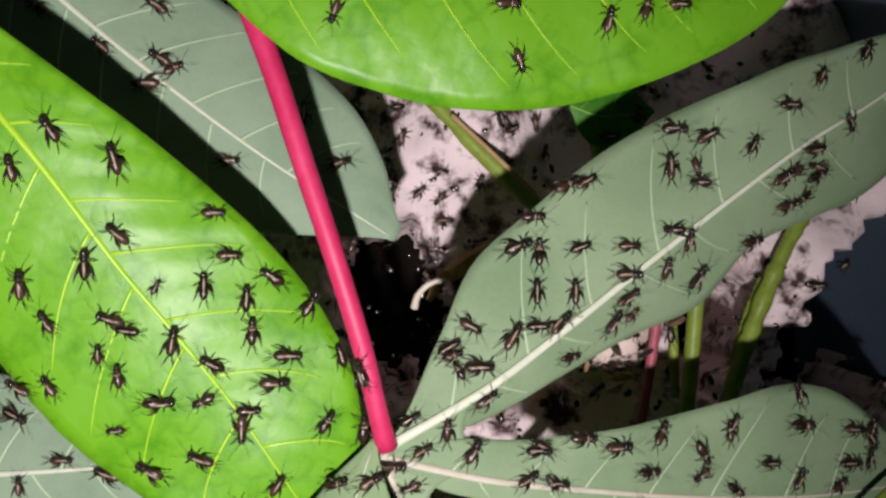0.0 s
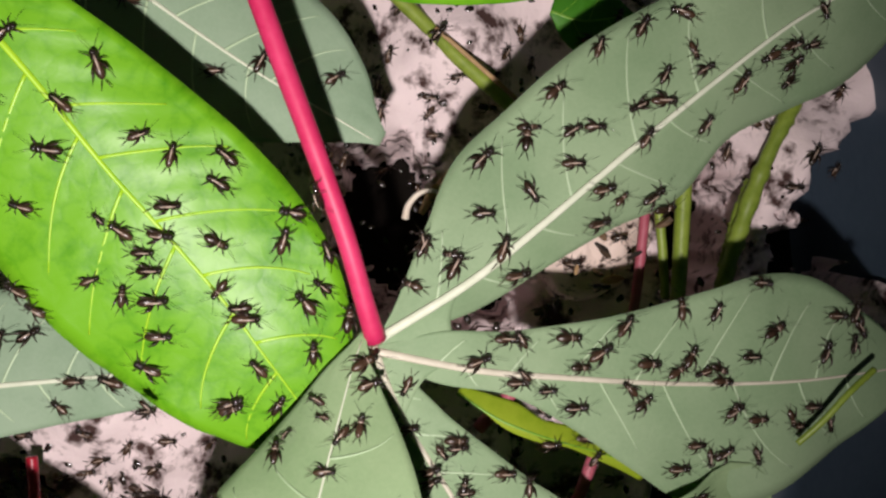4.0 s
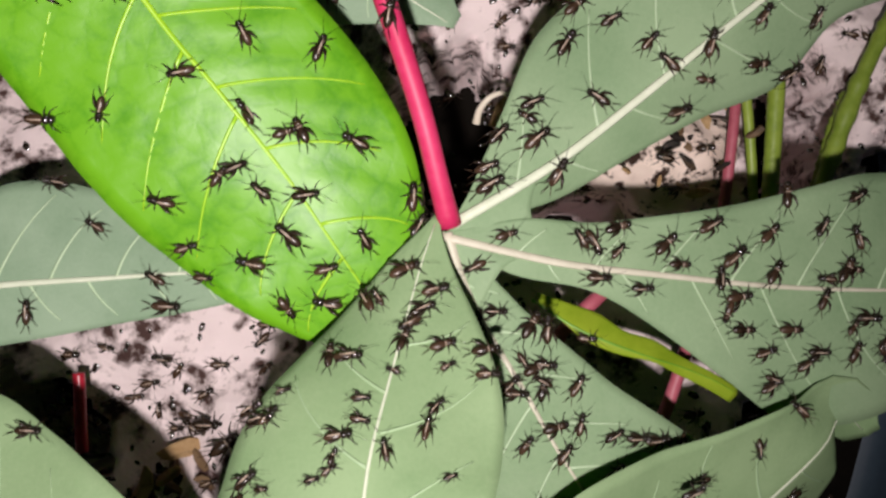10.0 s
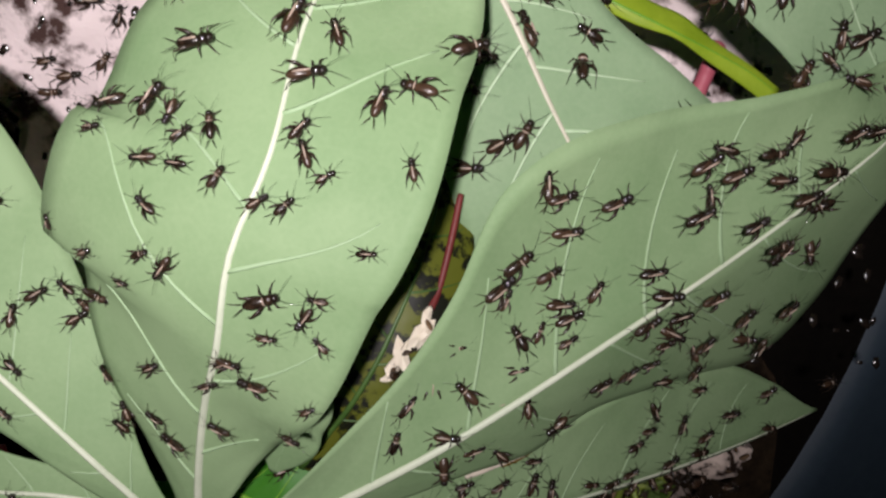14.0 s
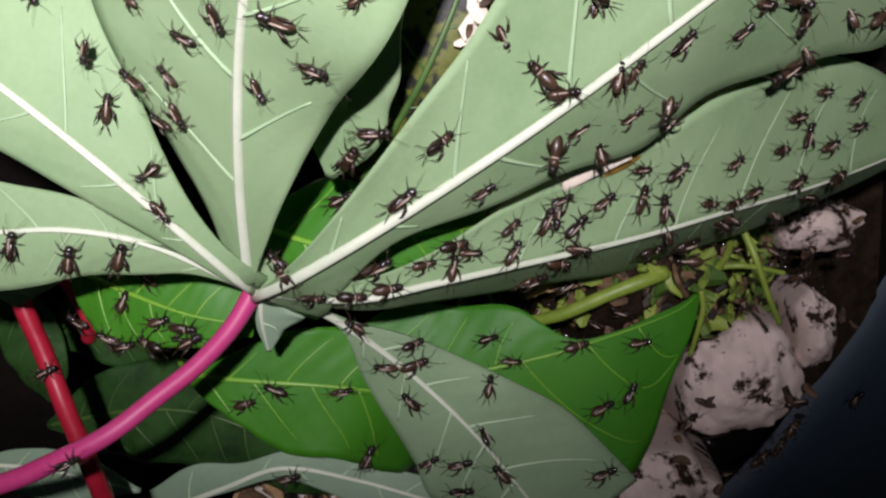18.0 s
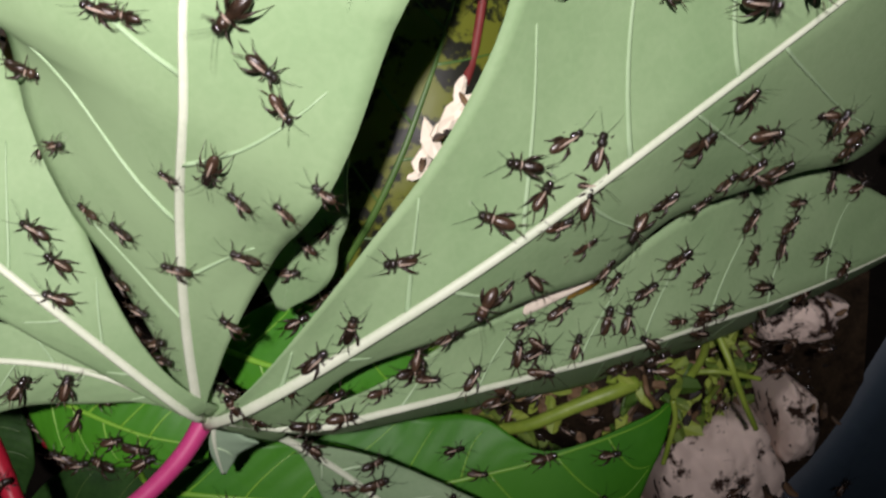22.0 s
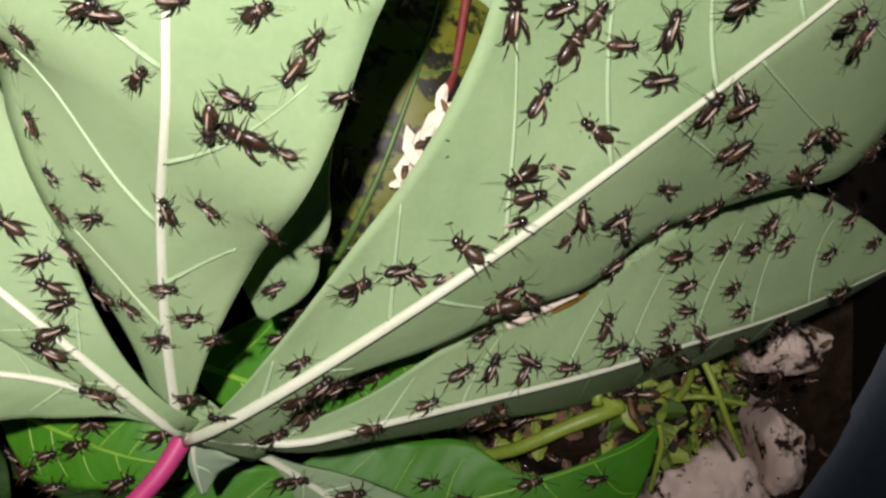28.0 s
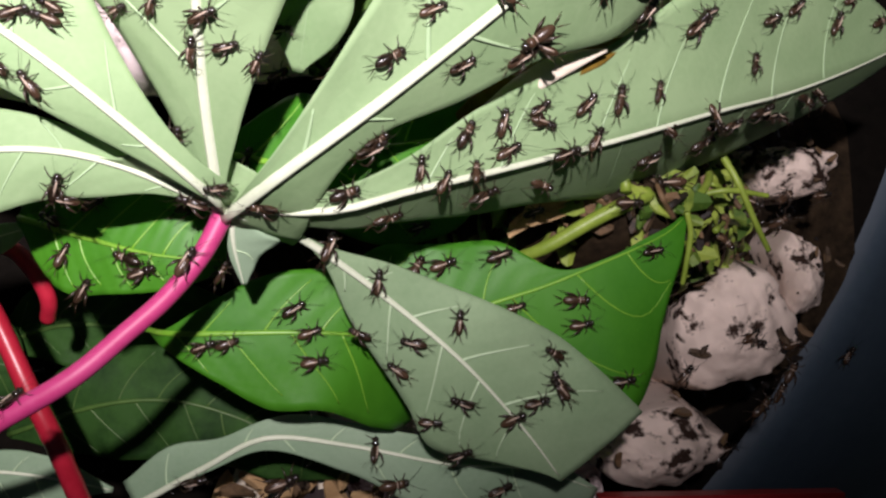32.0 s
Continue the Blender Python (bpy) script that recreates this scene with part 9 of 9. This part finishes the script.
    roam(2, 0.50, (19, 13.2, -86.1, 57.9, .24, -.36, 39), (30, 14.6, -90.6, 49, -.38, -.78, -3), (32, 7.3, -90.1, 60.7, .1, .12, 17))
    roam(2, 0.42, (19, 18, -91, 51.7, -.54, -.74, 19), (30, 17.4, -89.2, 53.6, -.76, -.45, 17), (32, 11.6, -85.6, 58.4, .14, .08, 17))
    roam(2, 0.42, (19, 20.1, -88.9, 56.2, -.28, -.63, -1), (23, 25.1, -82.4, 58.8, .2, -.61, 20), (30, 24, -91.8, 58.7, .19, .05, -3), (32, 24.5, -90.6, 58.6, .27, .01, 7))
    roam(2, 0.51, (19, 25.7, -80.2, 63.4, .4, -.85, 19), (23, 30, -76.8, 66.8, .52, -.58, 20), (28, 37.1, -66.4, 62.7, .62, -.16, 9), (30, 41.3, -66.3, 59.7, .51, -.12, 27), (32, 36.8, -75.7, 60.9, .43, -.84, -3))
    roam(1, 0.50, (19, 21.2, -80.6, 67.6, .37, -.85, -1), (23, 27.5, -77.2, 68.3, .37, .42, 20), (30, 28.8, -79.2, 61.9, .43, -.84, 7), (32, 29.9, -78.9, 61.4, .4, -.85, 17))
    roam(2, 0.38, (19, 36.4, -82.4, 43.6, .31, -.54, 19), (30, 39.5, -94.3, 31.1, -.85, .13, 17))
    roam(0, 0.48, (19, -18.6, -109.3, 59, -.03, -.27, 19), (30, -10.5, -99.1, 67.2, .33, -.1, 37), (32, -12.6, -99.4, 67.7, .05, -.07, 7))
    roam(0, 0.40, (19, -34.2, -99.8, 86.4, .22, -.32, 29), (30, -35.8, -99.4, 86.2, -.33, .74, 57), (32, -35.7, -99.4, 86.3, -.33, .74, 57))
    roam(0, 0.44, (19, -43.8, -95.7, 67.1, -.09, -.07, 29), (30, -24.6, -95.4, 68.1, -.11, -.08, 17), (32, -23.5, -97.2, 68.3, -.03, .07, 17))
    for k, c in enumerate(KINDS):
        x, y = -44 + 4 * k, -36 - 3 * k
        m = at(x, y, 39.5 + tray_height(x, y), 0, 0, 40 * k)
        walk(c, [(0, m), (32, m)])
    crowd()


motions()
